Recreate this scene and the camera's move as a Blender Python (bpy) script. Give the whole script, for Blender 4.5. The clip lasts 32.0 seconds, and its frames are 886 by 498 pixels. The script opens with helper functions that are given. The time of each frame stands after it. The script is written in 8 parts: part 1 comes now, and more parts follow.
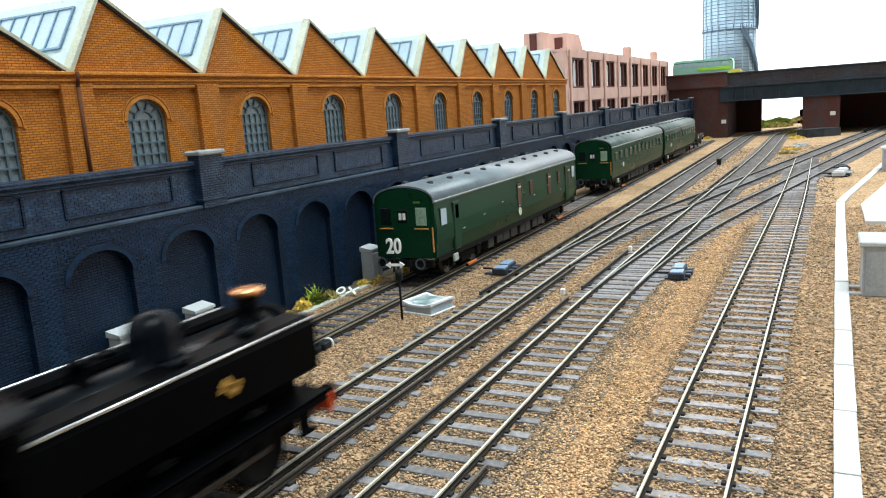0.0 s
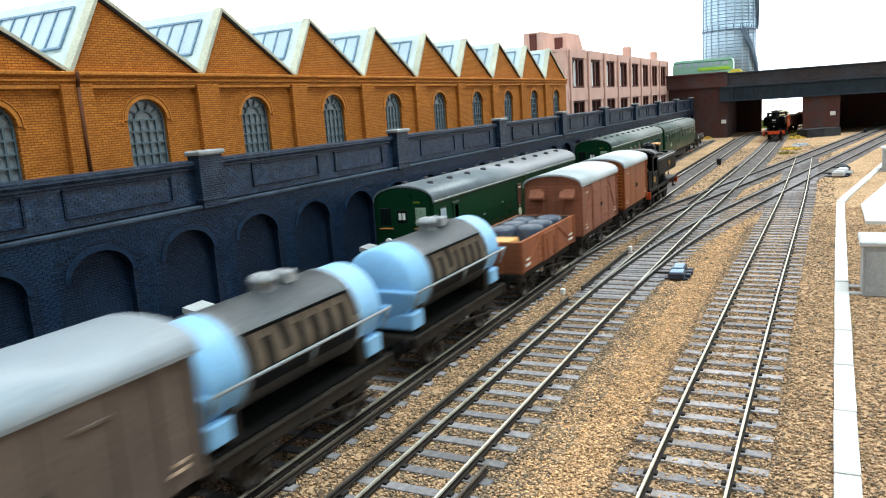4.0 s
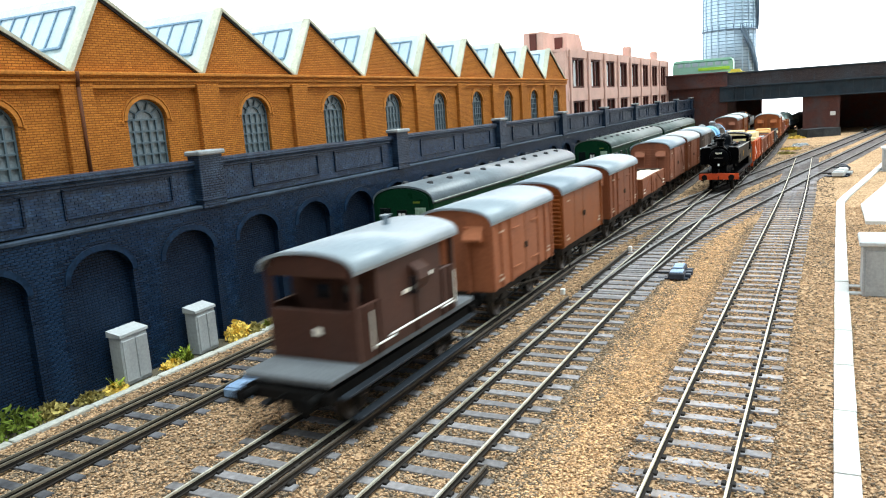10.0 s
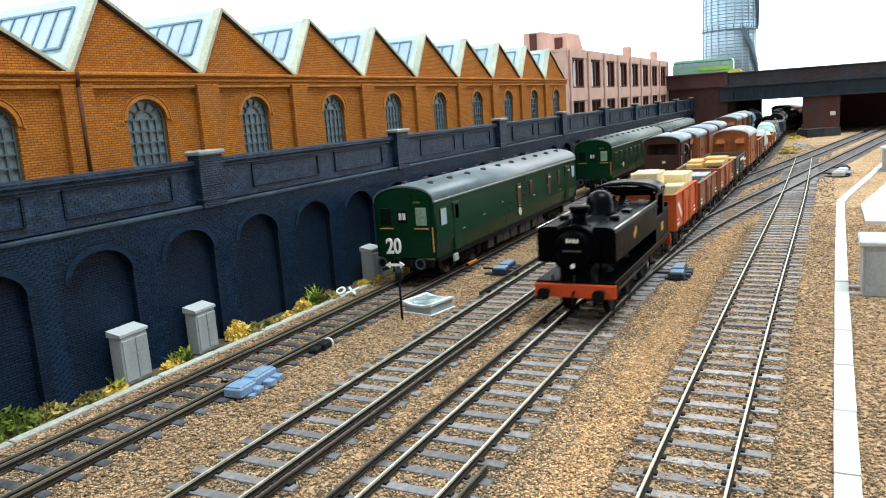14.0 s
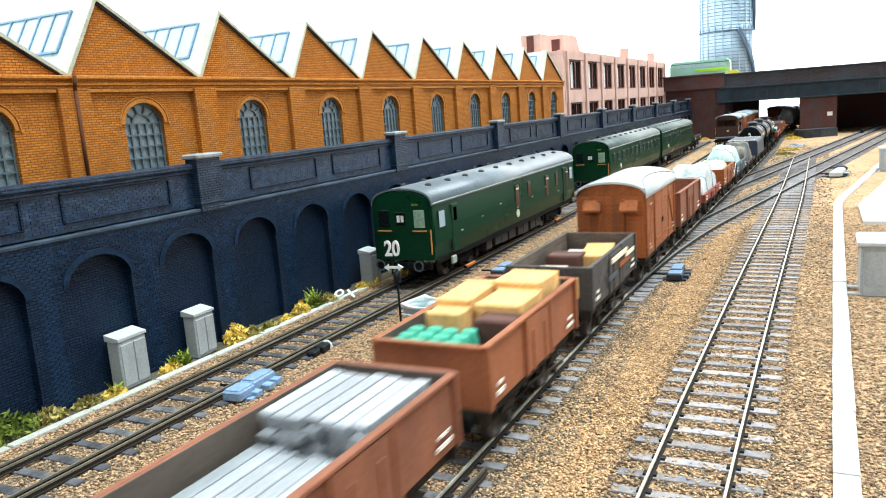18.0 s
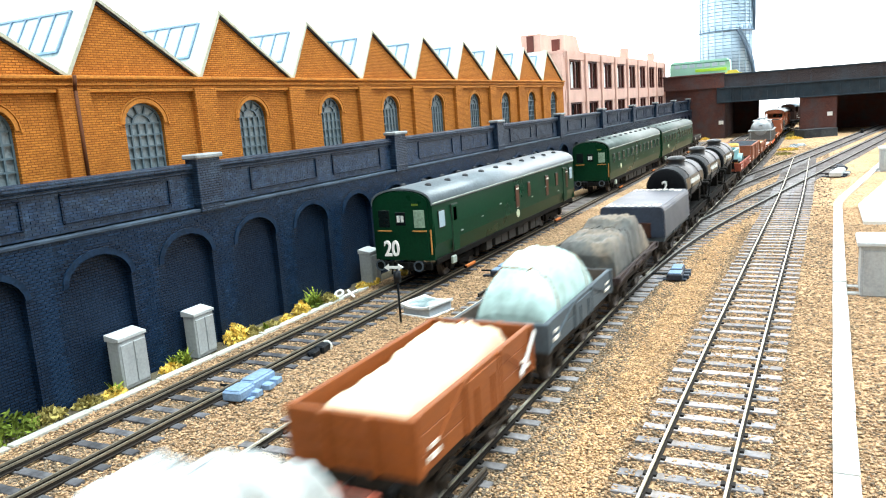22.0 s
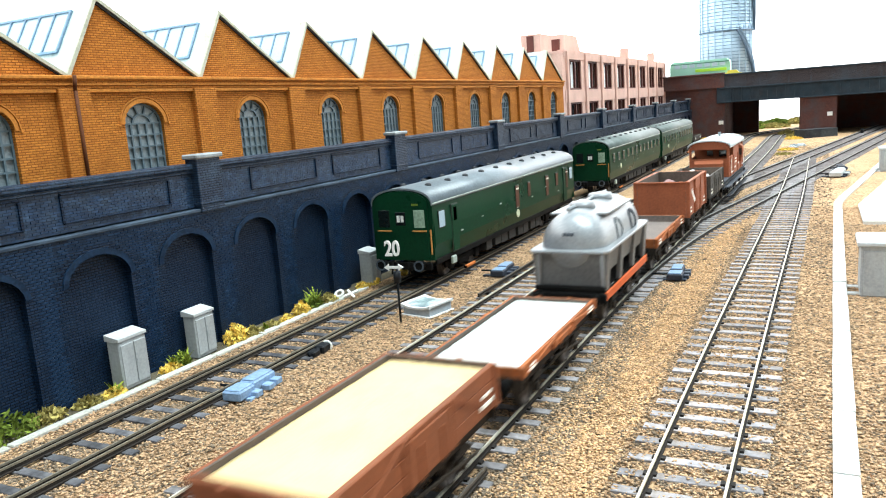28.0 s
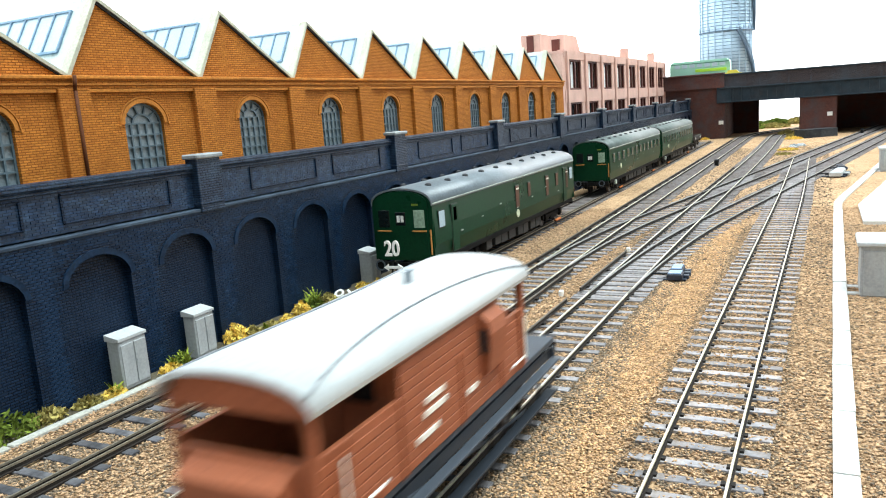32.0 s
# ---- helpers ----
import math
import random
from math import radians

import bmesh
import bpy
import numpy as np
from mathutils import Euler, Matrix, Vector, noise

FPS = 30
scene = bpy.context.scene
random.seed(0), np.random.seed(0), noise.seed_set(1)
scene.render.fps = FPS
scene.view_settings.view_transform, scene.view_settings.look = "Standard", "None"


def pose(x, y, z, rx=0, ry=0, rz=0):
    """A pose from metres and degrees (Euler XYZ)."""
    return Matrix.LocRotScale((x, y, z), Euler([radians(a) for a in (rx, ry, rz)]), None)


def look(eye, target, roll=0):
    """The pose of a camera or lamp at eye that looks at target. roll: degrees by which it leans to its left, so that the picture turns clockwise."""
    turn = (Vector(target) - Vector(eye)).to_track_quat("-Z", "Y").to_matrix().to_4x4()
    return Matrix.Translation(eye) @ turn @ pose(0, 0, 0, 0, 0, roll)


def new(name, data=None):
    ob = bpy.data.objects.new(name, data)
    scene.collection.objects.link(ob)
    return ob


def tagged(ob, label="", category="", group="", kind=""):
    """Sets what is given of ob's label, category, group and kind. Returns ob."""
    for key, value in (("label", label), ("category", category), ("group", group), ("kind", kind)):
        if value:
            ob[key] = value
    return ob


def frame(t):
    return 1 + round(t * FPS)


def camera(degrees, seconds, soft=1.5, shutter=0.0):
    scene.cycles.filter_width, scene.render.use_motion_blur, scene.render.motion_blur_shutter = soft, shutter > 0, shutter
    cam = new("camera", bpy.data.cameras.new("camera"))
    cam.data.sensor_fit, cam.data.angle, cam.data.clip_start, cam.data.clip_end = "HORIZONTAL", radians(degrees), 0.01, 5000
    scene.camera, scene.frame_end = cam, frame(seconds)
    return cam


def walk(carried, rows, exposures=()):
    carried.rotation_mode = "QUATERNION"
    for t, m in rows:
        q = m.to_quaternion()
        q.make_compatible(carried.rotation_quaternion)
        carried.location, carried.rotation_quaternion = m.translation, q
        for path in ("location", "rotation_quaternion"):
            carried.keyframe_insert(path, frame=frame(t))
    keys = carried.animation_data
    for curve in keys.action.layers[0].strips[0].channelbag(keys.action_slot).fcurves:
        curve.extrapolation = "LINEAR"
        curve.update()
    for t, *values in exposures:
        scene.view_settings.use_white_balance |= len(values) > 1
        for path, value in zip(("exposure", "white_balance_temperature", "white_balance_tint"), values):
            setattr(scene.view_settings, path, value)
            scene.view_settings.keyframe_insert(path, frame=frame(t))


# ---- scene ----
# A model railway at 4 mm to the foot; lengths below are millimetres unless said otherwise.
MM = 0.001

cam = camera(60.66, 32.0, soft=1.1, shutter=0.9)
EYE = Vector((0, 0, 0.0945))
VIEW_A = look(EYE, EYE + Vector((0.87617, 0.44634, -0.18196)), -3.848)
VIEW_B = look(EYE, EYE + Vector((0.87772, 0.44437, -0.17927)), -4.112)
walk(cam, [(0, VIEW_A), (17.75, VIEW_A), (17.95, VIEW_B), (32, VIEW_B)],
     exposures=[(0, 0.0), (3.5, 0.0), (6, 0.15), (8, 0.2), (10, 0.2), (12, 0.0), (14, 0.0), (17, 0.3), (18.2, 0.5), (20, 0.5), (22, 0.75), (23, 0.8), (25, 0.65), (28, 0.6), (30, 0.5), (32, 0.4)])

# ---- light: an even white sky and one wide soft sun ----
world = bpy.data.worlds.new("world")
scene.world = world
world.use_nodes = True
wn = world.node_tree.nodes
wl = world.node_tree.links
wtc = wn.new("ShaderNodeTexCoord")
wsep = wn.new("ShaderNodeSeparateXYZ")
wmap = wn.new("ShaderNodeMapRange")
wmap.inputs[1].default_value, wmap.inputs[2].default_value = 0.0, 1.0
wmap.inputs[3].default_value, wmap.inputs[4].default_value = 0.03, 0.95
wl.new(wtc.outputs["Generated"], wsep.inputs[0])
wl.new(wsep.outputs["Z"], wmap.inputs[0])
wl.new(wmap.outputs[0], wn["Background"].inputs["Strength"])
wn["Background"].inputs["Color"].default_value = (0.78, 0.94, 1.0, 1)
sun = new("sun", bpy.data.lights.new("sun", "SUN"))
sun.data.energy = 3.9
sun.data.angle = radians(30)
sun.data.color = (0.86, 0.985, 1.0)
sun.matrix_world = look((0, 0, 3), (0.10, 0.62, 1.0))

# ---- materials ----
MATS = {}


def mat(name, color, rough=0.6, metal=0.0, var=0.25, scale=60.0, bump=0.15, fine=900.0, dirt=None, amount=0.4, rand=0.0, island=0.0, spec=0.22, streak=0.0):
    """A painted or raw surface with two scales of variation; dirt is a second colour laid on in patches."""
    if name in MATS:
        return MATS[name]
    m = bpy.data.materials.new(name)
    m.use_nodes = True
    nt = m.node_tree
    N, L = nt.nodes, nt.links
    b = N["Principled BSDF"]
    b.inputs["Roughness"].default_value = rough
    b.inputs["Metallic"].default_value = metal
    b.inputs["Specular IOR Level"].default_value = spec
    tc = N.new("ShaderNodeTexCoord")
    n1 = N.new("ShaderNodeTexNoise")
    n1.inputs["Scale"].default_value = scale
    n1.inputs["Detail"].default_value = 5
    n2 = N.new("ShaderNodeTexNoise")
    n2.inputs["Scale"].default_value = fine
    n2.inputs["Detail"].default_value = 3
    L.new(tc.outputs["Object"], n1.inputs["Vector"])
    L.new(tc.outputs["Object"], n2.inputs["Vector"])
    mix = N.new("ShaderNodeMath")
    mix.operation = "ADD"
    L.new(n1.outputs["Fac"], mix.inputs[0])
    L.new(n2.outputs["Fac"], mix.inputs[1])
    rng = N.new("ShaderNodeMapRange")
    rng.inputs[1].default_value, rng.inputs[2].default_value = 0.7, 1.3
    rng.inputs[3].default_value, rng.inputs[4].default_value = 1 - var, 1 + var
    L.new(mix.outputs[0], rng.inputs[0])
    last = rng.outputs[0]
    if rand or island:
        src = N.new("ShaderNodeObjectInfo") if rand else N.new("ShaderNodeNewGeometry")
        r2 = N.new("ShaderNodeMapRange")
        k = rand or island
        r2.inputs[3].default_value, r2.inputs[4].default_value = 1 - k, 1 + k
        L.new(src.outputs["Random" if rand else "Random Per Island"], r2.inputs[0])
        mu = N.new("ShaderNodeMath")
        mu.operation = "MULTIPLY"
        L.new(last, mu.inputs[0])
        L.new(r2.outputs[0], mu.inputs[1])
        last = mu.outputs[0]
    col = N.new("ShaderNodeMix")
    col.data_type = "RGBA"
    col.inputs["A"].default_value = (*color, 1)
    col.inputs["B"].default_value = (*(dirt or color), 1)
    if dirt:
        n3 = N.new("ShaderNodeTexNoise")
        n3.inputs["Scale"].default_value = scale * 0.7
        n3.inputs["Detail"].default_value = 8
        n3.inputs["Roughness"].default_value = 0.65
        if streak:
            mp = N.new("ShaderNodeMapping")
            mp.inputs["Scale"].default_value = (3.0, 3.0, streak)
            L.new(tc.outputs["Object"], mp.inputs["Vector"])
            L.new(mp.outputs["Vector"], n3.inputs["Vector"])
        else:
            L.new(tc.outputs["Object"], n3.inputs["Vector"])
        r3 = N.new("ShaderNodeMapRange")
        r3.inputs[1].default_value, r3.inputs[2].default_value = 0.45, 0.72
        r3.inputs[4].default_value = amount
        L.new(n3.outputs["Fac"], r3.inputs[0])
        L.new(r3.outputs[0], col.inputs["Factor"])
    else:
        col.inputs["Factor"].default_value = 0
    sc = N.new("ShaderNodeVectorMath")
    sc.operation = "SCALE"
    L.new(col.outputs["Result"], sc.inputs[0])
    L.new(last, sc.inputs["Scale"])
    L.new(sc.outputs["Vector"], b.inputs["Base Color"])
    rr = N.new("ShaderNodeMapRange")
    rr.inputs[3].default_value, rr.inputs[4].default_value = max(0.03, rough - 0.12), min(1, rough + 0.12)
    L.new(n1.outputs["Fac"], rr.inputs[0])
    L.new(rr.outputs[0], b.inputs["Roughness"])
    if bump:
        bp = N.new("ShaderNodeBump")
        bp.inputs["Strength"].default_value = bump
        bp.inputs["Distance"].default_value = 0.0004
        L.new(n2.outputs["Fac"], bp.inputs["Height"])
        L.new(bp.outputs["Normal"], b.inputs["Normal"])
    MATS[name] = m
    return m


def brick_mat(name, c1, c2, mortar, rough, length=3.0, course=1.0, bump=0.6, stain=(0.02, 0.02, 0.02), amount=0.3, joint=0.12, spec=0.12, patch=45):
    """Brickwork in the x-z plane of the object, to the model's scale."""
    m = bpy.data.materials.new(name)
    m.use_nodes = True
    N, L = m.node_tree.nodes, m.node_tree.links
    b = N["Principled BSDF"]
    b.inputs["Roughness"].default_value = rough
    b.inputs["Specular IOR Level"].default_value = spec
    tc = N.new("ShaderNodeTexCoord")
    sep = N.new("ShaderNodeSeparateXYZ")
    L.new(tc.outputs["Object"], sep.inputs[0])
    add = N.new("ShaderNodeMath")
    L.new(sep.outputs["X"], add.inputs[0])
    L.new(sep.outputs["Y"], add.inputs[1])
    com = N.new("ShaderNodeCombineXYZ")
    L.new(add.outputs[0], com.inputs["X"])
    L.new(sep.outputs["Z"], com.inputs["Y"])
    br = N.new("ShaderNodeTexBrick")
    br.inputs["Color1"].default_value = (*c1, 1)
    br.inputs["Color2"].default_value = (*c2, 1)
    br.inputs["Mortar"].default_value = (*mortar, 1)
    br.inputs["Scale"].default_value = 1.0
    br.inputs["Mortar Size"].default_value = joint * MM
    br.inputs["Mortar Smooth"].default_value = 0.4
    br.inputs["Brick Width"].default_value = length * MM
    br.inputs["Row Height"].default_value = course * MM
    L.new(com.outputs[0], br.inputs["Vector"])
    n1 = N.new("ShaderNodeTexNoise")
    n1.inputs["Scale"].default_value = patch
    n1.inputs["Detail"].default_value = 8
    n1.inputs["Roughness"].default_value = 0.65
    L.new(tc.outputs["Object"], n1.inputs["Vector"])
    n2 = N.new("ShaderNodeTexNoise")
    n2.inputs["Scale"].default_value = 700
    L.new(tc.outputs["Object"], n2.inputs["Vector"])
    r = N.new("ShaderNodeMapRange")
    r.inputs[1].default_value, r.inputs[2].default_value = 0.45, 0.75
    r.inputs[4].default_value = amount
    L.new(n1.outputs["Fac"], r.inputs[0])
    mx = N.new("ShaderNodeMix")
    mx.data_type = "RGBA"
    mx.inputs["B"].default_value = (*stain, 1)
    L.new(r.outputs[0], mx.inputs["Factor"])
    L.new(br.outputs["Color"], mx.inputs["A"])
    v = N.new("ShaderNodeMapRange")
    v.inputs[3].default_value, v.inputs[4].default_value = 0.75, 1.25
    L.new(n2.outputs["Fac"], v.inputs[0])
    sc = N.new("ShaderNodeVectorMath")
    sc.operation = "SCALE"
    L.new(mx.outputs["Result"], sc.inputs[0])
    L.new(v.outputs[0], sc.inputs["Scale"])
    L.new(sc.outputs["Vector"], b.inputs["Base Color"])
    h = N.new("ShaderNodeMath")
    h.operation = "MULTIPLY_ADD"
    h.inputs[1].default_value = -1.0
    L.new(br.outputs["Fac"], h.inputs[0])
    L.new(n2.outputs["Fac"], h.inputs[2])
    bp = N.new("ShaderNodeBump")
    bp.inputs["Strength"].default_value = bump
    bp.inputs["Distance"].default_value = 0.0003
    L.new(h.outputs[0], bp.inputs["Height"])
    L.new(bp.outputs["Normal"], b.inputs["Normal"])
    MATS[name] = m
    return m


def glass_mat(name, color=(0.6, 0.7, 0.75), rough=0.08):
    m = bpy.data.materials.new(name)
    m.use_nodes = True
    b = m.node_tree.nodes["Principled BSDF"]
    b.inputs["Base Color"].default_value = (*color, 1)
    b.inputs["Roughness"].default_value = rough
    b.inputs["Specular IOR Level"].default_value = 0.8
    return m


def ground_mat():
    """Granulated cork ballast: tan grains, darker clumps and dusty pale patches."""
    m = bpy.data.materials.new("cork_ballast")
    m.use_nodes = True
    N, L = m.node_tree.nodes, m.node_tree.links
    b = N["Principled BSDF"]
    b.inputs["Roughness"].default_value = 0.95
    b.inputs["Specular IOR Level"].default_value = 0.15
    tc = N.new("ShaderNodeTexCoord")
    vo = N.new("ShaderNodeTexVoronoi")
    vo.inputs["Scale"].default_value = 820
    L.new(tc.outputs["Object"], vo.inputs["Vector"])
    n1 = N.new("ShaderNodeTexNoise")
    n1.inputs["Scale"].default_value = 22
    n1.inputs["Detail"].default_value = 6
    L.new(tc.outputs["Object"], n1.inputs["Vector"])
    ramp = N.new("ShaderNodeValToRGB")
    e = ramp.color_ramp.elements
    e[0].position, e[0].color = 0.0, (0.10, 0.064, 0.034, 1)
    e[1].position, e[1].color = 1.0, (0.64, 0.435, 0.26, 1)
    for p, c in ((0.28, (0.25, 0.150, 0.080)), (0.55, (0.42, 0.270, 0.152)), (0.8, (0.53, 0.345, 0.200))):
        x = e.new(p)
        x.color = (*c, 1)
    sp = N.new("ShaderNodeSeparateColor")
    L.new(vo.outputs["Color"], sp.inputs[0])
    ad = N.new("ShaderNodeMath")
    ad.operation = "MULTIPLY_ADD"
    ad.inputs[1].default_value = 0.75
    L.new(sp.outputs[0], ad.inputs[0])
    r1 = N.new("ShaderNodeMapRange")
    r1.inputs[1].default_value, r1.inputs[2].default_value = 0.3, 0.7
    r1.inputs[3].default_value, r1.inputs[4].default_value = 0.0, 0.3
    L.new(n1.outputs["Fac"], r1.inputs[0])
    L.new(r1.outputs[0], ad.inputs[2])
    L.new(ad.outputs[0], ramp.inputs["Fac"])
    L.new(ramp.outputs["Color"], b.inputs["Base Color"])
    bp = N.new("ShaderNodeBump")
    bp.inputs["Strength"].default_value = 0.6
    bp.inputs["Distance"].default_value = 0.0005
    bp.invert = True
    L.new(vo.outputs["Distance"], bp.inputs["Height"])
    L.new(bp.outputs["Normal"], b.inputs["Normal"])
    return m


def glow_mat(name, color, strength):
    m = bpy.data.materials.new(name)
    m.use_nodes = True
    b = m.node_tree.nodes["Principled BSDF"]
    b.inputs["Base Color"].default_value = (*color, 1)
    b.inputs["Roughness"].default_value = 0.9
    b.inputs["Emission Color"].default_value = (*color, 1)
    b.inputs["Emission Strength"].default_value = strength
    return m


# ---- mesh helpers, in millimetres ----
def box(bm, cx, cy, cz, sx, sy, sz, bevel=0.0, mi=0, rot=None):
    """A box by centre and size, with bevelled edges."""
    r = bmesh.ops.create_cube(bm, size=1.0)
    vs = r["verts"]
    m = Matrix.Translation((cx, cy, cz)) @ (rot or Matrix()) @ Matrix.Diagonal((sx, sy, sz, 1))
    bmesh.ops.transform(bm, matrix=m, verts=vs)
    faces = {f for v in vs for f in v.link_faces}
    for f in faces:
        f.material_index = mi
    if bevel:
        edges = list({e for v in vs for e in v.link_edges})
        r = bmesh.ops.bevel(bm, geom=edges, offset=bevel, segments=1, affect="EDGES", profile=0.5)
        for f in r["faces"]:
            f.material_index = mi
    return bm


def cyl(bm, p0, p1, r0, r1=None, seg=14, mi=0, caps=True, smooth=True):
    """A cylinder or cone between two points."""
    p0, p1 = Vector(p0), Vector(p1)
    d = p1 - p0
    q = d.to_track_quat("Z", "Y").to_matrix().to_4x4()
    r = bmesh.ops.create_cone(bm, cap_ends=caps, segments=seg, radius1=r0, radius2=r0 if r1 is None else r1, depth=d.length)
    bmesh.ops.transform(bm, matrix=Matrix.Translation((p0 + p1) / 2) @ q, verts=r["verts"])
    for f in {f for v in r["verts"] for f in v.link_faces}:
        f.material_index = mi
        f.smooth = smooth and len(f.verts) == 4
    return bm


def prism(bm, pts, axis, a, b, mi=0):
    """A polygon drawn in a plane and drawn out from a to b along the axis x, y or z."""
    def at(p, w):
        return {"x": (w, p[0], p[1]), "y": (p[0], w, p[1]), "z": (p[0], p[1], w)}[axis]
    v0 = [bm.verts.new(at(p, a)) for p in pts]
    v1 = [bm.verts.new(at(p, b)) for p in pts]
    n = len(pts)
    fs = [bm.faces.new(v0), bm.faces.new(v1[::-1])]
    for i in range(n):
        fs.append(bm.faces.new((v0[i], v1[i], v1[(i + 1) % n], v0[(i + 1) % n])))
    for f in fs:
        f.material_index = mi
    bmesh.ops.recalc_face_normals(bm, faces=fs)
    return bm


def lathe(bm, rings, axis_at=(0, 0), seg=20, mi=0, along="z"):
    """Rings of (height, radius) turned about an upright or lengthwise axis."""
    rows = []
    for h, r in rings:
        row = []
        for i in range(seg):
            a = 2 * math.pi * i / seg
            u, v = axis_at[0] + r * math.cos(a), axis_at[1] + r * math.sin(a)
            row.append(bm.verts.new((u, v, h) if along == "z" else (h, u, v)))
        rows.append(row)
    fs = []
    for k in range(len(rows) - 1):
        for i in range(seg):
            j = (i + 1) % seg
            f = bm.faces.new((rows[k][i], rows[k][j], rows[k + 1][j], rows[k + 1][i]))
            f.smooth = True
            fs.append(f)
    fs += [bm.faces.new(rows[0][::-1]), bm.faces.new(rows[-1])]
    for f in fs:
        f.material_index = mi
    bmesh.ops.recalc_face_normals(bm, faces=fs)
    return bm


def mesh_of(name, bm, *mats):
    me = bpy.data.meshes.new(name)
    bmesh.ops.scale(bm, vec=(MM, MM, MM), verts=bm.verts)
    bm.to_mesh(me)
    bm.free()
    for m in mats:
        me.materials.append(m)
    return me


def part(name, bm, material, parent, label=""):
    """Links a bmesh, drawn in millimetres, as one mesh object under a thing or a part."""
    ob = new(name, mesh_of(name, bm, *(material if isinstance(material, (list, tuple)) else (material,))))
    ob.parent = parent
    return tagged(ob, label)


def thing(name, label, category, x=0, y=0, z=0, rz=0, group="", kind=""):
    ob = new(name)
    ob.empty_display_size = 0.01
    ob.matrix_basis = pose(x * MM, y * MM, z * MM, 0, 0, rz)
    return tagged(ob, label, category, group, kind)


def solid(name, bm, material, label="", category="", kind="", group=""):
    ob = new(name, mesh_of(name, bm, *(material if isinstance(material, (list, tuple)) else (material,))))
    return tagged(ob, label, category, group, kind)


def B():
    return bmesh.new()


# ---- palette ----
WALL_BRICK = brick_mat("blue_engineering_brick", (0.0050, 0.0168, 0.0420), (0.0084, 0.0250, 0.0590), (0.0014, 0.0040, 0.0105), 0.40, stain=(0.016, 0.038, 0.078), amount=0.45, bump=1.0, joint=0.22, spec=0.16)
RING_BRICK = mat("edge_blue_brick", (0.0072, 0.0215, 0.0500), 0.42, var=0.5, scale=200, dirt=(0.015, 0.034, 0.064), amount=0.6, spec=0.12)
# parapet brick: worn, and also paled for stronger light on the wall's top
WORN_LIT_BRICK = brick_mat("worn_lit_blue_brick", (0.0125, 0.0300, 0.0660), (0.0195, 0.0420, 0.0860), (0.0036, 0.0085, 0.0195), 0.40, stain=(0.052, 0.090, 0.140), amount=0.6, bump=1.0, joint=0.24, spec=0.22, patch=140)
FACTORY_BRICK = brick_mat("orange_brick", (0.62, 0.235, 0.041), (0.46, 0.160, 0.027), (0.25, 0.085, 0.018), 0.8, stain=(0.33, 0.112, 0.022), amount=0.6, bump=1.0, joint=0.17)
FACTORY_TRIM = mat("orange_brick_trim", (0.50, 0.190, 0.034), 0.8, var=0.3, scale=90, dirt=(0.30, 0.11, 0.022), bump=0.4)
BRIDGE_BRICK = brick_mat("dark_red_brick", (0.150, 0.064, 0.053), (0.104, 0.048, 0.043), (0.050, 0.031, 0.031), 0.75, stain=(0.075, 0.080, 0.094), amount=0.8)
BRIDGE_GREY = brick_mat("sooty_brick", (0.075, 0.060, 0.062), (0.055, 0.050, 0.056), (0.03, 0.03, 0.034), 0.75, stain=(0.060, 0.078, 0.100), amount=0.9, patch=18)
PINK = mat("pink_stone", (0.64, 0.42, 0.36), 0.8, var=0.12, scale=50, dirt=(0.45, 0.25, 0.20), amount=0.4)
COPING = mat("coping_stone", (0.30, 0.32, 0.33), 0.8, var=0.2, dirt=(0.10, 0.11, 0.12), streak=0.5)
LEDGE = mat("ledge_stone", (0.055, 0.082, 0.118), 0.6, var=0.3, dirt=(0.012, 0.022, 0.040), amount=0.95)
ROOFING = mat("pale_roof_sheet", (0.52, 0.60, 0.61), 0.5, var=0.12, dirt=(0.38, 0.47, 0.44), amount=0.6, streak=0.5)
ROOF_EDGE = mat("verge_lead", (0.52, 0.53, 0.43), 0.7, var=0.2, dirt=(0.28, 0.28, 0.22), amount=0.6)
SKYLIGHT_BAR = mat("skylight_bar", (0.16, 0.26, 0.36), 0.5)
WINDOW_BAR = mat("window_bar", (0.10, 0.145, 0.175), 0.5, var=0.15)
WINDOW_GLASS = mat("dusty_glass", (0.19, 0.235, 0.26), 0.25, var=0.25, scale=60, bump=0.0)
SKY_GLASS = mat("pale_glass", (0.40, 0.50, 0.57), 0.2, var=0.1, bump=0.0)
DARK_GLASS = glass_mat("dark_glass", (0.02, 0.022, 0.025))
IRON = mat("black_iron", (0.008, 0.010, 0.013), 0.55, var=0.3)
GIRDER = mat("girder_paint", (0.028, 0.044, 0.060), 0.6, var=0.3, dirt=(0.045, 0.034, 0.032), spec=0.12)
RAIL_TOP = mat("rail_steel", (0.64, 0.60, 0.50), 0.38, metal=0.5, var=0.25, scale=200, bump=0.05)
RAIL_BRIGHT = mat("rail_bright", (0.66, 0.60, 0.47), 0.36, metal=0.45, var=0.2, scale=200, bump=0.05)
RAIL_DULL = mat("rail_dull", (0.33, 0.32, 0.31), 0.5, metal=0.3, var=0.25, scale=200)
RAIL_SIDE = mat("rail_rust", (0.022, 0.017, 0.014), 0.85, var=0.35, scale=150, dirt=(0.012, 0.011, 0.010))
SLEEPER = mat("grey_sleeper", (0.225, 0.212, 0.217), 0.85, var=0.3, scale=120, bump=0.4, fine=500, dirt=(0.098, 0.085, 0.080), amount=0.8, rand=0.28)
CHAIR = mat("chair_rust", (0.026, 0.022, 0.020), 0.8, var=0.35)
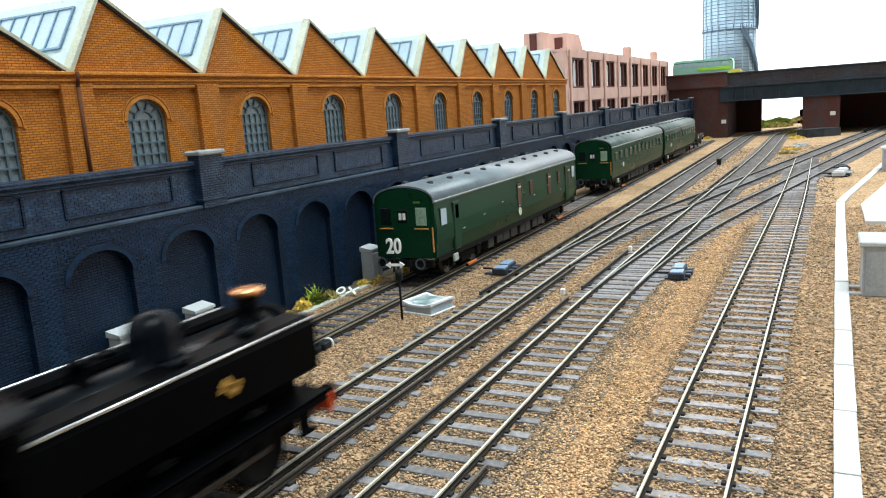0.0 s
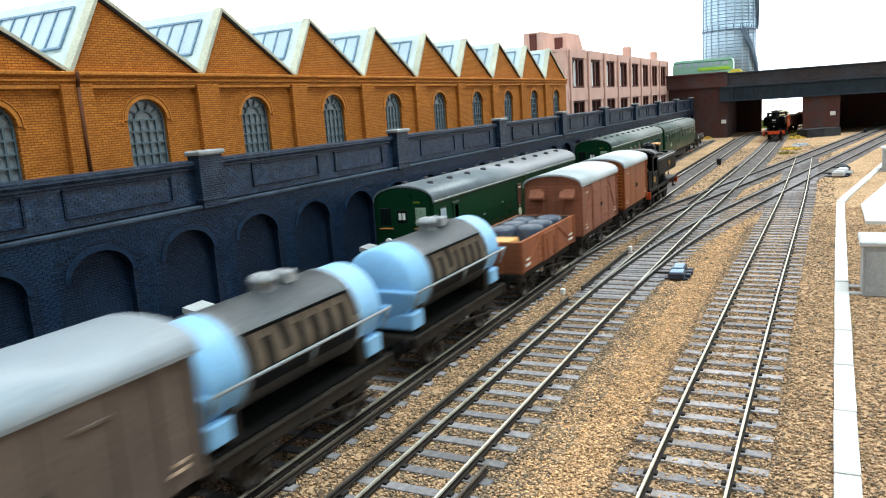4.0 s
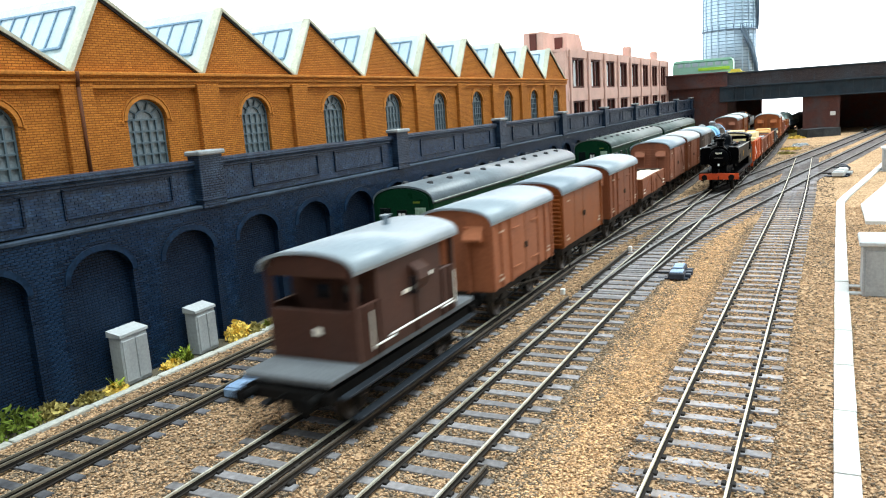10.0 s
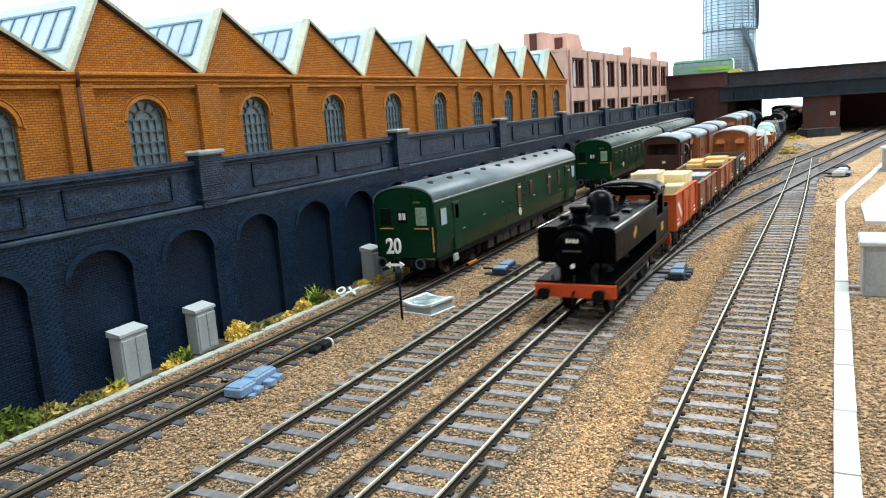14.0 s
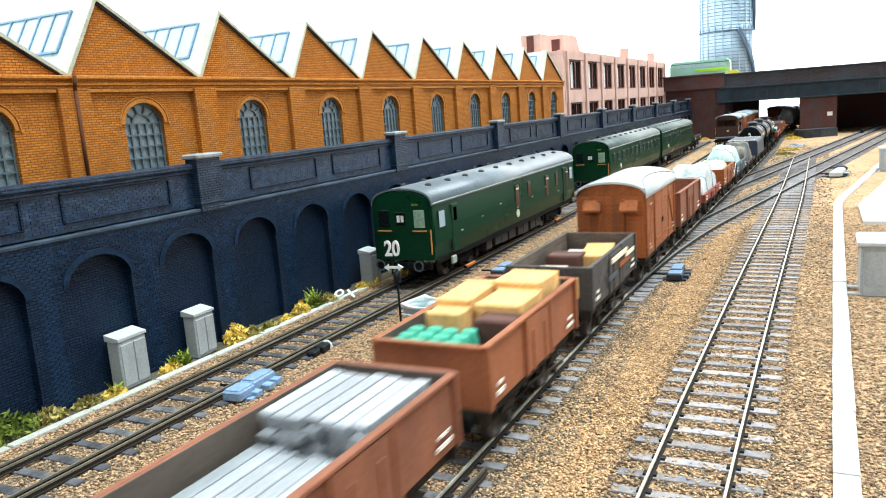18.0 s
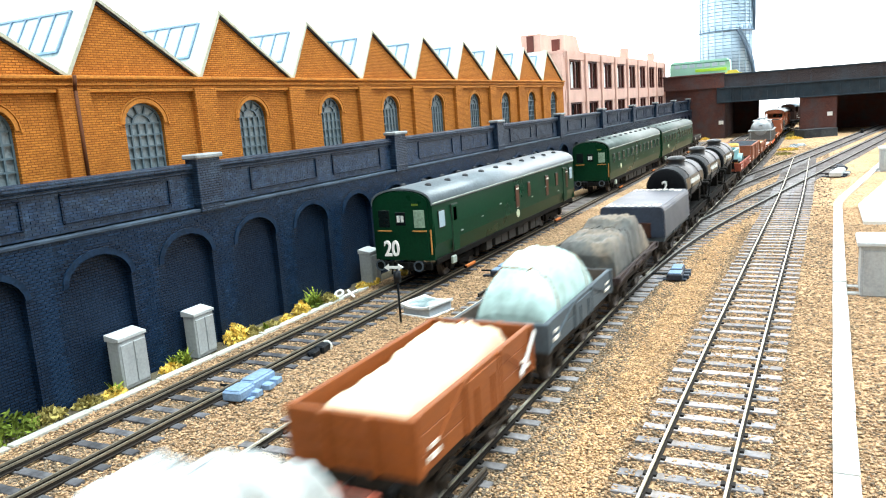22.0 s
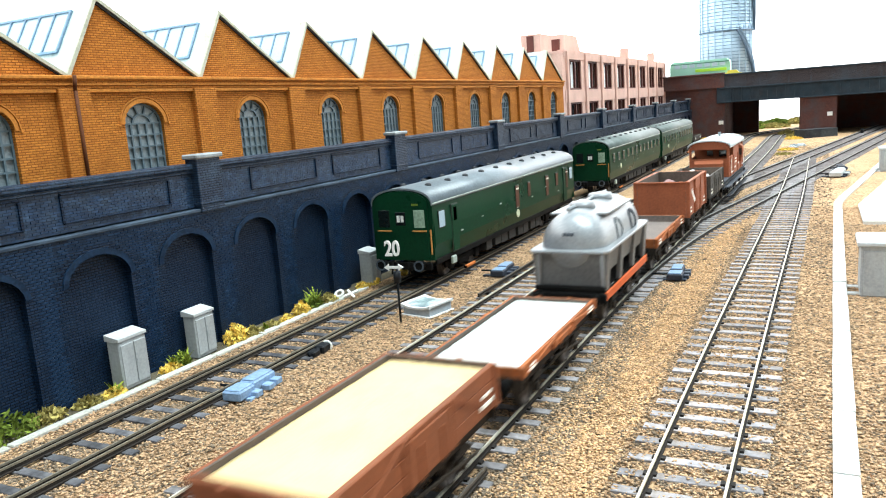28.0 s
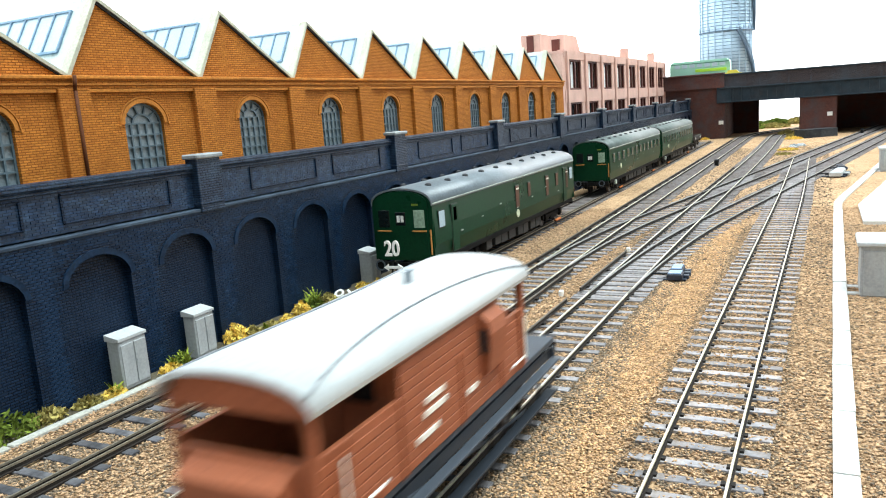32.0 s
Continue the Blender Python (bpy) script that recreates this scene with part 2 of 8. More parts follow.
CONDUCTOR = mat("conductor_rail", (0.13, 0.11, 0.09), 0.55, metal=0.4, var=0.25, dirt=(0.05, 0.035, 0.025))
GROUND = ground_mat()
STONES = mat("cork_grains", (0.475, 0.305, 0.180), 0.95, var=0.2, island=0.42, bump=0.0, spec=0.12)
DARK_STONES = mat("oily_shade_grains", (0.20, 0.150, 0.105), 0.9, var=0.3, island=0.5, bump=0.0, spec=0.15)
CONCRETE = mat("pale_concrete", (0.50, 0.51, 0.50), 0.85, var=0.15, dirt=(0.25, 0.25, 0.23), amount=0.5)
TROUGH = mat("white_trough", (0.62, 0.625, 0.61), 0.8, var=0.1, dirt=(0.42, 0.41, 0.37), amount=0.5, rand=0.1)
CABINET = mat("cabinet_grey", (0.38, 0.40, 0.41), 0.6, var=0.15, dirt=(0.22, 0.22, 0.22), streak=0.5)
CABINET_TOP = mat("cabinet_cap", (0.47, 0.49, 0.50), 0.6, var=0.12)
MOTOR_BLUE = mat("point_motor_blue", (0.22, 0.325, 0.48), 0.4, var=0.25, dirt=(0.12, 0.17, 0.25))
MOTOR_DARK = mat("point_motor_dark", (0.03, 0.038, 0.055), 0.5, var=0.3)
WHITE = mat("white_paint", (0.82, 0.82, 0.80), 0.5, var=0.06)
GREEN = mat("coach_green", (0.0042, 0.038, 0.0165), 0.3, var=0.25, scale=25, dirt=(0.006, 0.028, 0.015), bump=0.04, spec=0.12)
GREEN_ROOF = mat("coach_roof_grey", (0.155, 0.183, 0.205), 0.34, var=0.22, dirt=(0.095, 0.108, 0.118), spec=0.4)
COACH_LINE = mat("coach_gutter", (0.35, 0.40, 0.36), 0.5)
UNDER = mat("underframe_black", (0.0065, 0.0065, 0.0065), 0.7, var=0.4, dirt=(0.020, 0.016, 0.013), spec=0.06)
UNDER_BROWN = mat("underframe_dust", (0.026, 0.021, 0.017), 0.85, var=0.4, dirt=(0.045, 0.034, 0.025), spec=0.1)
UNDER_GREY = mat("underframe_grey", (0.028, 0.027, 0.026), 0.8, var=0.4, dirt=(0.05, 0.042, 0.034))
WHEEL = mat("wheel_steel", (0.05, 0.043, 0.038), 0.5, metal=0.4, var=0.3)
LOCO_BLACK = mat("loco_black", (0.0013, 0.0015, 0.0020), 0.32, var=0.35, scale=30, dirt=(0.0022, 0.0022, 0.0025), amount=0.5, bump=0.03, spec=0.02)
LOCO_TOP = mat("loco_top_black", (0.002, 0.0028, 0.0042), 0.24, var=0.3, bump=0.03, spec=0.07)
COPPER = mat("copper_cap", (0.75, 0.36, 0.16), 0.25, metal=1.0, var=0.15)
BUFFER_RED = mat("buffer_beam_red", (0.50, 0.062, 0.015), 0.5, var=0.2)
BRASS = mat("brass_crest", (0.45, 0.24, 0.05), 0.5, var=0.3)
OFFWHITE = mat("offwhite_lettering", (0.78, 0.74, 0.66), 0.6, var=0.15)
BAUXITE = mat("bauxite", (0.215, 0.065, 0.026), 0.65, var=0.25, scale=35, dirt=(0.14, 0.05, 0.024), amount=0.7, streak=0.5)
BROWN = mat("faded_brown", (0.255, 0.093, 0.052), 0.7, var=0.22, scale=35, dirt=(0.14, 0.062, 0.04), amount=0.7, streak=0.5)
SALMON = mat("salmon_brown", (0.33, 0.112, 0.050), 0.7, var=0.2, scale=35, dirt=(0.20, 0.075, 0.04), amount=0.7, streak=0.5)
ORANGE = mat("orange_brown", (0.25, 0.069, 0.015), 0.5, var=0.25, scale=35, dirt=(0.20, 0.055, 0.015), amount=0.7, streak=0.5)
FADED = mat("faded_lettering", (0.50, 0.36, 0.26), 0.7, var=0.3)
RUST_ORANGE = mat("rusty_orange", (0.33, 0.095, 0.027), 0.7, var=0.28, scale=45, dirt=(0.10, 0.045, 0.024), amount=0.85, streak=0.5)
REDOX = mat("red_oxide", (0.56, 0.098, 0.020), 0.6, var=0.18, scale=35, dirt=(0.33, 0.09, 0.04), amount=0.5, streak=0.5)
MAROON = mat("dull_maroon", (0.26, 0.055, 0.030), 0.65, var=0.25, dirt=(0.15, 0.05, 0.035), amount=0.6, streak=0.5)
TAUPE = mat("grey_taupe", (0.115, 0.088, 0.072), 0.7, var=0.2, dirt=(0.08, 0.065, 0.055), streak=0.5)
DARKGREY = mat("dark_wagon_grey", (0.06, 0.056, 0.054), 0.7, var=0.25, dirt=(0.11, 0.085, 0.065), amount=0.6, streak=0.5)
BLUEGREY = mat("blue_wagon_grey", (0.07, 0.092, 0.11), 0.65, var=0.22, dirt=(0.04, 0.045, 0.05), streak=0.5)
BRAKE_BROWN = mat("brake_van_brown", (0.062, 0.026, 0.018), 0.6, var=0.2, dirt=(0.042, 0.026, 0.02), streak=0.5)
BRAKE_RUST = mat("brake_van_rust", (0.31, 0.093, 0.042), 0.6, var=0.2, dirt=(0.19, 0.065, 0.035), streak=0.5)
ROOF_WHITE = mat("wagon_roof_white", (0.47, 0.495, 0.505), 0.42, var=0.14, scale=25, dirt=(0.36, 0.385, 0.395), amount=0.6, spec=0.35)
ROOF_PALE = mat("wagon_roof_pale", (0.42, 0.465, 0.49), 0.40, var=0.14, scale=25, dirt=(0.35, 0.385, 0.405), amount=0.6, spec=0.35)
ROOF_GREY = mat("wagon_roof_grey", (0.275, 0.33, 0.375), 0.38, var=0.15, scale=25, dirt=(0.225, 0.265, 0.30), amount=0.6, spec=0.45)
ROOF_SLATE = mat("wagon_roof_slate", (0.235, 0.29, 0.34), 0.4, var=0.17, scale=25, dirt=(0.18, 0.215, 0.25), amount=0.6, spec=0.42)
STRIP = mat("roof_strip", (0.22, 0.24, 0.26), 0.6)
INSIDE_DARK = mat("wagon_inside", (0.11, 0.085, 0.07), 0.8, var=0.3)
INSIDE_GREY = mat("wagon_inside_grey", (0.19, 0.235, 0.285), 0.7, var=0.25)
TANK_BLUE = mat("tank_blue", (0.24, 0.50, 0.78), 0.4, var=0.1, scale=25, dirt=(0.40, 0.62, 0.78), amount=0.5)
TANK_GREY = mat("tank_weathered_grey", (0.24, 0.265, 0.285), 0.32, var=0.25, scale=25, dirt=(0.36, 0.38, 0.39), amount=0.6, spec=0.5)
TANK_NAVY = mat("tank_navy", (0.030, 0.040, 0.060), 0.4, var=0.3, dirt=(0.09, 0.10, 0.12), amount=0.6, spec=0.4)
TANK_BLACK = mat("tank_black", (0.020, 0.022, 0.026), 0.40, var=0.3, scale=25, dirt=(0.062, 0.069, 0.080), amount=0.8, spec=0.4, streak=0.5)
TANK_BAND = mat("tank_band_dusty", (0.72, 0.66, 0.56), 0.6, var=0.25, scale=40, dirt=(0.34, 0.27, 0.20), amount=0.75)
SILVER = mat("silver_paint", (0.30, 0.318, 0.335), 0.36, metal=0.45, var=0.18, scale=30, dirt=(0.22, 0.215, 0.205), amount=0.55)
# darker silver for the parts below the tank's flange
SILVER_DARK = mat("silver_dark", (0.17, 0.17, 0.168), 0.5, metal=0.2, var=0.25, dirt=(0.09, 0.083, 0.077), amount=0.7)
CRATE = mat("cream_crate", (0.80, 0.67, 0.40), 0.75, var=0.15, scale=60, dirt=(0.62, 0.48, 0.24), amount=0.5)
TIMBER = mat("orange_timber", (0.70, 0.41, 0.16), 0.75, var=0.2, scale=60, dirt=(0.52, 0.28, 0.10), amount=0.5)
PALE_PLANK = mat("pale_plank", (0.86, 0.75, 0.58), 0.75, var=0.12, scale=60, rand=0.1)
GREY_BLOCK = mat("grey_slat", (0.33, 0.345, 0.365), 0.4, var=0.3, scale=60, dirt=(0.20, 0.21, 0.225), amount=0.6, rand=0.2)
TEAL = mat("teal_crate", (0.05, 0.33, 0.22), 0.6, var=0.2)
DARK_BOX = mat("dark_brown_box", (0.10, 0.045, 0.035), 0.7, var=0.2)
TARP_WHITE = mat("white_tarpaulin", (0.47, 0.50, 0.50), 0.55, var=0.22, scale=90, dirt=(0.24, 0.255, 0.25), amount=0.8, bump=0.6, fine=350)
TARP_CYAN = mat("pale_green_tarpaulin", (0.40, 0.55, 0.53), 0.5, var=0.2, scale=90, dirt=(0.22, 0.30, 0.27), amount=0.7, bump=0.6, fine=350)
TARP_BROWN = mat("drab_tarpaulin", (0.085, 0.088, 0.084), 0.6, var=0.4, scale=45, dirt=(0.33, 0.24, 0.16), amount=0.9, bump=0.5, fine=350)
TARP_SLATE = mat("slate_tarpaulin", (0.026, 0.037, 0.060), 0.36, var=0.25, dirt=(0.050, 0.064, 0.092), amount=0.5, spec=0.34)
TARP_NAVY = mat("navy_tarpaulin", (0.06, 0.08, 0.115), 0.38, var=0.3, dirt=(0.16, 0.20, 0.25), amount=0.6, spec=0.4)
CREAM_LOAD = mat("cream_sheet", (0.76, 0.60, 0.42), 0.7, var=0.12, scale=50, dirt=(0.60, 0.42, 0.26), amount=0.5, bump=0.3, fine=300)
SAND = mat("yellow_sand", (0.66, 0.49, 0.25), 0.95, var=0.12, scale=40, bump=0.6, fine=1500, dirt=(0.50, 0.33, 0.15), amount=0.6)
CHALK = mat("white_powder", (0.70, 0.72, 0.69), 0.9, var=0.12, bump=0.5, scale=50, dirt=(0.55, 0.56, 0.53), amount=0.5)
ORE = mat("purple_ore", (0.30, 0.175, 0.165), 0.9, var=0.3, island=0.4, bump=0.6)
BUSH_GREEN = mat("foliage_green", (0.13, 0.175, 0.024), 0.9, var=0.3, island=0.5, bump=0.0)
BUSH_YELLOW = mat("foliage_yellow", (0.78, 0.56, 0.12), 0.9, var=0.25, island=0.35, bump=0.0)
BUSH_OLIVE = mat("foliage_olive", (0.33, 0.27, 0.085), 0.9, var=0.3, island=0.45, bump=0.0)
GAS_BLUE = mat("gasholder_blue", (0.43, 0.57, 0.69), 0.6, var=0.15, scale=8, dirt=(0.33, 0.45, 0.57), amount=0.6)
GAS_DARK = mat("gasholder_frame", (0.15, 0.22, 0.30), 0.6)
BUS_GREEN = mat("bus_green", (0.30, 0.56, 0.44), 0.35, var=0.08)
BUS_LIME = mat("bus_lime", (0.35, 0.62, 0.06), 0.4, var=0.1)
BUS_YELLOW = mat("car_yellow", (0.85, 0.70, 0.10), 0.4, var=0.1)
WINDOW_RED = mat("window_maroon", (0.10, 0.032, 0.026), 0.6)
CURTAIN = mat("window_blind", (0.66, 0.68, 0.70), 0.7, var=0.2, scale=80)

# ---- the lines: height of the rail, and where each track runs ----
ZR = 4.5


def ease(a, b, x):
    k = min(1.0, max(0.0, (x - a) / (b - a)))
    return k * k * (3 - 2 * k)


BEND = 1560.0  # beyond this both main lines swing right, about (BEND, -350)


def line_b(s):
    """Down line: x, y and heading at the distance s."""
    if s <= BEND:
        return s, 135.0 - 2.5 * ease(500, 1500, s), 0.0
    a = min((s - BEND) / 482.5, math.pi / 2)
    over = s - BEND - 482.5 * a
    return BEND + 482.5 * math.sin(a), -350 + 482.5 * math.cos(a) - over, -math.degrees(a)


def line_c(s):
    """Up line."""
    if s <= BEND:
        return s, 89.3 - 14.3 * ease(250, 1300, s), -1.2 * ease(300, 600, s) * (1 - ease(900, 1250, s))
    a = min((s - BEND) / 425.0, math.pi / 2)
    over = s - BEND - 425.0 * a
    return BEND + 425.0 * math.sin(a), -350 + 425.0 * math.cos(a) - over, -math.degrees(a)


def line_a(s):
    return s, 195.5, 0.0


def line_d(s):
    """The line nearest the camera, which runs through the diamond into the crossover."""
    return s, 27.2 - 5.7 * ease(150, 800, s), 0.0


def line_e(s):
    """The crossover from the up line through the near line to the right-hand span."""
    if s < 590:
        y = line_c(min(s, 400))[1] - max(0.0, s - 330) ** 2 / 2800.0 - 0.6 * ease(400, 590, s)
    else:
        y = 64.2 - (s - 590) * 0.186
    return s, y, 0.0


def line_f(s):
    """The crossover from the down line through the up line to the right-hand span."""
    if s < 580:
        y = 134.6 - max(0.0, s - 380) ** 2 / 2100.0
    else:
        y = 115.6 - (s - 580) * 0.19
    return s, y, 0.0


# ---- ground ----
bm = B()
NX, NY = 90, 90
grid = []
for i in range(NX + 1):
    col = []
    for j in range(NY + 1):
        x, y = -2700 + 4850 * i / NX, -3300 + 3530 * j / NY
        h = 0.3 * noise.noise((x * 0.02, y * 0.03, 0))
        col.append(bm.verts.new((x, y, h + 1.5)))
    grid.append(col)
for i in range(NX):
    for j in range(NY):
        bm.faces.new((grid[i][j], grid[i + 1][j], grid[i + 1][j + 1], grid[i][j + 1])).smooth = True
solid("ground", bm, GROUND, "tan granulated cork ballast between the tracks", "ground", "structure")

bm = B()
box(bm, -275, 600, 35, 4850, 700, 70)
solid("upper_ground", bm, mat("upper_earth", (0.12, 0.10, 0.07), 0.95), "raised earth bank behind the retaining wall", "ground", "structure")

# white board behind the railway; glow added to whiten it and gloss roofs
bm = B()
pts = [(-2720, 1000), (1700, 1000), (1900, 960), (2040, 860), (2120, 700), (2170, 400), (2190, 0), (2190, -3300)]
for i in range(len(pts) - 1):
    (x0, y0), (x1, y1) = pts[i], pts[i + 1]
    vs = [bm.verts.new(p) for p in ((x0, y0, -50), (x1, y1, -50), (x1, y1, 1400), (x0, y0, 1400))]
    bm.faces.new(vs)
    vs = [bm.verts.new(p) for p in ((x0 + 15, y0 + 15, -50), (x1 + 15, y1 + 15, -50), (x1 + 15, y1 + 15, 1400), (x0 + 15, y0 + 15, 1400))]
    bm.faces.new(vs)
solid("backdrop", bm, glow_mat("white_glow_backscene", (0.97, 0.985, 1.0), 1.7), "plain white backscene board with added glow behind the layout", "backdrop", "structure")


# ---- track ----
def sweep(bm, fn, off, s0, s1, step, zb, wtop, wfoot, h, mi_side=0, mi_top=1):
    """A rail along a line, off millimetres to its left: foot, web and head."""
    prof = [(-wfoot / 2, 0), (-wfoot / 2, 0.35), (-0.22, 0.5), (-0.22, h - 0.75), (-wtop / 2, h - 0.6), (-wtop / 2, h), (wtop / 2, h), (wtop / 2, h - 0.6), (0.22, h - 0.75), (0.22, 0.5), (wfoot / 2, 0.35), (wfoot / 2, 0)]
    n = max(1, int(abs(s1 - s0) / step))
    rows = []
    for i in range(n + 1):
        s = s0 + (s1 - s0) * i / n
        x, y, _ = fn(s)
        x2, y2, _ = fn(s + 1)
        d = Vector((x2 - x, y2 - y, 0)).normalized()
        nx, ny = -d.y, d.x
        rows.append([bm.verts.new((x + nx * (off + u), y + ny * (off + u), zb + v)) for u, v in prof])
    k = len(prof)
    for i in range(n):
        for j in range(k):
            f = bm.faces.new((rows[i][j], rows[i + 1][j], rows[i + 1][(j + 1) % k], rows[i][(j + 1) % k]))
            f.material_index = mi_top if j in (4, 5, 6) else mi_side
    bm.faces.new(rows[0])
    bm.faces.new(rows[-1][::-1])
    bmesh.ops.recalc_face_normals(bm, faces=bm.faces)


def sleeper_mesh(length=34.0):
    bm = B()
    box(bm, 0, 0, 1.6, 3.4, length, 1.6, 0.15, 0)
    for y in (-9.1, 9.1):
        for d in (-1.35, 1.35):
            box(bm, 0, y + d * 0.85, 2.6, 1.9, 1.0, 0.8, 0.0, 1)
    return mesh_of("sleeper", bm, SLEEPER, CHAIR)


SLEEPER_ME = sleeper_mesh()
SIDING_SLEEPER_ME = SLEEPER_ME.copy()
SIDING_SLEEPER_ME.materials[0] = mat("dark_sleeper", (0.085, 0.083, 0.092), 0.8, var=0.4, scale=120, bump=0.4, fine=500, dirt=(0.17, 0.165, 0.17), amount=0.7, rand=0.35)
PALE_SLEEPER_ME = SLEEPER_ME.copy()
PALE_SLEEPER_ME.materials[0] = mat("dusty_sleeper", (0.30, 0.285, 0.30), 0.85, var=0.3, scale=160, bump=0.4, fine=500, dirt=(0.21, 0.155, 0.11), amount=0.85, rand=0.28)
bm = B()
box(bm, 0, 0, -0.2, 3.0, 2.6, 2.4, 0.3)
INSULATOR_ME = mesh_of("insulator", bm, CHAIR)


def track(label, fn, s0, s1, near, offs=(-9.1, 9.1), conductor=None, pitch=9.6, sleepers=True, top_m=None, sleeper_me=None):
    t = thing("railway_track", label, "railway track")
    for off in offs:
        bm = B()
        sweep(bm, fn, off, s0, s1, 24.0, ZR - 2.1, 0.62, 1.4, 2.1)
        part("rail", bm, (RAIL_SIDE, top_m or RAIL_TOP), t, "worn steel rail with rusty sides")
    if conductor:
        for off, a, b in conductor:
            bm = B()
            sweep(bm, fn, off, a, b, 24.0, ZR - 1.3, 0.7, 1.1, 1.9)
            c = part("conductor_rail", bm, (RAIL_SIDE, CONDUCTOR), t, "raised dull conductor rail on insulators")
            s = a + 12
            while s < b:
                x, y, _ = fn(s)
                o = new("insulator", INSULATOR_ME)
                o.parent = c
                o.matrix_basis = pose(x * MM, (y + off) * MM, 2.4 * MM)
                s += 38.4
    if sleepers:
        rnd = random.Random(int(s0 + s1))
        far = B()
        s = s0
        while s < s1:
            x, y, rz = fn(s)
            x2, y2, _ = fn(s + 1)
            ang = math.degrees(math.atan2(y2 - y, x2 - x)) + rnd.uniform(-1.2, 1.2)
            if near[0] <= s <= near[1]:
                o = new("sleeper", sleeper_me or SLEEPER_ME)
                o.parent = t
                o.matrix_basis = pose(x * MM, (y + rnd.uniform(-0.3, 0.3)) * MM, rnd.uniform(-0.15, 0.1) * MM, 0, 0, ang)
            else:
                box(far, x, y, 1.6, 3.4, 34, 1.6, 0, 0, Matrix.Rotation(radians(ang), 4, "Z"))
            s += pitch * rnd.uniform(0.96, 1.04)
        if far.verts:
            tagged(part("far_timber_bed", far, SLEEPER, t), kind="stuff")
        else:
            far.free()
    return t


track("siding track of dark rails and sleepers by the wall", line_a, -500, 1500, (60, 620), offs=(-9.1, 9.1, -12.0, 12.0), top_m=mat("dull_rail", (0.30, 0.26, 0.20), 0.45, metal=0.6, var=0.25), sleeper_me=SIDING_SLEEPER_ME)
track("running line with grey sleepers and worn rails", line_b, -2600, 4750, (60, 720), conductor=((-14.0, -600, 395), (14.5, 330, 1500)))
track("running line with grey sleepers and raised conductor rail", line_c, -2600, 4350, (60, 760), conductor=((15.5, -600, 330), (-14.5, 60, 163), (15.0, 350, 445), (13.5, 640, 960)))
track("bright-railed line through tan ballast", line_d, -600, 1060, (90, 860), top_m=RAIL_BRIGHT, sleeper_me=PALE_SLEEPER_ME)
track("crossover rails diverging from the running line", line_e, 345, 1900, (470, 900), top_m=RAIL_DULL)
track("crossover rails from the far running line", line_f, 400, 1900, (470, 900), top_m=RAIL_DULL)


# ---- retaining wall ----
wall = thing("wall_retaining", "tall dark blue-brick retaining wall with blind arches", "retaining wall", kind="structure")
WX0, WX1, WY = -700.0, 1600.0, 232.0
ARCH_P, ARCH_W, ARCH_TOP, SPRING = 43.1, 27.0, 52.5, 43.0


def arch_front(x0, x1, z1, centers, half, spring, rise, y0, depth, sill=-3.0):
    """A wall face with arched recesses cut through its front skin."""
    bm = B()
    seg = 12
    xs = x0
    for c in centers:
        a, b = c - half, c + half
        prism(bm, [(xs, sill), (a, sill), (a, z1), (xs, z1)], "y", y0, y0 + depth)
        arc = [(c + half * math.cos(math.pi * k / seg), spring + rise * math.sin(math.pi * k / seg)) for k in range(seg + 1)]
        prism(bm, [(b, z1), (a, z1)] + arc[::-1], "y", y0, y0 + depth)
        xs = b
    prism(bm, [(xs, sill), (x1, sill), (x1, z1), (xs, z1)], "y", y0, y0 + depth)
    bmesh.ops.remove_doubles(bm, verts=bm.verts, dist=0.001)
    return bm


centers = [183.6 + ARCH_P * k for k in range(-20, 33)]
part("arched_face", arch_front(WX0, WX1, 60.0, centers, ARCH_W / 2, SPRING, 9.5, WY, 2.8), WALL_BRICK, wall)
bm = B()
box(bm, (WX0 + WX1) / 2, WY + 5.8, 28.5, WX1 - WX0, 6, 63)
part("recess_back", bm, WALL_BRICK, wall)
for c in centers:
    if 60 < c < 760:
        bm = B()
        seg = 12
        h, r = ARCH_W / 2, 9.5
        for k in range(seg):
            a0, a1 = math.pi * k / seg, math.pi * (k + 1) / seg
            q = [(c + (h + w) * math.cos(a), SPRING + (r + w) * math.sin(a)) for a in (a0, a1) for w in (0.0, 2.2)]
            prism(bm, [q[0], q[1], q[3], q[2]], "y", WY - 0.5, WY + 1)
        part("arch_ring", bm, RING_BRICK, wall)
bm = B()
box(bm, (WX0 + WX1) / 2, WY + 4.6, 60.7, WX1 - WX0, 10.6, 1.4, 0.3)
part("string_course", bm, LEDGE, wall, "weathered pale-edged string course")
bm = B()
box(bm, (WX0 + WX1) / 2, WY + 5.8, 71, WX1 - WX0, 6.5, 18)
part("parapet", bm, WORN_LIT_BRICK, wall)
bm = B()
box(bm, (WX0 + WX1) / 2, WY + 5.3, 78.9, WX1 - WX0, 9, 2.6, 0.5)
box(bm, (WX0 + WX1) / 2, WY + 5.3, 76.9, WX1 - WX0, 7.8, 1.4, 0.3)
part("parapet_coping", bm, WORN_LIT_BRICK, wall)
PIERS = [243.3 + 165.0 * k for k in range(-5, 9)]
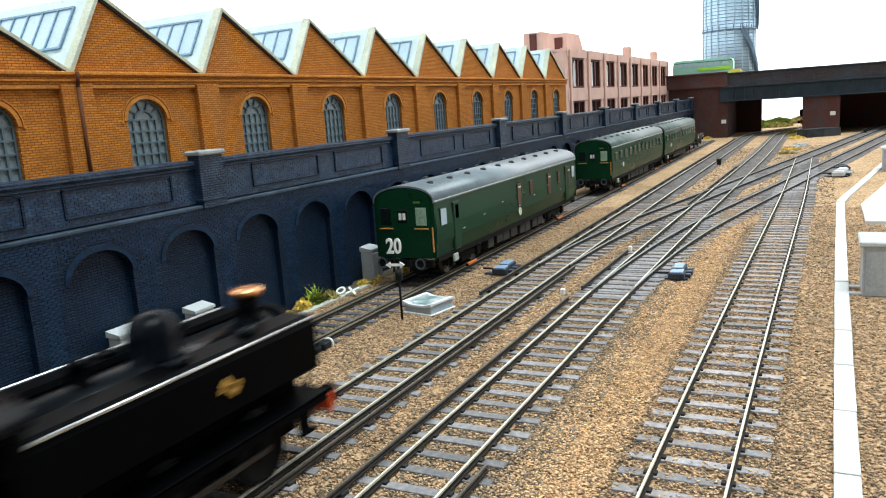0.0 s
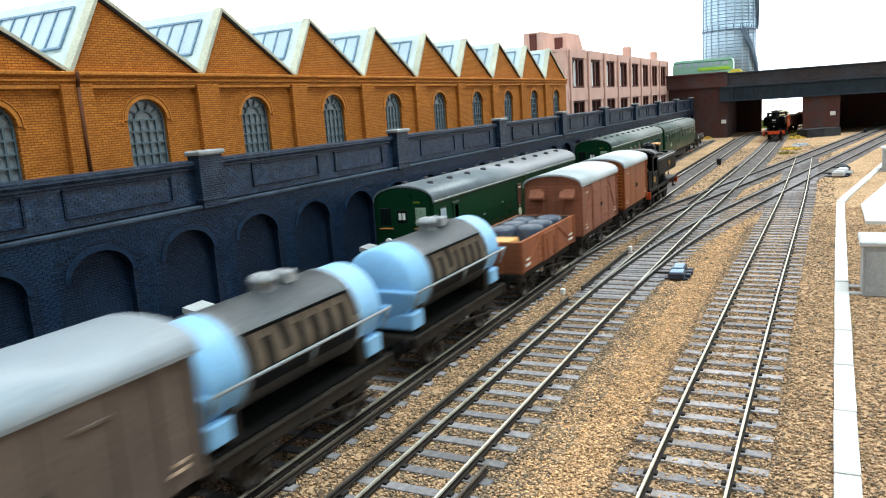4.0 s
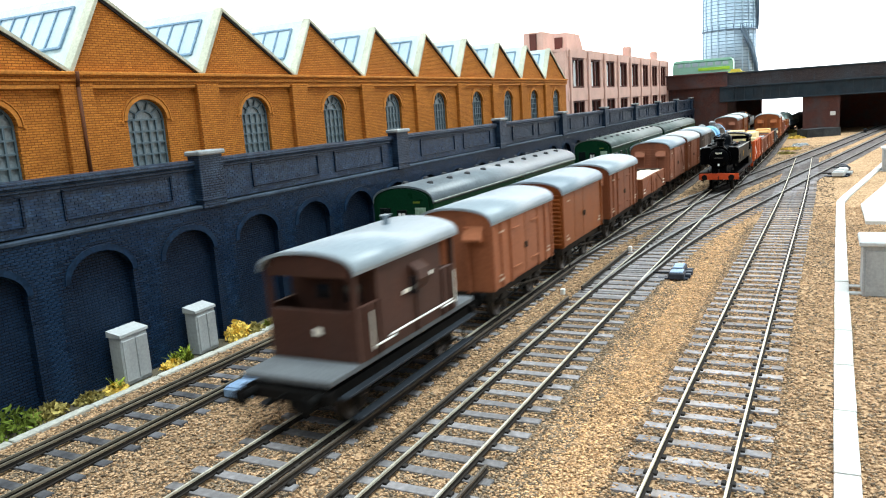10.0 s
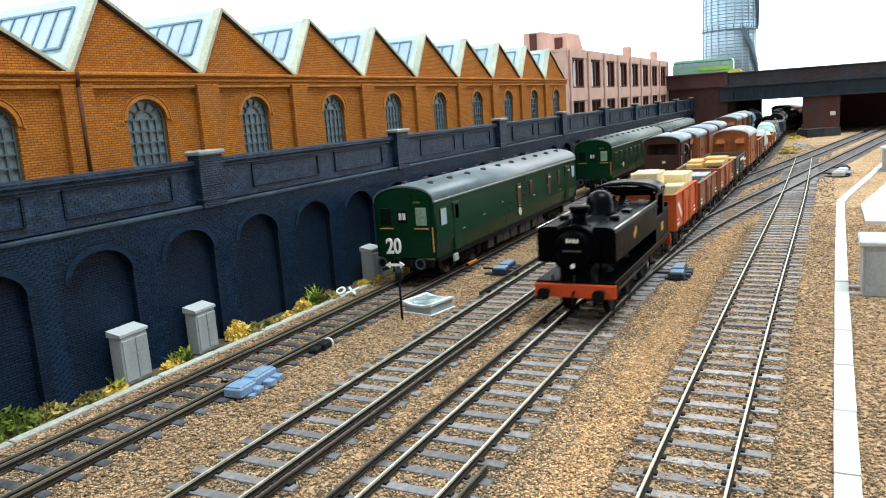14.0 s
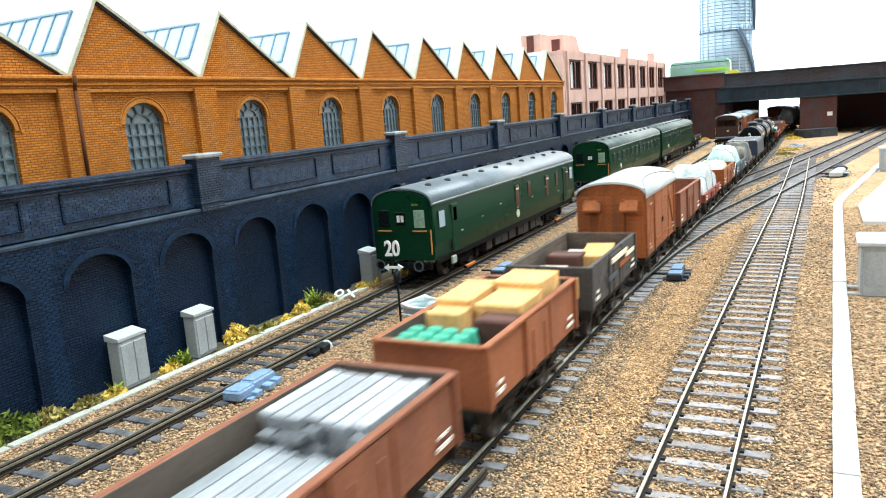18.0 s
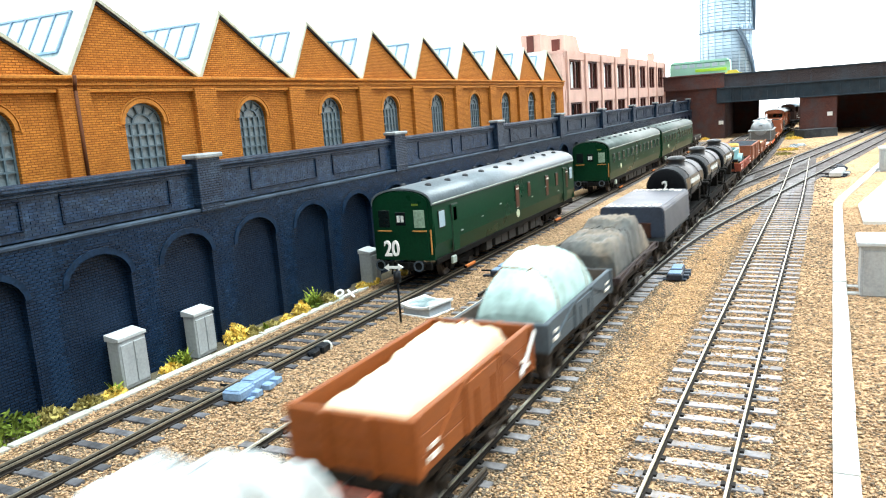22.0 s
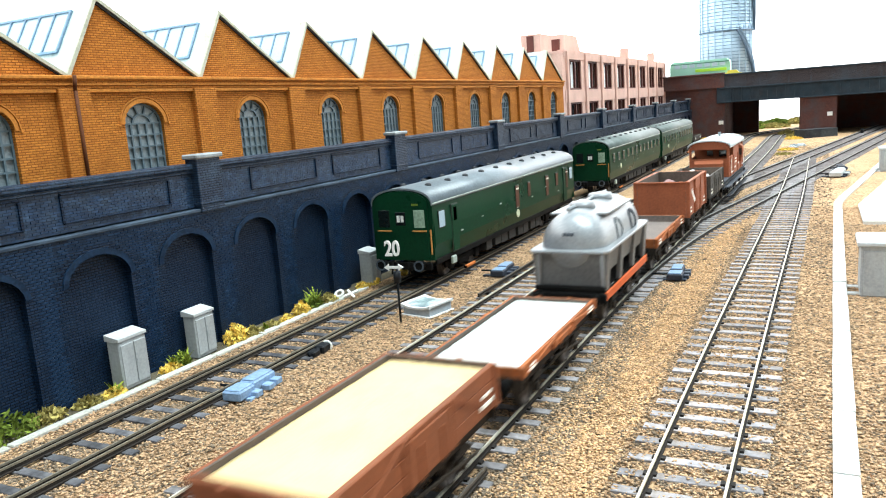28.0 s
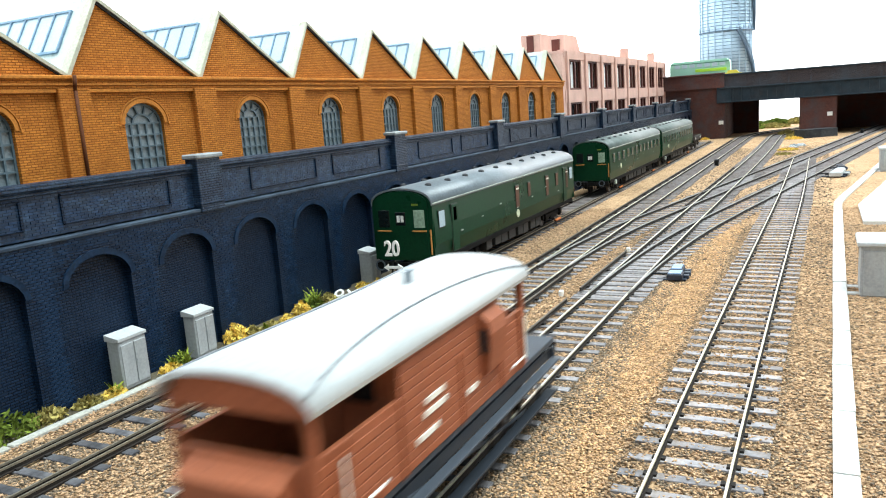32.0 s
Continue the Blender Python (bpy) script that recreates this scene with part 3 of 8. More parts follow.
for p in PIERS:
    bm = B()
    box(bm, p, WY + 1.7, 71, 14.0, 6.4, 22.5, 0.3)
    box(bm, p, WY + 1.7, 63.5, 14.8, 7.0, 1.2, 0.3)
    pier = part("wall_pier", bm, WORN_LIT_BRICK, wall)
    bm = B()
    box(bm, p, WY + 1.5, 83.0, 16.0, 8.4, 2.0, 0.5)
    part("pier_cap", bm, COPING, pier, "pale stone cap")
    for k in range(2):
        c = p + (55.0, 120.5)[k]
        if c + 30 > WX1:
            continue
        # raised frame round a sunk parapet panel
        bm = B()
        w, zb, zt = (51.0, 49.0)[k], 65.2, 75.2
        box(bm, c, WY + 2.3, zt, w, 1.0, 0.9)
        box(bm, c, WY + 2.3, zb, w, 1.0, 0.7)
        box(bm, c - w / 2, WY + 2.3, (zb + zt) / 2, 0.9, 1.0, zt - zb)
        box(bm, c + w / 2, WY + 2.3, (zb + zt) / 2, 0.9, 1.0, zt - zb)
        part("panel_frame", bm, WALL_BRICK, wall)

# kerb along the foot of the wall
kerb = thing("kerb", "pale concrete edging along the foot of the wall", "kerb", kind="structure")
bm = B()
box(bm, 0, 0, 0.9, 29.4, 3.4, 2.4, 0.35)
km = mesh_of("kerb_stone", bm, mat("kerb_concrete", (0.48, 0.475, 0.43), 0.9, var=0.25, scale=90, dirt=(0.26, 0.24, 0.20), amount=0.7, rand=0.12))
x = -60.0
rk = random.Random(4)
while x < 335:
    o = new("kerb_stone", km)
    o.parent = kerb
    o.matrix_basis = pose(x * MM, (222.4 + rk.uniform(-0.4, 0.4)) * MM, (0.6 + rk.uniform(-0.2, 0.2)) * MM, 0, 0, rk.uniform(-0.7, 0.7))
    x += 29.9

bm = B()
for i in range(60):
    x0, x1 = -200 + i * 10.0, -190 + i * 10.0
    vs = [bm.verts.new((x, y, z + 0.5 * noise.noise((x * 0.05, y * 0.1, 4)))) for x, y, z in ((x0, 223.5, 1.6), (x1, 223.5, 1.6), (x1, 238, 2.2), (x0, 238, 2.2))]
    bm.faces.new(vs)
bmesh.ops.remove_doubles(bm, verts=bm.verts, dist=0.01)
solid("verge_strip", bm, mat("verge_soil", (0.09, 0.075, 0.05), 0.95, var=0.4, scale=120, bump=0.6), "dark earth strip between kerb and wall", "ground", "structure")

# ---- factory ----
FY = 275.0
BAY, F0 = 74.6, 217.0
factory = thing("factory", "long orange-brick factory with a saw-tooth roof and arched windows", "factory")
NB = 9
bays = range(-4, NB)
fx0, fx1 = F0 - 4 * BAY, F0 + NB * BAY
wcent = [F0 + BAY * (k + 0.5) - 1.0 for k in bays]
WH, WSPR, WRISE = 11.2, 98.5, 9.0
bm = arch_front(fx0, fx1, 113.0, wcent, WH, WSPR, WRISE, FY, 4.0, sill=70.0)
part("front_wall", bm, FACTORY_BRICK, factory)
bm = B()
box(bm, (fx0 + fx1) / 2, FY + 1.2, 116, fx1 - fx0, 5.5, 6.2)
part("frieze", bm, FACTORY_BRICK, factory)
bm = B()
box(bm, (fx0 + fx1) / 2, FY + 0.6, 118.4, fx1 - fx0, 7.6, 1.5, 0.3)
box(bm, (fx0 + fx1) / 2, FY + 0.9, 115.6, fx1 - fx0, 6.6, 0.9, 0.2)
part("cornice", bm, FACTORY_TRIM, factory)
bm = B()
box(bm, (fx0 + fx1) / 2, FY + 98, 95, fx1 - fx0, 4, 50)
part("rear_wall", bm, FACTORY_BRICK, factory)
bm = B()
box(bm, fx1 - 1.5, FY + 50, 95, 4, 92, 48)
part("end_wall", bm, FACTORY_BRICK, factory)


def placed(name, me, parent, x, y, z, ry=0.0, label=""):
    """One more object on a shared mesh, turned about the y axis by radians."""
    o = new(name, me)
    o.parent = parent
    o.matrix_basis = Matrix.Translation((x * MM, y * MM, z * MM)) @ Matrix.Rotation(ry, 4, "Y")
    return tagged(o, label)


def bar_mesh(name, sx, sy, sz, material, bevel=0.0):
    bm = B()
    box(bm, 0, 0, 0, sx, sy, sz, bevel)
    return mesh_of(name, bm, material)


def ring_mesh(name, rx, rz, w0, w1, y0, y1, material, seg=12):
    """A half ring round an arched head."""
    bm = B()
    for k in range(seg):
        a0, a1 = math.pi * k / seg, math.pi * (k + 1) / seg
        e = [((rx + w) * math.cos(a), (rz + w) * math.sin(a)) for a in (a0, a1) for w in (w0, w1)]
        prism(bm, [e[0], e[1], e[3], e[2]], "y", y0, y1)
    bmesh.ops.remove_doubles(bm, verts=bm.verts, dist=0.001)
    return mesh_of(name, bm, material)


WIN_V = bar_mesh("glazing_bar", 0.85, 0.9, WSPR - 70, WINDOW_BAR)
WIN_H = bar_mesh("glazing_bar", 2 * WH, 0.85, 0.75, WINDOW_BAR)
WIN_S = bar_mesh("glazing_bar", WH * 0.5, 0.8, 0.75, WINDOW_BAR)
WIN_R1 = ring_mesh("frame_ring", WH, WRISE, -1.0, 0.0, -0.4, 0.5, WINDOW_BAR)
WIN_R2 = ring_mesh("frame_ring", WH * 0.5, WRISE * 0.5, -0.9, 0.0, -0.4, 0.4, WINDOW_BAR)
ARCH_R1 = ring_mesh("window_arch", WH, WRISE, 0.2, 1.9, -0.6, 1.0, FACTORY_TRIM)
ARCH_R2 = ring_mesh("drip_mould", WH, WRISE, 2.4, 2.9, -0.7, 1.0, FACTORY_TRIM)
STOP = bar_mesh("label_stop", 1.2, 1.4, 0.8, FACTORY_TRIM, 0.2)


def fan_window(cx):
    """One arched iron window: glass, frame bars and the fan in its head."""
    bm = B()
    seg = 12
    pts = [(cx - WH, 70), (cx + WH, 70)] + [(cx + WH * math.cos(math.pi * k / seg), WSPR + WRISE * math.sin(math.pi * k / seg)) for k in range(seg + 1)]
    prism(bm, pts, "y", FY + 2.6, FY + 3.1)
    w = part("window", bm, WINDOW_GLASS, factory, "arched grey iron window with many small panes")
    for u in (-0.96, -0.58, -0.2, 0.2, 0.58, 0.96):
        placed("glazing_bar", WIN_V, w, cx + u * WH, FY + 2.1, (70 + WSPR) / 2)
    z = WSPR
    while z > 72:
        placed("glazing_bar", WIN_H, w, cx, FY + 2.1, z)
        z -= 5.2
    placed("frame_ring", WIN_R1, w, cx, FY + 2.1, WSPR)
    placed("frame_ring", WIN_R2, w, cx, FY + 2.1, WSPR)
    for a in (0.2, 0.4, 0.6, 0.8):
        an = math.pi * a
        placed("glazing_bar", WIN_S, w, cx + WH * 0.73 * math.cos(an), FY + 2.1, WSPR + WRISE * 0.73 * math.sin(an), -math.atan2(WRISE * math.sin(an), WH * math.cos(an)))
    arch = placed("window_arch", ARCH_R1, factory, cx, FY, WSPR, 0, "moulded brick window arch")
    placed("drip_mould", ARCH_R2, factory, cx, FY, WSPR)
    for sgn in (-1, 1):
        placed("label_stop", STOP, factory, cx + sgn * (WH + 3.0), FY - 0.1, WSPR - 0.6)


RIDGE, DEPTH, PEAK = 150.6, 95.0, 18.6
SKY_H = bar_mesh("glazing_bar", 1.0, 78, 0.8, SKYLIGHT_BAR)
SKY_V = bar_mesh("glazing_bar", 20.0, 0.9, 0.8, SKYLIGHT_BAR)
SKY_END = bar_mesh("glazing_bar", 20.4, 1.1, 0.9, SKYLIGHT_BAR)
for k in bays:
    x0 = F0 + BAY * k
    fan_window(x0 + BAY / 2 - 1.0)
    # pilaster between the bays, and the strip over the sunk panel
    bm = B()
    box(bm, x0, FY - 1.2, 92, 15.0, 3.2, 44, 0.3)
    part("pilaster", bm, FACTORY_BRICK, factory)
    bm = B()
    box(bm, x0 + BAY / 2, FY - 0.7, 113.0, BAY - 15, 2.2, 1.4, 0.2)
    part("panel_head", bm, FACTORY_TRIM, factory)
    # gable
    bm = B()
    prism(bm, [(x0, 118.8), (x0 + BAY, 118.8), (x0 + PEAK, RIDGE)], "y", FY + 0.6, FY + 4.6)
    part("gable", bm, FACTORY_BRICK, factory)
    # roof slopes
    bm = B()
    prism(bm, [(x0 - 0.8, 118.9), (x0 + PEAK - 0.6, RIDGE + 0.9), (x0 + PEAK, RIDGE - 0.6), (x0 + 0.6, 118.6)], "y", FY + 3.4, FY + DEPTH)
    steep = part("roof_slope", bm, ROOFING, factory, "pale sheeted roof slope with glazing")
    bm = B()
    prism(bm, [(x0 + PEAK - 0.6, RIDGE + 0.9), (x0 + BAY - 0.6, 119.4), (x0 + BAY - 0.6, 118.4), (x0 + PEAK - 0.6, RIDGE - 0.8)], "y", FY + 3.4, FY + DEPTH)
    part("roof_slope", bm, ROOFING, factory, "pale sheeted roof slope")
    # verge strips along both edges of the gable
    bm = B()
    prism(bm, [(x0 - 1.6, 118.6), (x0 + PEAK - 0.4, RIDGE + 1.8), (x0 + PEAK, RIDGE - 0.4), (x0 + 0.4, 118.4)], "y", FY - 0.9, FY + 4.2)
    part("verge", bm, ROOF_EDGE, factory, "lichened pale verge strip")
    bm = B()
    prism(bm, [(x0 + PEAK - 0.4, RIDGE + 1.8), (x0 + BAY - 0.9, 120.0), (x0 + BAY - 1.4, 118.7), (x0 + PEAK, RIDGE - 0.2)], "y", FY - 0.9, FY + 4.2)
    part("verge", bm, ROOF_EDGE, factory, "lichened pale verge strip")
    # thin black strip just under the long verge
    bm = B()
    prism(bm, [(x0 + PEAK + 0.6, RIDGE - 0.6), (x0 + BAY - 1.6, 118.6), (x0 + BAY - 2.8, 118.6), (x0 + PEAK + 0.2, RIDGE - 1.7)], "y", FY - 0.3, FY + 1.2)
    part("barge_board", bm, IRON, factory, "thin black strip under the verge")
    # skylight on the steep slope
    dx, dz = PEAK, RIDGE - 118.9
    ln = math.hypot(dx, dz)
    nrm = Vector((-dz / ln, 0, dx / ln))

    def on(u, y, out=0.0):
        p = Vector((x0 - 0.6 + dx * u, y, 118.9 + dz * u)) + nrm * out
        return p
    rot = Matrix.Rotation(-math.atan2(dz, dx), 4, "Y")
    ya, yb = FY + 10.5, FY + 88
    bm = B()
    p = on(0.60, (ya + yb) / 2, 0.5)
    box(bm, p.x, p.y, p.z, ln * 0.54, yb - ya, 0.4, 0, 0, rot)
    sk = part("skylight", bm, SKY_GLASS, factory, "long pale roof light with blue-grey bars")
    for u in (0.33, 0.87):
        p = on(u, (ya + yb) / 2, 0.9)
        placed("glazing_bar", SKY_H, sk, p.x, p.y, p.z, -math.atan2(dz, dx))
    for i in range(9):
        p = on(0.6, ya + (yb - ya) * i / 8, 0.9)
        placed("glazing_bar", SKY_END if i in (0, 8) else SKY_V, sk, p.x, p.y, p.z, -math.atan2(dz, dx))
for k in (0,):
    bm = B()
    px = F0 + BAY * k
    cyl(bm, (px, FY - 3.2, 70), (px, FY - 3.2, 113), 0.8, seg=8)
    cyl(bm, (px, FY - 3.2, 113), (px - 0.5, FY - 4.6, 119), 0.8, seg=8)
    part("downpipe", bm, mat("downpipe_brown", (0.11, 0.036, 0.014), 0.7), factory, "dark brown cast-iron downpipe")

# ---- pink office block ----
office = thing("office_block", "pink stone office block with tall dark windows", "office building")
OX0, OX1, OY = 928.0, 1612.0, 285.0
cols = 8
OP = (OX1 - OX0 - 20) / cols
bm = B()
zs = [(70, 74), (93, 109), (147, 158)]
for z0, z1 in zs:
    box(bm, (OX0 + OX1) / 2, OY + 3.5, (z0 + z1) / 2, OX1 - OX0 - 1, 8.4, z1 - z0)
for k in range(cols + 1):
    cx = OX0 + 10 + OP * k
    box(bm, cx if 0 < k < cols else (OX0 + 6 if k == 0 else OX1 - 6), OY + 4, 112, (0.42 * OP) if 0 < k < cols else 12 + 0.2 * OP, 8, 84)
part("front_wall", bm, PINK, office)
for k in range(cols + 1):
    bm = B()
    box(bm, OX0 + 10 + OP * k, OY - 1.2, 114, 7, 3.4, 84, 0.4)
    part("pilaster", bm, PINK, office)
bm = B()
box(bm, OX0 + 3, OY + 60, 112, 6, 110, 84)
box(bm, OX1 - 3, OY + 60, 112, 6, 110, 84)
part("end_wall", bm, PINK, office)
bm = B()
box(bm, (OX0 + OX1) / 2, OY + 56, 155, OX1 - OX0, 112, 4)
part("roof", bm, PINK, office)
for row, (z0, z1) in enumerate(((74, 93), (109, 147))):
    for k in range(cols):
        cx = OX0 + 10 + OP * (k + 0.5)
        bm = B()
        box(bm, cx, OY + 6, (z0 + z1) / 2, OP * 0.62, 1, z1 - z0)
        w = part("window", bm, DARK_GLASS, office)
        bm = B()
        for u in (-0.29, 0.0, 0.29):
            box(bm, cx + u * OP, OY + 2.5, (z0 + z1) / 2, 4.5, 3, z1 - z0)
        for z in (z0 + 1, z1 - 1):
            box(bm, cx, OY + 2.5, z, OP * 0.6, 3, 2.4)
        part("window_frame", bm, WINDOW_RED, w, "dark maroon frame")
        if row == 1 and k < 6:
            bm = B()
            box(bm, cx - 0.1 * OP, OY + 4.2, (z0 + z1) / 2 - 2, OP * 0.2, 1, z1 - z0 - 8)
            part("blind", bm, CURTAIN, w, "pale window blind")
for cx, zt, w in ((1290, 174, 12), (1510, 174, 10)):
    bm = B()
    box(bm, cx, OY + 8, (157 + zt) / 2, w, 12, zt - 157, 0.5)
    part("chimney", bm, PINK, office)
bm = B()
box(bm, 962, OY + 46, 168, 46, 26, 26, 0.6)
part("rooftop_room", bm, PINK, office)
bm = B()
prism(bm, [(1040, 157), (1130, 157), (1104, 186), (1044, 186)], "y", OY + 34, OY + 60)
part("rooftop_room", bm, PINK, office)
bm = B()
box(bm, 1041.5, OY + 47, 171, 3, 14, 18)
part("rooftop_door", bm, WINDOW_RED, office)
bm = B()
box(bm, 939, OY + 46, 168, 3, 9, 22)
part("rooftop_door", bm, WINDOW_RED, office)

# ---- bridge ----
bridge = thing("road_bridge", "dark red-brick and steel road bridge over the lines", "bridge")
BX = 1600.0


def slab(x0, x1, y0, y1, z0, z1, bev=0.0):
    bm = B()
    box(bm, (x0 + x1) / 2, (y0 + y1) / 2, (z0 + z1) / 2, x1 - x0, y1 - y0, z1 - z0, bev)
    return bm


part("abutment", slab(BX, BX + 190, 170, 330, -2, 126), BRIDGE_BRICK, bridge)
part("pier", slab(BX, BX + 190, -26, 36, -2, 90), BRIDGE_BRICK, bridge)
part("pier", slab(BX, BX + 190, -420, -215, -2, 90), BRIDGE_BRICK, bridge)
part("deck", slab(BX + 6, BX + 190, -420, 175, 80, 118), BRIDGE_GREY, bridge)
bm = slab(BX - 3, BX + 6, -420, 178, 72, 99)
girder = part("girder", bm, GIRDER, bridge, "dark blue-grey riveted steel girder")
STIFF = bar_mesh("stiffener", 2.4, 1.4, 24.6, GIRDER)
for i in range(38):
    placed("stiffener", STIFF, girder, BX - 4, 170 - i * 15.5, 85.4)
part("girder_flange", slab(BX - 7, BX + 7, -420, 178, 97.5, 100, 0.4), GIRDER, bridge)
part("girder_flange", slab(BX - 7, BX + 7, -420, 178, 71, 73, 0.4), GIRDER, bridge)
part("girder_end", slab(BX - 5, BX + 6, 158, 184, 70, 102, 0.5), GIRDER, bridge)
bm = slab(BX - 2, BX + 8, -420, 184, 100.2, 123)
parapet = part("parapet", bm, BRIDGE_GREY, bridge)
PANEL = bar_mesh("parapet_pier", 2, 3, 22, BRIDGE_GREY)
for i in range(16):
    placed("parapet_pier", PANEL, parapet, BX - 2.6, 170 - i * 38, 111.8)
part("parapet", slab(BX - 6, BX + 8, 170, 330, 100.4, 126), BRIDGE_BRICK, bridge)
part("parapet_coping", slab(BX - 5, BX + 11, -420, 184, 123, 126, 0.5), GIRDER, bridge)
part("parapet_coping", slab(BX - 9, BX + 11, 170, 330, 126, 129, 0.5), BRIDGE_BRICK, bridge)
part("inner_wall", slab(BX + 178, BX + 190, 120, 190, -2, 80), BRIDGE_BRICK, bridge)
part("inner_wall", slab(BX + 178, BX + 190, -30, 41, -2, 80), BRIDGE_BRICK, bridge)
# added wall, standing in for the darkness under the right-hand span
part("rear_wall", slab(BX + 186, BX + 190, -215, -26, -2, 80), BRIDGE_BRICK, bridge)
for y, z in ((176.6, 32.8), (-14.4, 38.5)):
    part("notice_plate", slab(BX - 1.4, BX + 0.5, y - 4.4, y + 4.4, z - 3.6, z + 3.6), WHITE, bridge, "small white notice plate")


# ---- beyond the bridge: gasholder, bus ----
gas = thing("gasholder", "blue-grey gasholder with a climbing stair and rail rings", "gasholder", 2080, 218, 0)
bm = B()
lathe(bm, [(100, 61), (255, 61), (255, 60), (420, 60)], seg=40)
tank = part("tank", bm, GAS_BLUE, gas)
for z in range(130, 420, 8):
    bm = B()
    lathe(bm, [(z, 61.4), (z + 1.2, 61.4)], seg=40)
    part("plate_seam", bm, GAS_DARK, tank)
for z in (236, 330):
    bm = B()
    lathe(bm, [(z, 65), (z + 3.0, 65)], seg=40)
    ring = part("gallery", bm, GAS_DARK, gas, "dark ring gallery with railings")
    bm = B()
    cyl(bm, (0, 0, 0), (0, 0, 12), 0.8, seg=6)
    post = mesh_of("railing_post", bm, GAS_DARK)
    for k in range(24):
        a = 2 * math.pi * k / 24
        o = new("railing_post", post)
        o.parent = ring
        o.matrix_basis = pose(64 * math.cos(a) * MM, 64 * math.sin(a) * MM, z * MM)
bm = B()
box(bm, 0, 0, 0, 2.4, 2.0, 318)
guide = mesh_of("guide_rail", bm, GAS_BLUE)
for k in range(20):
    a = math.pi * 2 * k / 20
    o = new("guide_rail", guide)
    o.parent = gas
    o.matrix_basis = pose(61.6 * math.cos(a) * MM, 61.6 * math.sin(a) * MM, 260 * MM, 0, 0, math.degrees(a))
for nm, a0, a1, za, zb in (("stair", 1.18, 1.5, 236, 122), ("upper_stair", 1.44, 1.60, 330, 238)):
    bm = B()
    for k in range(34):
        a = math.pi * (a0 + (a1 - a0) * k / 33)
        z = za + (zb - za) * k / 33
        box(bm, 66 * math.cos(a), 66 * math.sin(a), z, 8, 6, 3.4, 0, 0, Matrix.Rotation(a, 4, "Z"))
        cyl(bm, (69.5 * math.cos(a), 69.5 * math.sin(a), z), (69.5 * math.cos(a), 69.5 * math.sin(a), z + 12), 0.7, seg=6)
        box(bm, 69.5 * math.cos(a), 69.5 * math.sin(a), z + 12, 1.4, 7.5, 1.2, 0, 0, Matrix.Rotation(a, 4, "Z"))
    part(nm, bm, GAS_DARK, gas, "dark iron stair winding round the tank")
bm = B()
lathe(bm, [(-2, 72), (100, 66)], seg=32)
part("base", bm, GAS_DARK, gas)

bus = thing("bus", "pale green double-deck bus standing on the bridge", "bus", 1655, 222, 118.3)
bm = B()
prism(bm, [(-58, 5), (58, 5), (58, 32), (54, 39), (-54, 39), (-58, 32)], "x", -15, 15)
bmesh.ops.bevel(bm, geom=list(bm.edges), offset=1.5, segments=2, affect="EDGES")
part("body", bm, BUS_GREEN, bus)
for k in range(7):
    bm = B()
    box(bm, -15.3, -44 + k * 14.5, 29, 1, 10.5, 7, 0.4)
    part("window", bm, SKY_GLASS, bus)
bm = B()
box(bm, -15.6, -22, 19, 1, 60, 6, 0.3)
part("advert_panel", bm, BUS_LIME, bus, "bright lime side panel")
for y in (-36, 36):
    for x in (-12, 12):
        bm = B()
        cyl(bm, (x - 2, y, 6), (x + 2, y, 6), 6, seg=16)
        part("wheel", bm, UNDER, bus)
bm = B()
box(bm, -15.4, 0, 33.6, 0.8, 112, 1.4)
part("trim_band", bm, mat("bus_dark_trim", (0.04, 0.16, 0.10), 0.5), bus)
car = thing("car", "yellow car standing on the bridge beside the bus", "car", 1636, 160, 118.3)
bm = B()
prism(bm, [(-18, 3), (18, 3), (18, 9), (9, 10), (6, 15), (-9, 15), (-13, 10), (-18, 9)], "x", -7, 7)
part("body", bm, BUS_YELLOW, car)
for y in (-11, 11):
    for x in (-6, 6):
        bm = B()
        cyl(bm, (x - 1.3, y, 3.4), (x + 1.3, y, 3.4), 3.4, seg=14)
        part("wheel", bm, UNDER, car)


# ---- bushes ----
def tuft(name, label, x, y, z, r, h, material, n, seed, leaf=1.6):
    """A clump of many small leaves with an uneven outline."""
    rnd = random.Random(seed)
    bm = B()
    for i in range(n):
        a, q, u = rnd.uniform(0, 6.283), rnd.random() ** 0.6, rnd.random()
        px, py, pz = x + r * q * math.cos(a), y + r * 0.7 * q * math.sin(a), z + h * u * (1.05 - 0.6 * q)
        d = Vector((rnd.gauss(0, 1), rnd.gauss(0, 1), rnd.gauss(0.5, 1))).normalized()
        e = d.cross(Vector((rnd.gauss(0, 1), rnd.gauss(0, 1), 0.3))).normalized()
        s = leaf * rnd.uniform(0.6, 1.3)
        c = Vector((px, py, pz))
        vs = [bm.verts.new(c + d * s), bm.verts.new(c + e * s * 0.45), bm.verts.new(c - d * s), bm.verts.new(c - e * s * 0.45)]
        f = bm.faces.new(vs)
    return solid(name, bm, material, label, "bush")


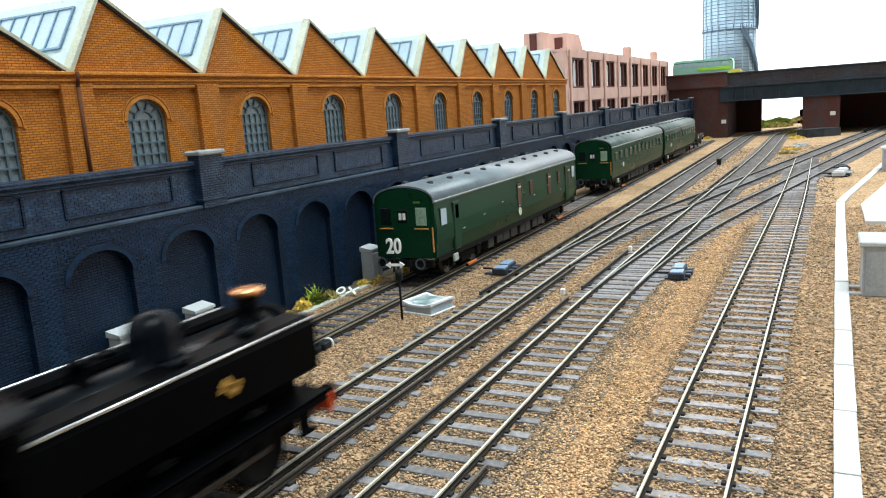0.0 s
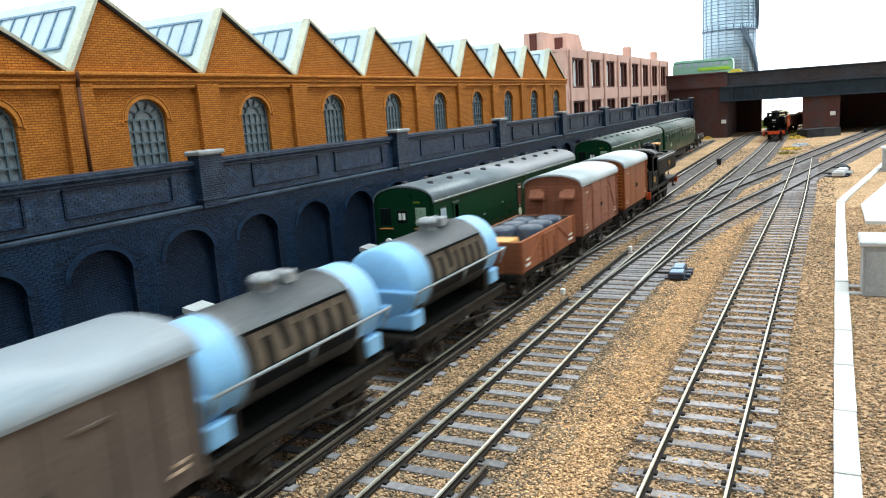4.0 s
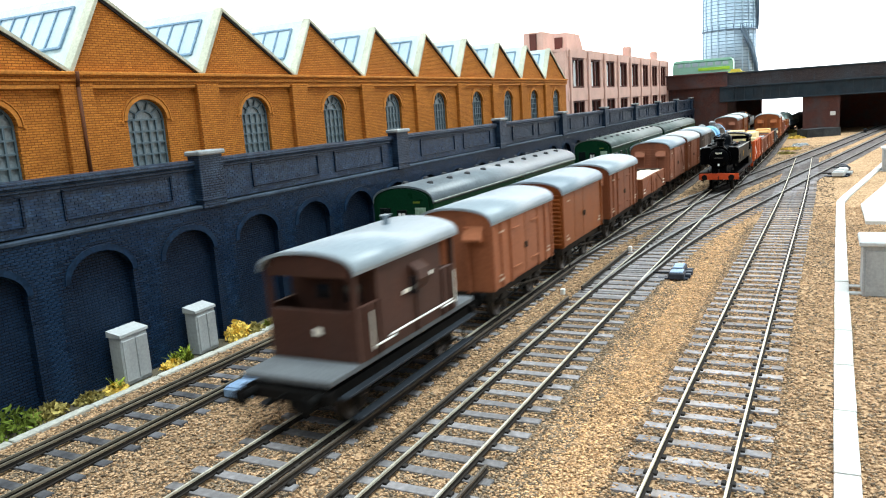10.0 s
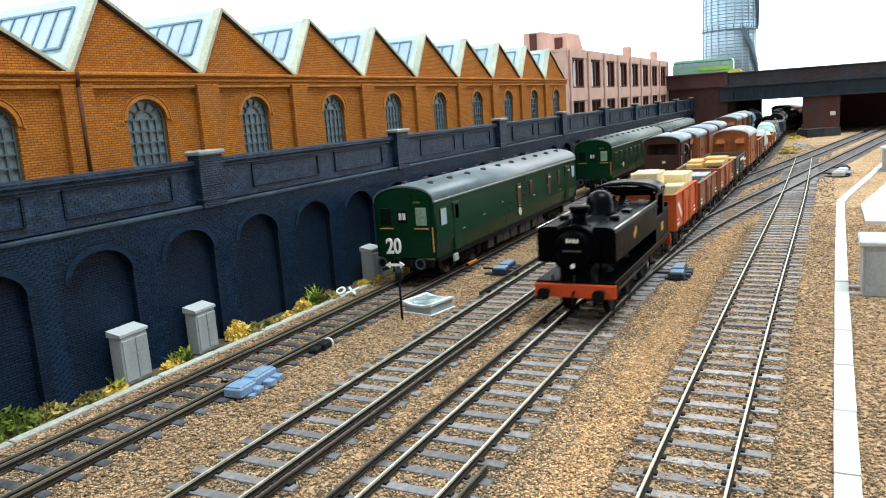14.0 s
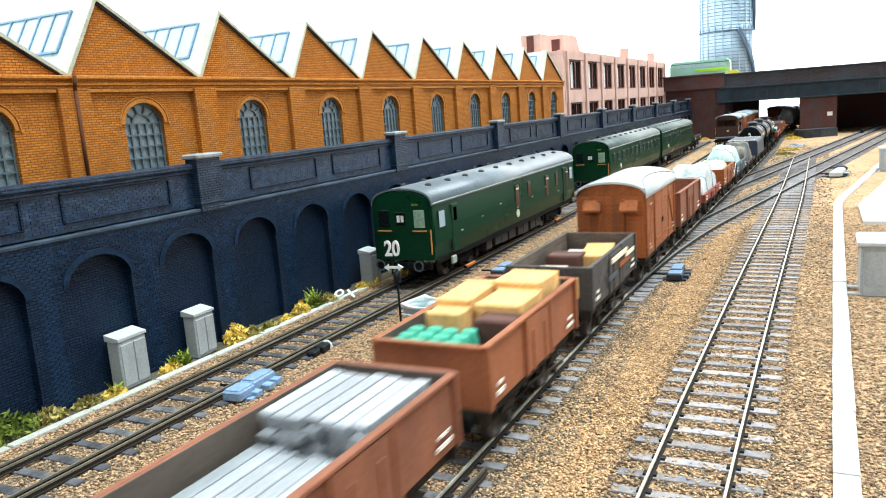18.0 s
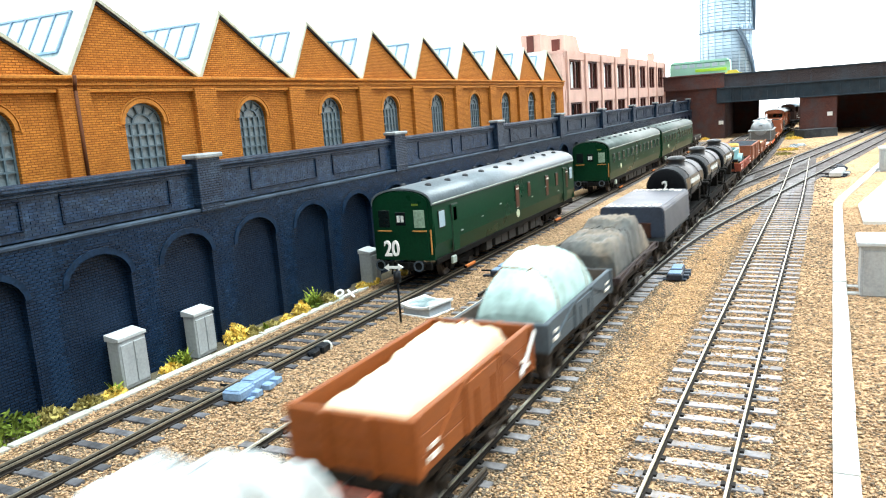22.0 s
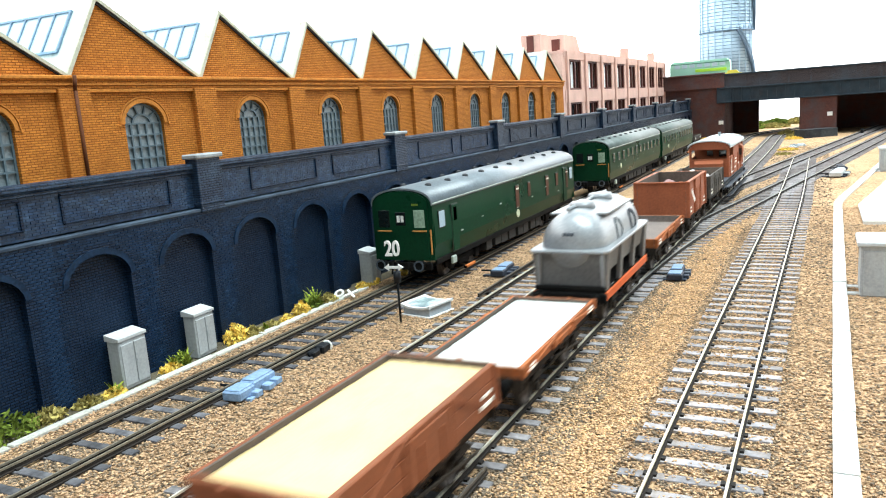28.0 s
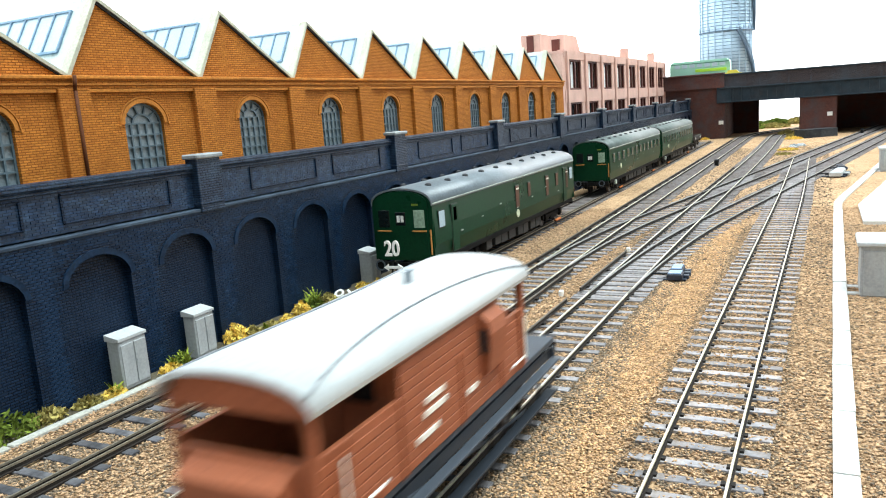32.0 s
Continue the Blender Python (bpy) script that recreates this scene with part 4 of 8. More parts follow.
def fern(name, label, x, y, z, h, material, n, seed):
    """A spray of arching stems with paired leaflets."""
    rnd = random.Random(seed)
    bm = B()
    for i in range(n):
        a, lean, ln = rnd.uniform(0, 6.283), rnd.uniform(0.25, 1.0), h * rnd.uniform(0.7, 1.25)
        d = Vector((math.cos(a), math.sin(a), 0))
        side = Vector((-d.y, d.x, 0))
        last = Vector((x + rnd.uniform(-1, 1), y + rnd.uniform(-0.8, 0.8), z))
        for k in range(6):
            u = (k + 1) / 6
            p = Vector((x, y, z)) + d * (ln * lean * 0.75 * u ** 1.5) + Vector((0, 0, ln * (u - 0.35 * lean * u * u)))
            w = 1.9 * (1.15 - u)
            for s in (-1, 1):
                tip = p + side * s * w + d * 0.4 + Vector((0, 0, 0.3))
                bm.faces.new([bm.verts.new(q) for q in (last, last + side * s * w * 0.5, tip, p)])
            last = p
    return solid(name, bm, material, label, "weeds")


FERN = mat("fern_green", (0.22, 0.27, 0.03), 0.85, var=0.3, island=0.4, bump=0.0)
for i, (x, y, h, n) in enumerate(((301, 226.2, 11, 16), (297, 227.5, 8, 12), (212, 226.0, 7, 12), (207, 227.4, 6, 10), (178, 227, 6, 10), (262, 226, 4, 9))):
    fern("fern", "green fern sprouting at the foot of the wall", x, y, 1.2, h, FERN, n, 70 + i)
BUSHES = [(150, 236, 12, 9, BUSH_GREEN), (162, 235, 9, 6, BUSH_OLIVE), (120, 234, 13, 9, BUSH_GREEN), (136, 233, 10, 7, BUSH_GREEN), (177, 234, 7, 4, BUSH_OLIVE), (187, 232, 6, 4, BUSH_YELLOW),
          (214, 232, 6, 4, BUSH_YELLOW), (221, 233, 5, 6, BUSH_GREEN), (252, 232, 8, 10, BUSH_YELLOW), (262, 232, 8, 5, BUSH_OLIVE), (275, 231, 6, 4, BUSH_OLIVE), (286, 231, 5, 4, BUSH_YELLOW),
          (298, 231, 7, 7, BUSH_YELLOW), (309, 231, 6, 9, BUSH_GREEN), (320, 231, 8, 6, BUSH_OLIVE), (352, 230, 6, 4, BUSH_YELLOW), (362, 229, 6, 5, BUSH_YELLOW), (385, 224, 6, 6, BUSH_YELLOW)]
for i, (x, y, r, h, m) in enumerate(BUSHES):
    nm = {BUSH_GREEN: "green leafy weeds at the foot of the wall", BUSH_YELLOW: "yellow flowering weeds beside the kerb", BUSH_OLIVE: "dry olive weeds beside the kerb"}[m]
    tuft("weeds", nm, x - 9, y - 5, 1.2, r * 0.8, h, m, int(170 + 22 * r), i, 1.2)
for i, (x, y, r, h, m) in enumerate([(1640, 60, 22, 12, BUSH_OLIVE), (1560, 40, 26, 9, BUSH_OLIVE), (1500, 42, 24, 5, BUSH_YELLOW), (1590, 10, 24, 7, BUSH_OLIVE), (1240, 44, 22, 3, BUSH_YELLOW), (1160, 46, 16, 3, BUSH_OLIVE), (1585, 205, 10, 6, BUSH_YELLOW), (1930, 150, 50, 12, BUSH_GREEN), (1960, 100, 50, 11, BUSH_OLIVE), (2080, 150, 60, 15, BUSH_GREEN), (2100, 100, 50, 17, BUSH_GREEN), (2110, 55, 45, 16, BUSH_OLIVE)]):
    tuft("weeds", "rough dry grass and scrub beside the lines", x, y, 0, r, h, m, 900 if x < 1900 else 3000, 50 + i, 2.4 if x < 1900 else 4.0)


def rubble(label, x, y, r, h, material, n, seed):
    rnd = random.Random(seed)
    bm = B()
    for i in range(n):
        a, q = rnd.uniform(0, 6.283), rnd.random()
        s = rnd.uniform(0.35, 1.0) * h
        box(bm, x + r * q * math.cos(a), y + 0.5 * r * q * math.sin(a), h * (1 - q) * rnd.random() + 0.5, s * 1.8, s, s * 0.7, 0, 0, Euler((rnd.random(), rnd.random(), rnd.random() * 3)).to_matrix().to_4x4())
    return solid("rubble_heap", bm, material, label, "rubble", "stuff")


rubble("dark spoil heap beside the bridge pier", 1612, 8, 26, 9, mat("spoil_dark", (0.05, 0.055, 0.06), 0.9, island=0.4), 40, 1)
rubble("pale grey rubble beside the crossover", 1310, 33, 24, 4, mat("spoil_pale", (0.35, 0.39, 0.42), 0.9, island=0.4), 40, 2)

# ---- lineside boxes, point motors, signs ----
def relay_cabinet(x, y, rz, w=15, d=9, h=21.0):
    t = thing("relay_cabinet", "grey lineside relay cabinet with two doors and a sloped cap", "cabinet", x, y, 1.9, rz, "lineside cabinets")
    bm = B()
    box(bm, 0, 0, h / 2, w, d, h, 0.4)
    part("body", bm, CABINET, t)
    for s in (-1, 1):
        bm = B()
        box(bm, s * w * 0.24, -d / 2 - 0.15, h / 2, w * 0.44, 0.6, h - 3, 0.15)
        part("door", bm, CABINET, t)
    bm = B()
    prism(bm, [(-d / 2 - 0.35, h), (d / 2 + 0.35, h), (d / 2 + 0.35, h + 2.4), (-d / 2 - 0.35, h + 1.0)], "x", -w / 2 - 0.35, w / 2 + 0.35)
    part("cap", bm, CABINET_TOP, t, "paler sloped cap")
    piece("handle", t, 0.6, -d / 2 - 0.6, h * 0.52, 0.4, 0.4, 1.8, CABINET)
    return t


def point_motor(x, y, rz, label, case_m, base_m, lid_m):
    t = thing("point_motor", label, "point motor", x, y, 1.6, rz, "point motors")
    for dx in (-6, 6):
        piece("timber", t, dx, 1, 0.5, 3.2, 15, 1.0, base_m)
    bm = B()
    box(bm, -6.5, -1, 2.6, 9, 7.5, 3.4, 0.5)
    part("motor_case", bm, case_m, t)
    piece("lid", t, -6.5, -1, 4.5, 7.6, 6.2, 0.6, lid_m, 0.2)
    bm = B()
    box(bm, 5, -0.6, 2.8, 13, 6.4, 3.6, 0.5)
    part("gear_case", bm, case_m, t)
    piece("lid", t, 5, -0.6, 4.8, 11.5, 5.0, 0.7, lid_m, 0.2)
    for dx, dy, m in ((-3, -5.5, base_m), (4, -5.6, case_m), (9.5, -5.0, base_m)):
        bm = B()
        box(bm, dx, dy, 1.4, 3.6, 3.6, 2.2, 0.3)
        part("mounting_foot", bm, m, t)
    bm = B()
    cyl(bm, (0, 3, 2), (0, 12, 2), 0.5, seg=8)
    part("rod", bm, IRON, t)
    return t


PM_LABEL = "blue-grey point motor box on its timbers"
PM_DARK = "point motor with blue-grey lid on black timbers"

def text_part(words, size, parent, x, y, z, rot, material, name="numerals"):
    cu = bpy.data.curves.new("numerals", "FONT")
    cu.body, cu.size, cu.extrude, cu.align_x = words, size * MM, 0.0003, "CENTER"
    cu.offset = 0.0002
    tmp = bpy.data.objects.new("numerals", cu)
    me = bpy.data.meshes.new_from_object(tmp)
    bpy.data.objects.remove(tmp)
    me.materials.append(material)
    ob = new(name, me)
    ob.parent = parent
    ob.matrix_basis = Matrix.Translation((x * MM, y * MM, z * MM)) @ rot @ Matrix.Diagonal((0.8, 1.05, 1, 1))
    return ob


def speed_sign(x, y, h, rz, words, size, label):
    t = thing("speed_sign", label, "speed sign", x, y, 0, rz)
    bm = B()
    cyl(bm, (0, 0, 0), (0, 0, h), 0.55, seg=8)
    part("post", bm, IRON, t)
    face = Matrix.Rotation(radians(-90), 4, "Z") @ Matrix.Rotation(radians(90), 4, "X")
    if words:
        text_part(words, size, t, -1.2, 0.9, h + 5.4, face, WHITE)
    bm = B()
    box(bm, -1.0, 0.9, h, 0.6, 5.4, 1.1)
    for s in (-1, 1):
        prism(bm, [(0.9 + s * 4.6, h), (0.9 + s * 2.3, h + 1.5), (0.9 + s * 2.3, h - 1.5)], "x", -1.3, -0.7)
    part("arrow", bm, WHITE, t, "white double arrow")
    bm = B()
    lathe(bm, [(h - 7.0, 1.7), (h - 2.0, 1.7)], seg=14)
    part("lamp_case", bm, IRON, t, "small black case with a pale ring")
    return t


speed_sign(287, 169.3, 27.3, 8, "20", 9.1, "white cut-out number twenty over an arrow on a thin black post")
low = thing("ground_sign", "white cut-out ring and cross sign propped on the kerb", "sign", 321, 221.4, 4.2, 8)
tip = Matrix.Rotation(radians(-90), 4, "Z") @ Matrix.Rotation(radians(28), 4, "X") @ Matrix.Diagonal((0.86, 0.95, 0.9, 1))
bm = B()
for k in range(16):
    a0, a1 = 2 * math.pi * k / 16, 2 * math.pi * (k + 1) / 16
    prism(bm, [((3.0 - w) * math.cos(a) - 4.2, (3.0 - w) * math.sin(a)) for a, w in ((a0, 0), (a1, 0), (a1, 1.1), (a0, 1.1))], "z", -0.4, 0.4)
bmesh.ops.transform(bm, matrix=tip, verts=bm.verts)
part("ring", bm, WHITE, low)
bm = B()
for a in (35, -40):
    box(bm, 3.6, 0, 0, 8.5, 1.2, 0.8, 0, 0, Matrix.Rotation(radians(a), 4, "Z"))
bmesh.ops.transform(bm, matrix=tip, verts=bm.verts)
part("cross", bm, WHITE, low)

wire = thing("lineside_wire_box", "small black and white lineside fitting by the rail", "lineside fitting", 241, 180.0, 1.4, 5)
bm = B()
box(bm, 0, 0, 1.9, 6, 4.4, 3.4, 0.6)
box(bm, -6, 0.5, 1.6, 5, 3.6, 2.6, 0.5)
cyl(bm, (-9, 1, 1.6), (-3, 0, 2.4), 0.7, seg=8)
part("case", bm, IRON, wire)
bm = B()
for k in range(7):
    a0, a1 = math.pi * (k / 7 - 0.25), math.pi * ((k + 1) / 7 - 0.25)
    cyl(bm, (3.2, -2.0 * math.cos(a0) - 0.4, 1.8 + 2.0 * math.sin(a0)), (3.2, -2.0 * math.cos(a1) - 0.4, 1.8 + 2.0 * math.sin(a1)), 0.5, seg=6)
part("ring", bm, WHITE, wire)
for x, y in ((345, 112), (455, 104)):
    o = thing("track_marker", "tiny white marker beside the rails", "marker", x, y, 1.2)
    bm = B()
    box(bm, 0, 0, 1.8, 2.2, 2.2, 3.4, 0.4)
    part("block", bm, WHITE, o)
for x, y in ((1010, 131), (1560, -52)):
    o = thing("ground_signal", "small dark ground signal beside the line", "ground signal", x, y - 14, 0)
    bm = B()
    box(bm, 0, 0, 4, 4, 5, 8, 0.6)
    lathe(bm, [(7, 3.2), (10, 3.2)], seg=12)
    part("case", bm, IRON, o)

# white concrete troughing along the near edge, and the two cabinets by it
trough = thing("cable_trough", "white concrete cable trough with loose lids", "cable trough")
rt = random.Random(3)


def lid(x0, y0, x1, y1, w):
    d = Vector((x1 - x0, y1 - y0, 0))
    bm = B()
    box(bm, 0, 0, 1.0, d.length - 1.1, w, 2.6, 0.3)
    o = part("lid", bm, TROUGH, trough)
    o.matrix_basis = pose((x0 + x1) / 2 * MM, (y0 + y1) / 2 * MM, (0.7 + rt.uniform(-0.2, 0.2)) * MM, 0, 0, math.degrees(math.atan2(d.y, d.x)) + rt.uniform(-0.4, 0.4))


path = [(-100, -5.8), (190, -6.8), (430, -9.5), (660, -12.8), (700, -18), (930, -54), (1150, -88), (1400, -130)]
for (x0, y0), (x1, y1) in zip(path, path[1:]):
    n = max(1, round((x1 - x0) / 38))
    for i in range(n):
        a, b = i / n, (i + 1) / n
        lid(x0 + (x1 - x0) * a, y0 + (y1 - y0) * a, x0 + (x1 - x0) * b, y0 + (y1 - y0) * b, 5.8)


def big_cabinet(x, y, label):
    t = thing("equipment_cabinet", label, "cabinet", x, y, 0, 0, "equipment cabinets")
    bm = B()
    box(bm, 0, 0, 12, 22, 14, 24, 0.5)
    part("body", bm, CABINET, t)
    bm = B()
    box(bm, -11.2, 0, 12, 0.8, 11.5, 20, 0.2)
    part("door", bm, CABINET, t)
    bm = B()
    box(bm, 0, 0, 25, 25, 17, 2.4, 0.6)
    part("cap", bm, CABINET_TOP, t)
    for dx in (-7, 6):
        bm = B()
        box(bm, dx, 9.0, 1.2, 4, 6, 2.4, 0.3)
        part("conduit", bm, CONCRETE, t, "pale cable duct")
    return t


big_cabinet(379, -23.5, "grey steel equipment cabinet beside the white trough")
big_cabinet(905, -62, "grey steel equipment cabinet beside the white trough")
plinth = thing("white_platform", "smooth white platform edge beside the trough", "platform")
bm = B()
prism(bm, [(560, -26), (640, -26), (760, -48), (1000, -86), (1000, -300), (560, -300)], "z", -1, 4.0)
part("surface", bm, TROUGH, plinth)


# ---- rolling stock ----
def wheel_mesh(r, material):
    bm = B()
    lathe(bm, [(-1.1, r + 0.7), (-0.6, r + 0.7), (-0.5, r), (1.0, r - 0.1), (1.0, r - 1.0), (0.6, r - 1.1), (0.6, 1.3), (1.2, 1.1), (1.2, 0.2)], seg=22, along="z")
    bmesh.ops.rotate(bm, cent=(0, 0, 0), matrix=Matrix.Rotation(radians(90), 3, "X"), verts=bm.verts)
    return mesh_of("wheel", bm, material)


WHEEL_ME = wheel_mesh(6.2, WHEEL)
LOCO_WHEEL_ME = wheel_mesh(9.2, UNDER)
COACH_WHEEL_ME = wheel_mesh(6.8, WHEEL)


def add_mesh(name, me, parent, x, y, z, rz=0, label=""):
    o = new(name, me)
    o.parent = parent
    o.matrix_basis = pose(x * MM, y * MM, z * MM, 0, 0, rz)
    return tagged(o, label)


bm = B()
cyl(bm, (0, 0, 0), (3.6, 0, 0), 1.3, 1.0, 12)
cyl(bm, (3.2, 0, 0), (5.6, 0, 0), 0.7, seg=10)
cyl(bm, (5.4, 0, 0), (6.2, 0, 0), 2.5, seg=18)
BUFFER_ME = mesh_of("buffer", bm, UNDER)
bm = B()
box(bm, 0, 0, 0, 7.5, 0.8, 5.5, 0.2)
box(bm, 0, -0.9, -2.0, 3.2, 1.6, 3.6, 0.4)
for i in range(4):
    box(bm, 0, -0.8, 1.0 + 0.75 * i, 11 - 2.2 * i, 1.2, 0.65)
AXLEGUARD_ME = mesh_of("axleguard", bm, UNDER_BROWN)
bm = B()
box(bm, 1.4, 0, 0, 2.8, 0.6, 1.6, 0.2)
box(bm, 2.6, 0, -2.2, 0.7, 0.7, 3.6, 0.2)
HOOK_ME = mesh_of("coupling", bm, UNDER)


def underframe(t, L, W=31.0, wb=40.0, m=None, z=11.5):
    """Solebars, headstocks, buffers, wheels, axleguards and brake gear of a four-wheeled wagon."""
    m = m or UNDER_BROWN
    for s in (-1, 1):
        bm = B()
        box(bm, 0, s * 13.2, z + 1.4, L - 2, 1.6, 3.6, 0.2)
        box(bm, 0, s * 13.9, z + 3.0, L - 2, 0.8, 0.5)
        part("solebar", bm, m, t)
        bm = B()
        box(bm, s * (L / 2 - 0.8), 0, z + 1.5, 1.8, W - 0.6, 4.0, 0.25)
        part("headstock", bm, m, t)
        for y in (-11.3, 11.3):
            add_mesh("buffer", BUFFER_ME, t, s * L / 2, y, z + 1.9, 0 if s > 0 else 180)
        add_mesh("coupling", HOOK_ME, t, s * L / 2, 0, z + 1.6, 0 if s > 0 else 180)
        bm = B()
        cyl(bm, (s * wb / 2, -9, 6.2), (s * wb / 2, 9, 6.2), 0.8, seg=8)
        part("axle", bm, UNDER, t)
        for k in (-1, 1):
            add_mesh("wheel", WHEEL_ME, t, s * wb / 2, k * 9.1, 6.2, 0 if k < 0 else 180)
            add_mesh("axleguard", AXLEGUARD_ME, t, s * wb / 2, k * 12.6, 8.3, 0 if k < 0 else 180)
    for s in (-1, 1):
        bm = B()
        a = Matrix.Rotation(radians(7), 4, "Y")
        box(bm, 9, s * 15.0, 9.0, wb * 0.85, 0.5, 0.9, 0.1, 0, a)
        part("brake_lever", bm, m, t)
        bm = B()
        box(bm, 0, s * 11.5, 6.8, wb - 14, 0.7, 0.8)
        for k in (-1, 1):
            box(bm, k * (wb / 2 - 7.2), s * 9.6, 6.4, 1.4, 1.8, 5.0, 0.2)
            box(bm, k * 3, s * 11.5, 9.4, 0.8, 0.8, 5.6)
        part("brake_gear", bm, UNDER, t)
    bm = B()
    box(bm, 0, 0, z + 3.4, L - 3, 24, 1.0)
    part("floor", bm, UNDER, t)


def arc_roof(L, W, eave, top, over=1.2, thick=1.0, seg=14):
    """A curved roof drawn out along the wagon."""
    bm = B()
    half = W / 2 + over
    outer = [(-half * math.cos(math.pi * k / seg), eave + (top - eave) * math.sin(math.pi * k / seg) ** 0.8) for k in range(seg + 1)]
    inner = [(u * 0.985, v - thick) for u, v in outer]
    rows = []
    for x in (-L / 2 - over, L / 2 + over):
        rows.append([bm.verts.new((x, u, v)) for u, v in outer + inner[::-1]])
    n = len(rows[0])
    for i in range(n):
        f = bm.faces.new((rows[0][i], rows[1][i], rows[1][(i + 1) % n], rows[0][(i + 1) % n]))
        f.smooth = i < seg
    for r in rows:
        for k in range(seg):
            bm.faces.new((r[k], r[k + 1], r[n - 2 - k], r[n - 1 - k]))
    bmesh.ops.recalc_face_normals(bm, faces=bm.faces)
    return bm


def end_outline(W, z0, eave, top, seg=12):
    return [(-W / 2, z0), (W / 2, z0)] + [(W / 2 * math.cos(math.pi * k / seg), eave - 0.6 + (top - eave) * math.sin(math.pi * k / seg) ** 0.8) for k in range(seg + 1)]


SHARED = {}


def shared_box(name, sx, sy, sz, material, bevel=0.12):
    """A box mesh that alike pieces share."""
    key = (name, round(sx, 2), round(sy, 2), round(sz, 2), material.name)
    if key not in SHARED:
        bm = B()
        box(bm, 0, 0, 0, sx, sy, sz, bevel)
        SHARED[key] = mesh_of(name, bm, material)
    return SHARED[key]


def piece(name, parent, x, y, z, sx, sy, sz, material, bevel=0.12, ry=0.0, label=""):
    o = new(name, shared_box(name, sx, sy, sz, material, bevel))
    o.parent = parent
    o.matrix_basis = Matrix.Translation((x * MM, y * MM, z * MM)) @ Matrix.Rotation(ry, 4, "Y")
    return tagged(o, label)


point_motor(195, 179.5, 4, PM_LABEL, MOTOR_BLUE, MOTOR_BLUE, MOTOR_BLUE)
point_motor(387, 160, 2, PM_DARK, MOTOR_DARK, MOTOR_DARK, MOTOR_BLUE)
point_motor(392, 66, 2, PM_DARK, MOTOR_DARK, MOTOR_DARK, MOTOR_BLUE)
pale = point_motor(862, -15, -10, "pale grey point motor on black timbers", CABINET_TOP, MOTOR_DARK, CABINET_TOP)
pale.matrix_basis = pale.matrix_basis @ Matrix.Diagonal((1.7, 1.45, 1.3, 1))
point_motor(928, -19, 6, "black point machine beside the crossover", MOTOR_DARK, MOTOR_DARK, MOTOR_DARK)

relay_cabinet(188.5, 229.6, 3, 13.0, 6.0, 18.6)
relay_cabinet(225, 229.4, 3, 11.5, 6.0, 17.6)
relay_cabinet(355, 226.5, 3, 11, 7, 17.5)

pit = thing("cable_pit", "grey concrete cable pit with white rim and mottled lid", "cable pit", 305, 164.8, 1.4, -12)
PIT_WHITE = mat("pit_white", (0.74, 0.76, 0.77), 0.7, var=0.12, dirt=(0.45, 0.48, 0.49), amount=0.5)
piece("foot", pit, 0, 0, 0.5, 18.4, 17.6, 0.8, PIT_WHITE, 0.2)
piece("base", pit, 0, 0, 2.7, 16.6, 15.8, 4.4, mat("pit_grey", (0.36, 0.41, 0.46), 0.8, var=0.15), 0.3)
for sg in (-1, 1):
    bm = B()
    prism(bm, [(-8.6, 6.0), (-4.2, 4.9), (0, 4.7), (4.2, 4.9), (8.6, 6.0), (8.6, 4.7), (4.2, 3.9), (0, 3.8), (-4.2, 3.9), (-8.6, 4.7)], "x", sg * 8.0 - 1.1, sg * 8.0 + 1.1)
    part("rim", bm, PIT_WHITE, pit, "white rim curved down at its middle")
    piece("rim", pit, 0, sg * 7.8, 5.4, 14.4, 1.8, 1.3, PIT_WHITE, 0.25)
piece("lid", pit, 0, 0, 4.95, 13.8, 13.2, 0.4, mat("pit_cover", (0.20, 0.27, 0.28), 0.35, var=0.5, scale=170, dirt=(0.55, 0.61, 0.62), amount=0.95), 0.1, 0, "mottled grey glazed lid")


def rain_strip(t, L, W, eave, top, over, s, material):
    """A thin bent strip along one side of a curved roof."""
    half = W / 2 + over
    b = B()
    pts = []
    for k in range(17):
        u = k / 8 - 1
        y = -half * (0.94 - 0.36 * (1 - u * u))
        th = math.acos(-y / half)
        pts.append(Vector((u * (L / 2 + over - 0.5), s * -y, eave + (top - eave) * math.sin(th) ** 0.8 + 0.12)))
    for p, q in zip(pts, pts[1:]):
        cyl(b, p, q, 0.28, seg=5)
    return part("rain_strip", b, material, t)


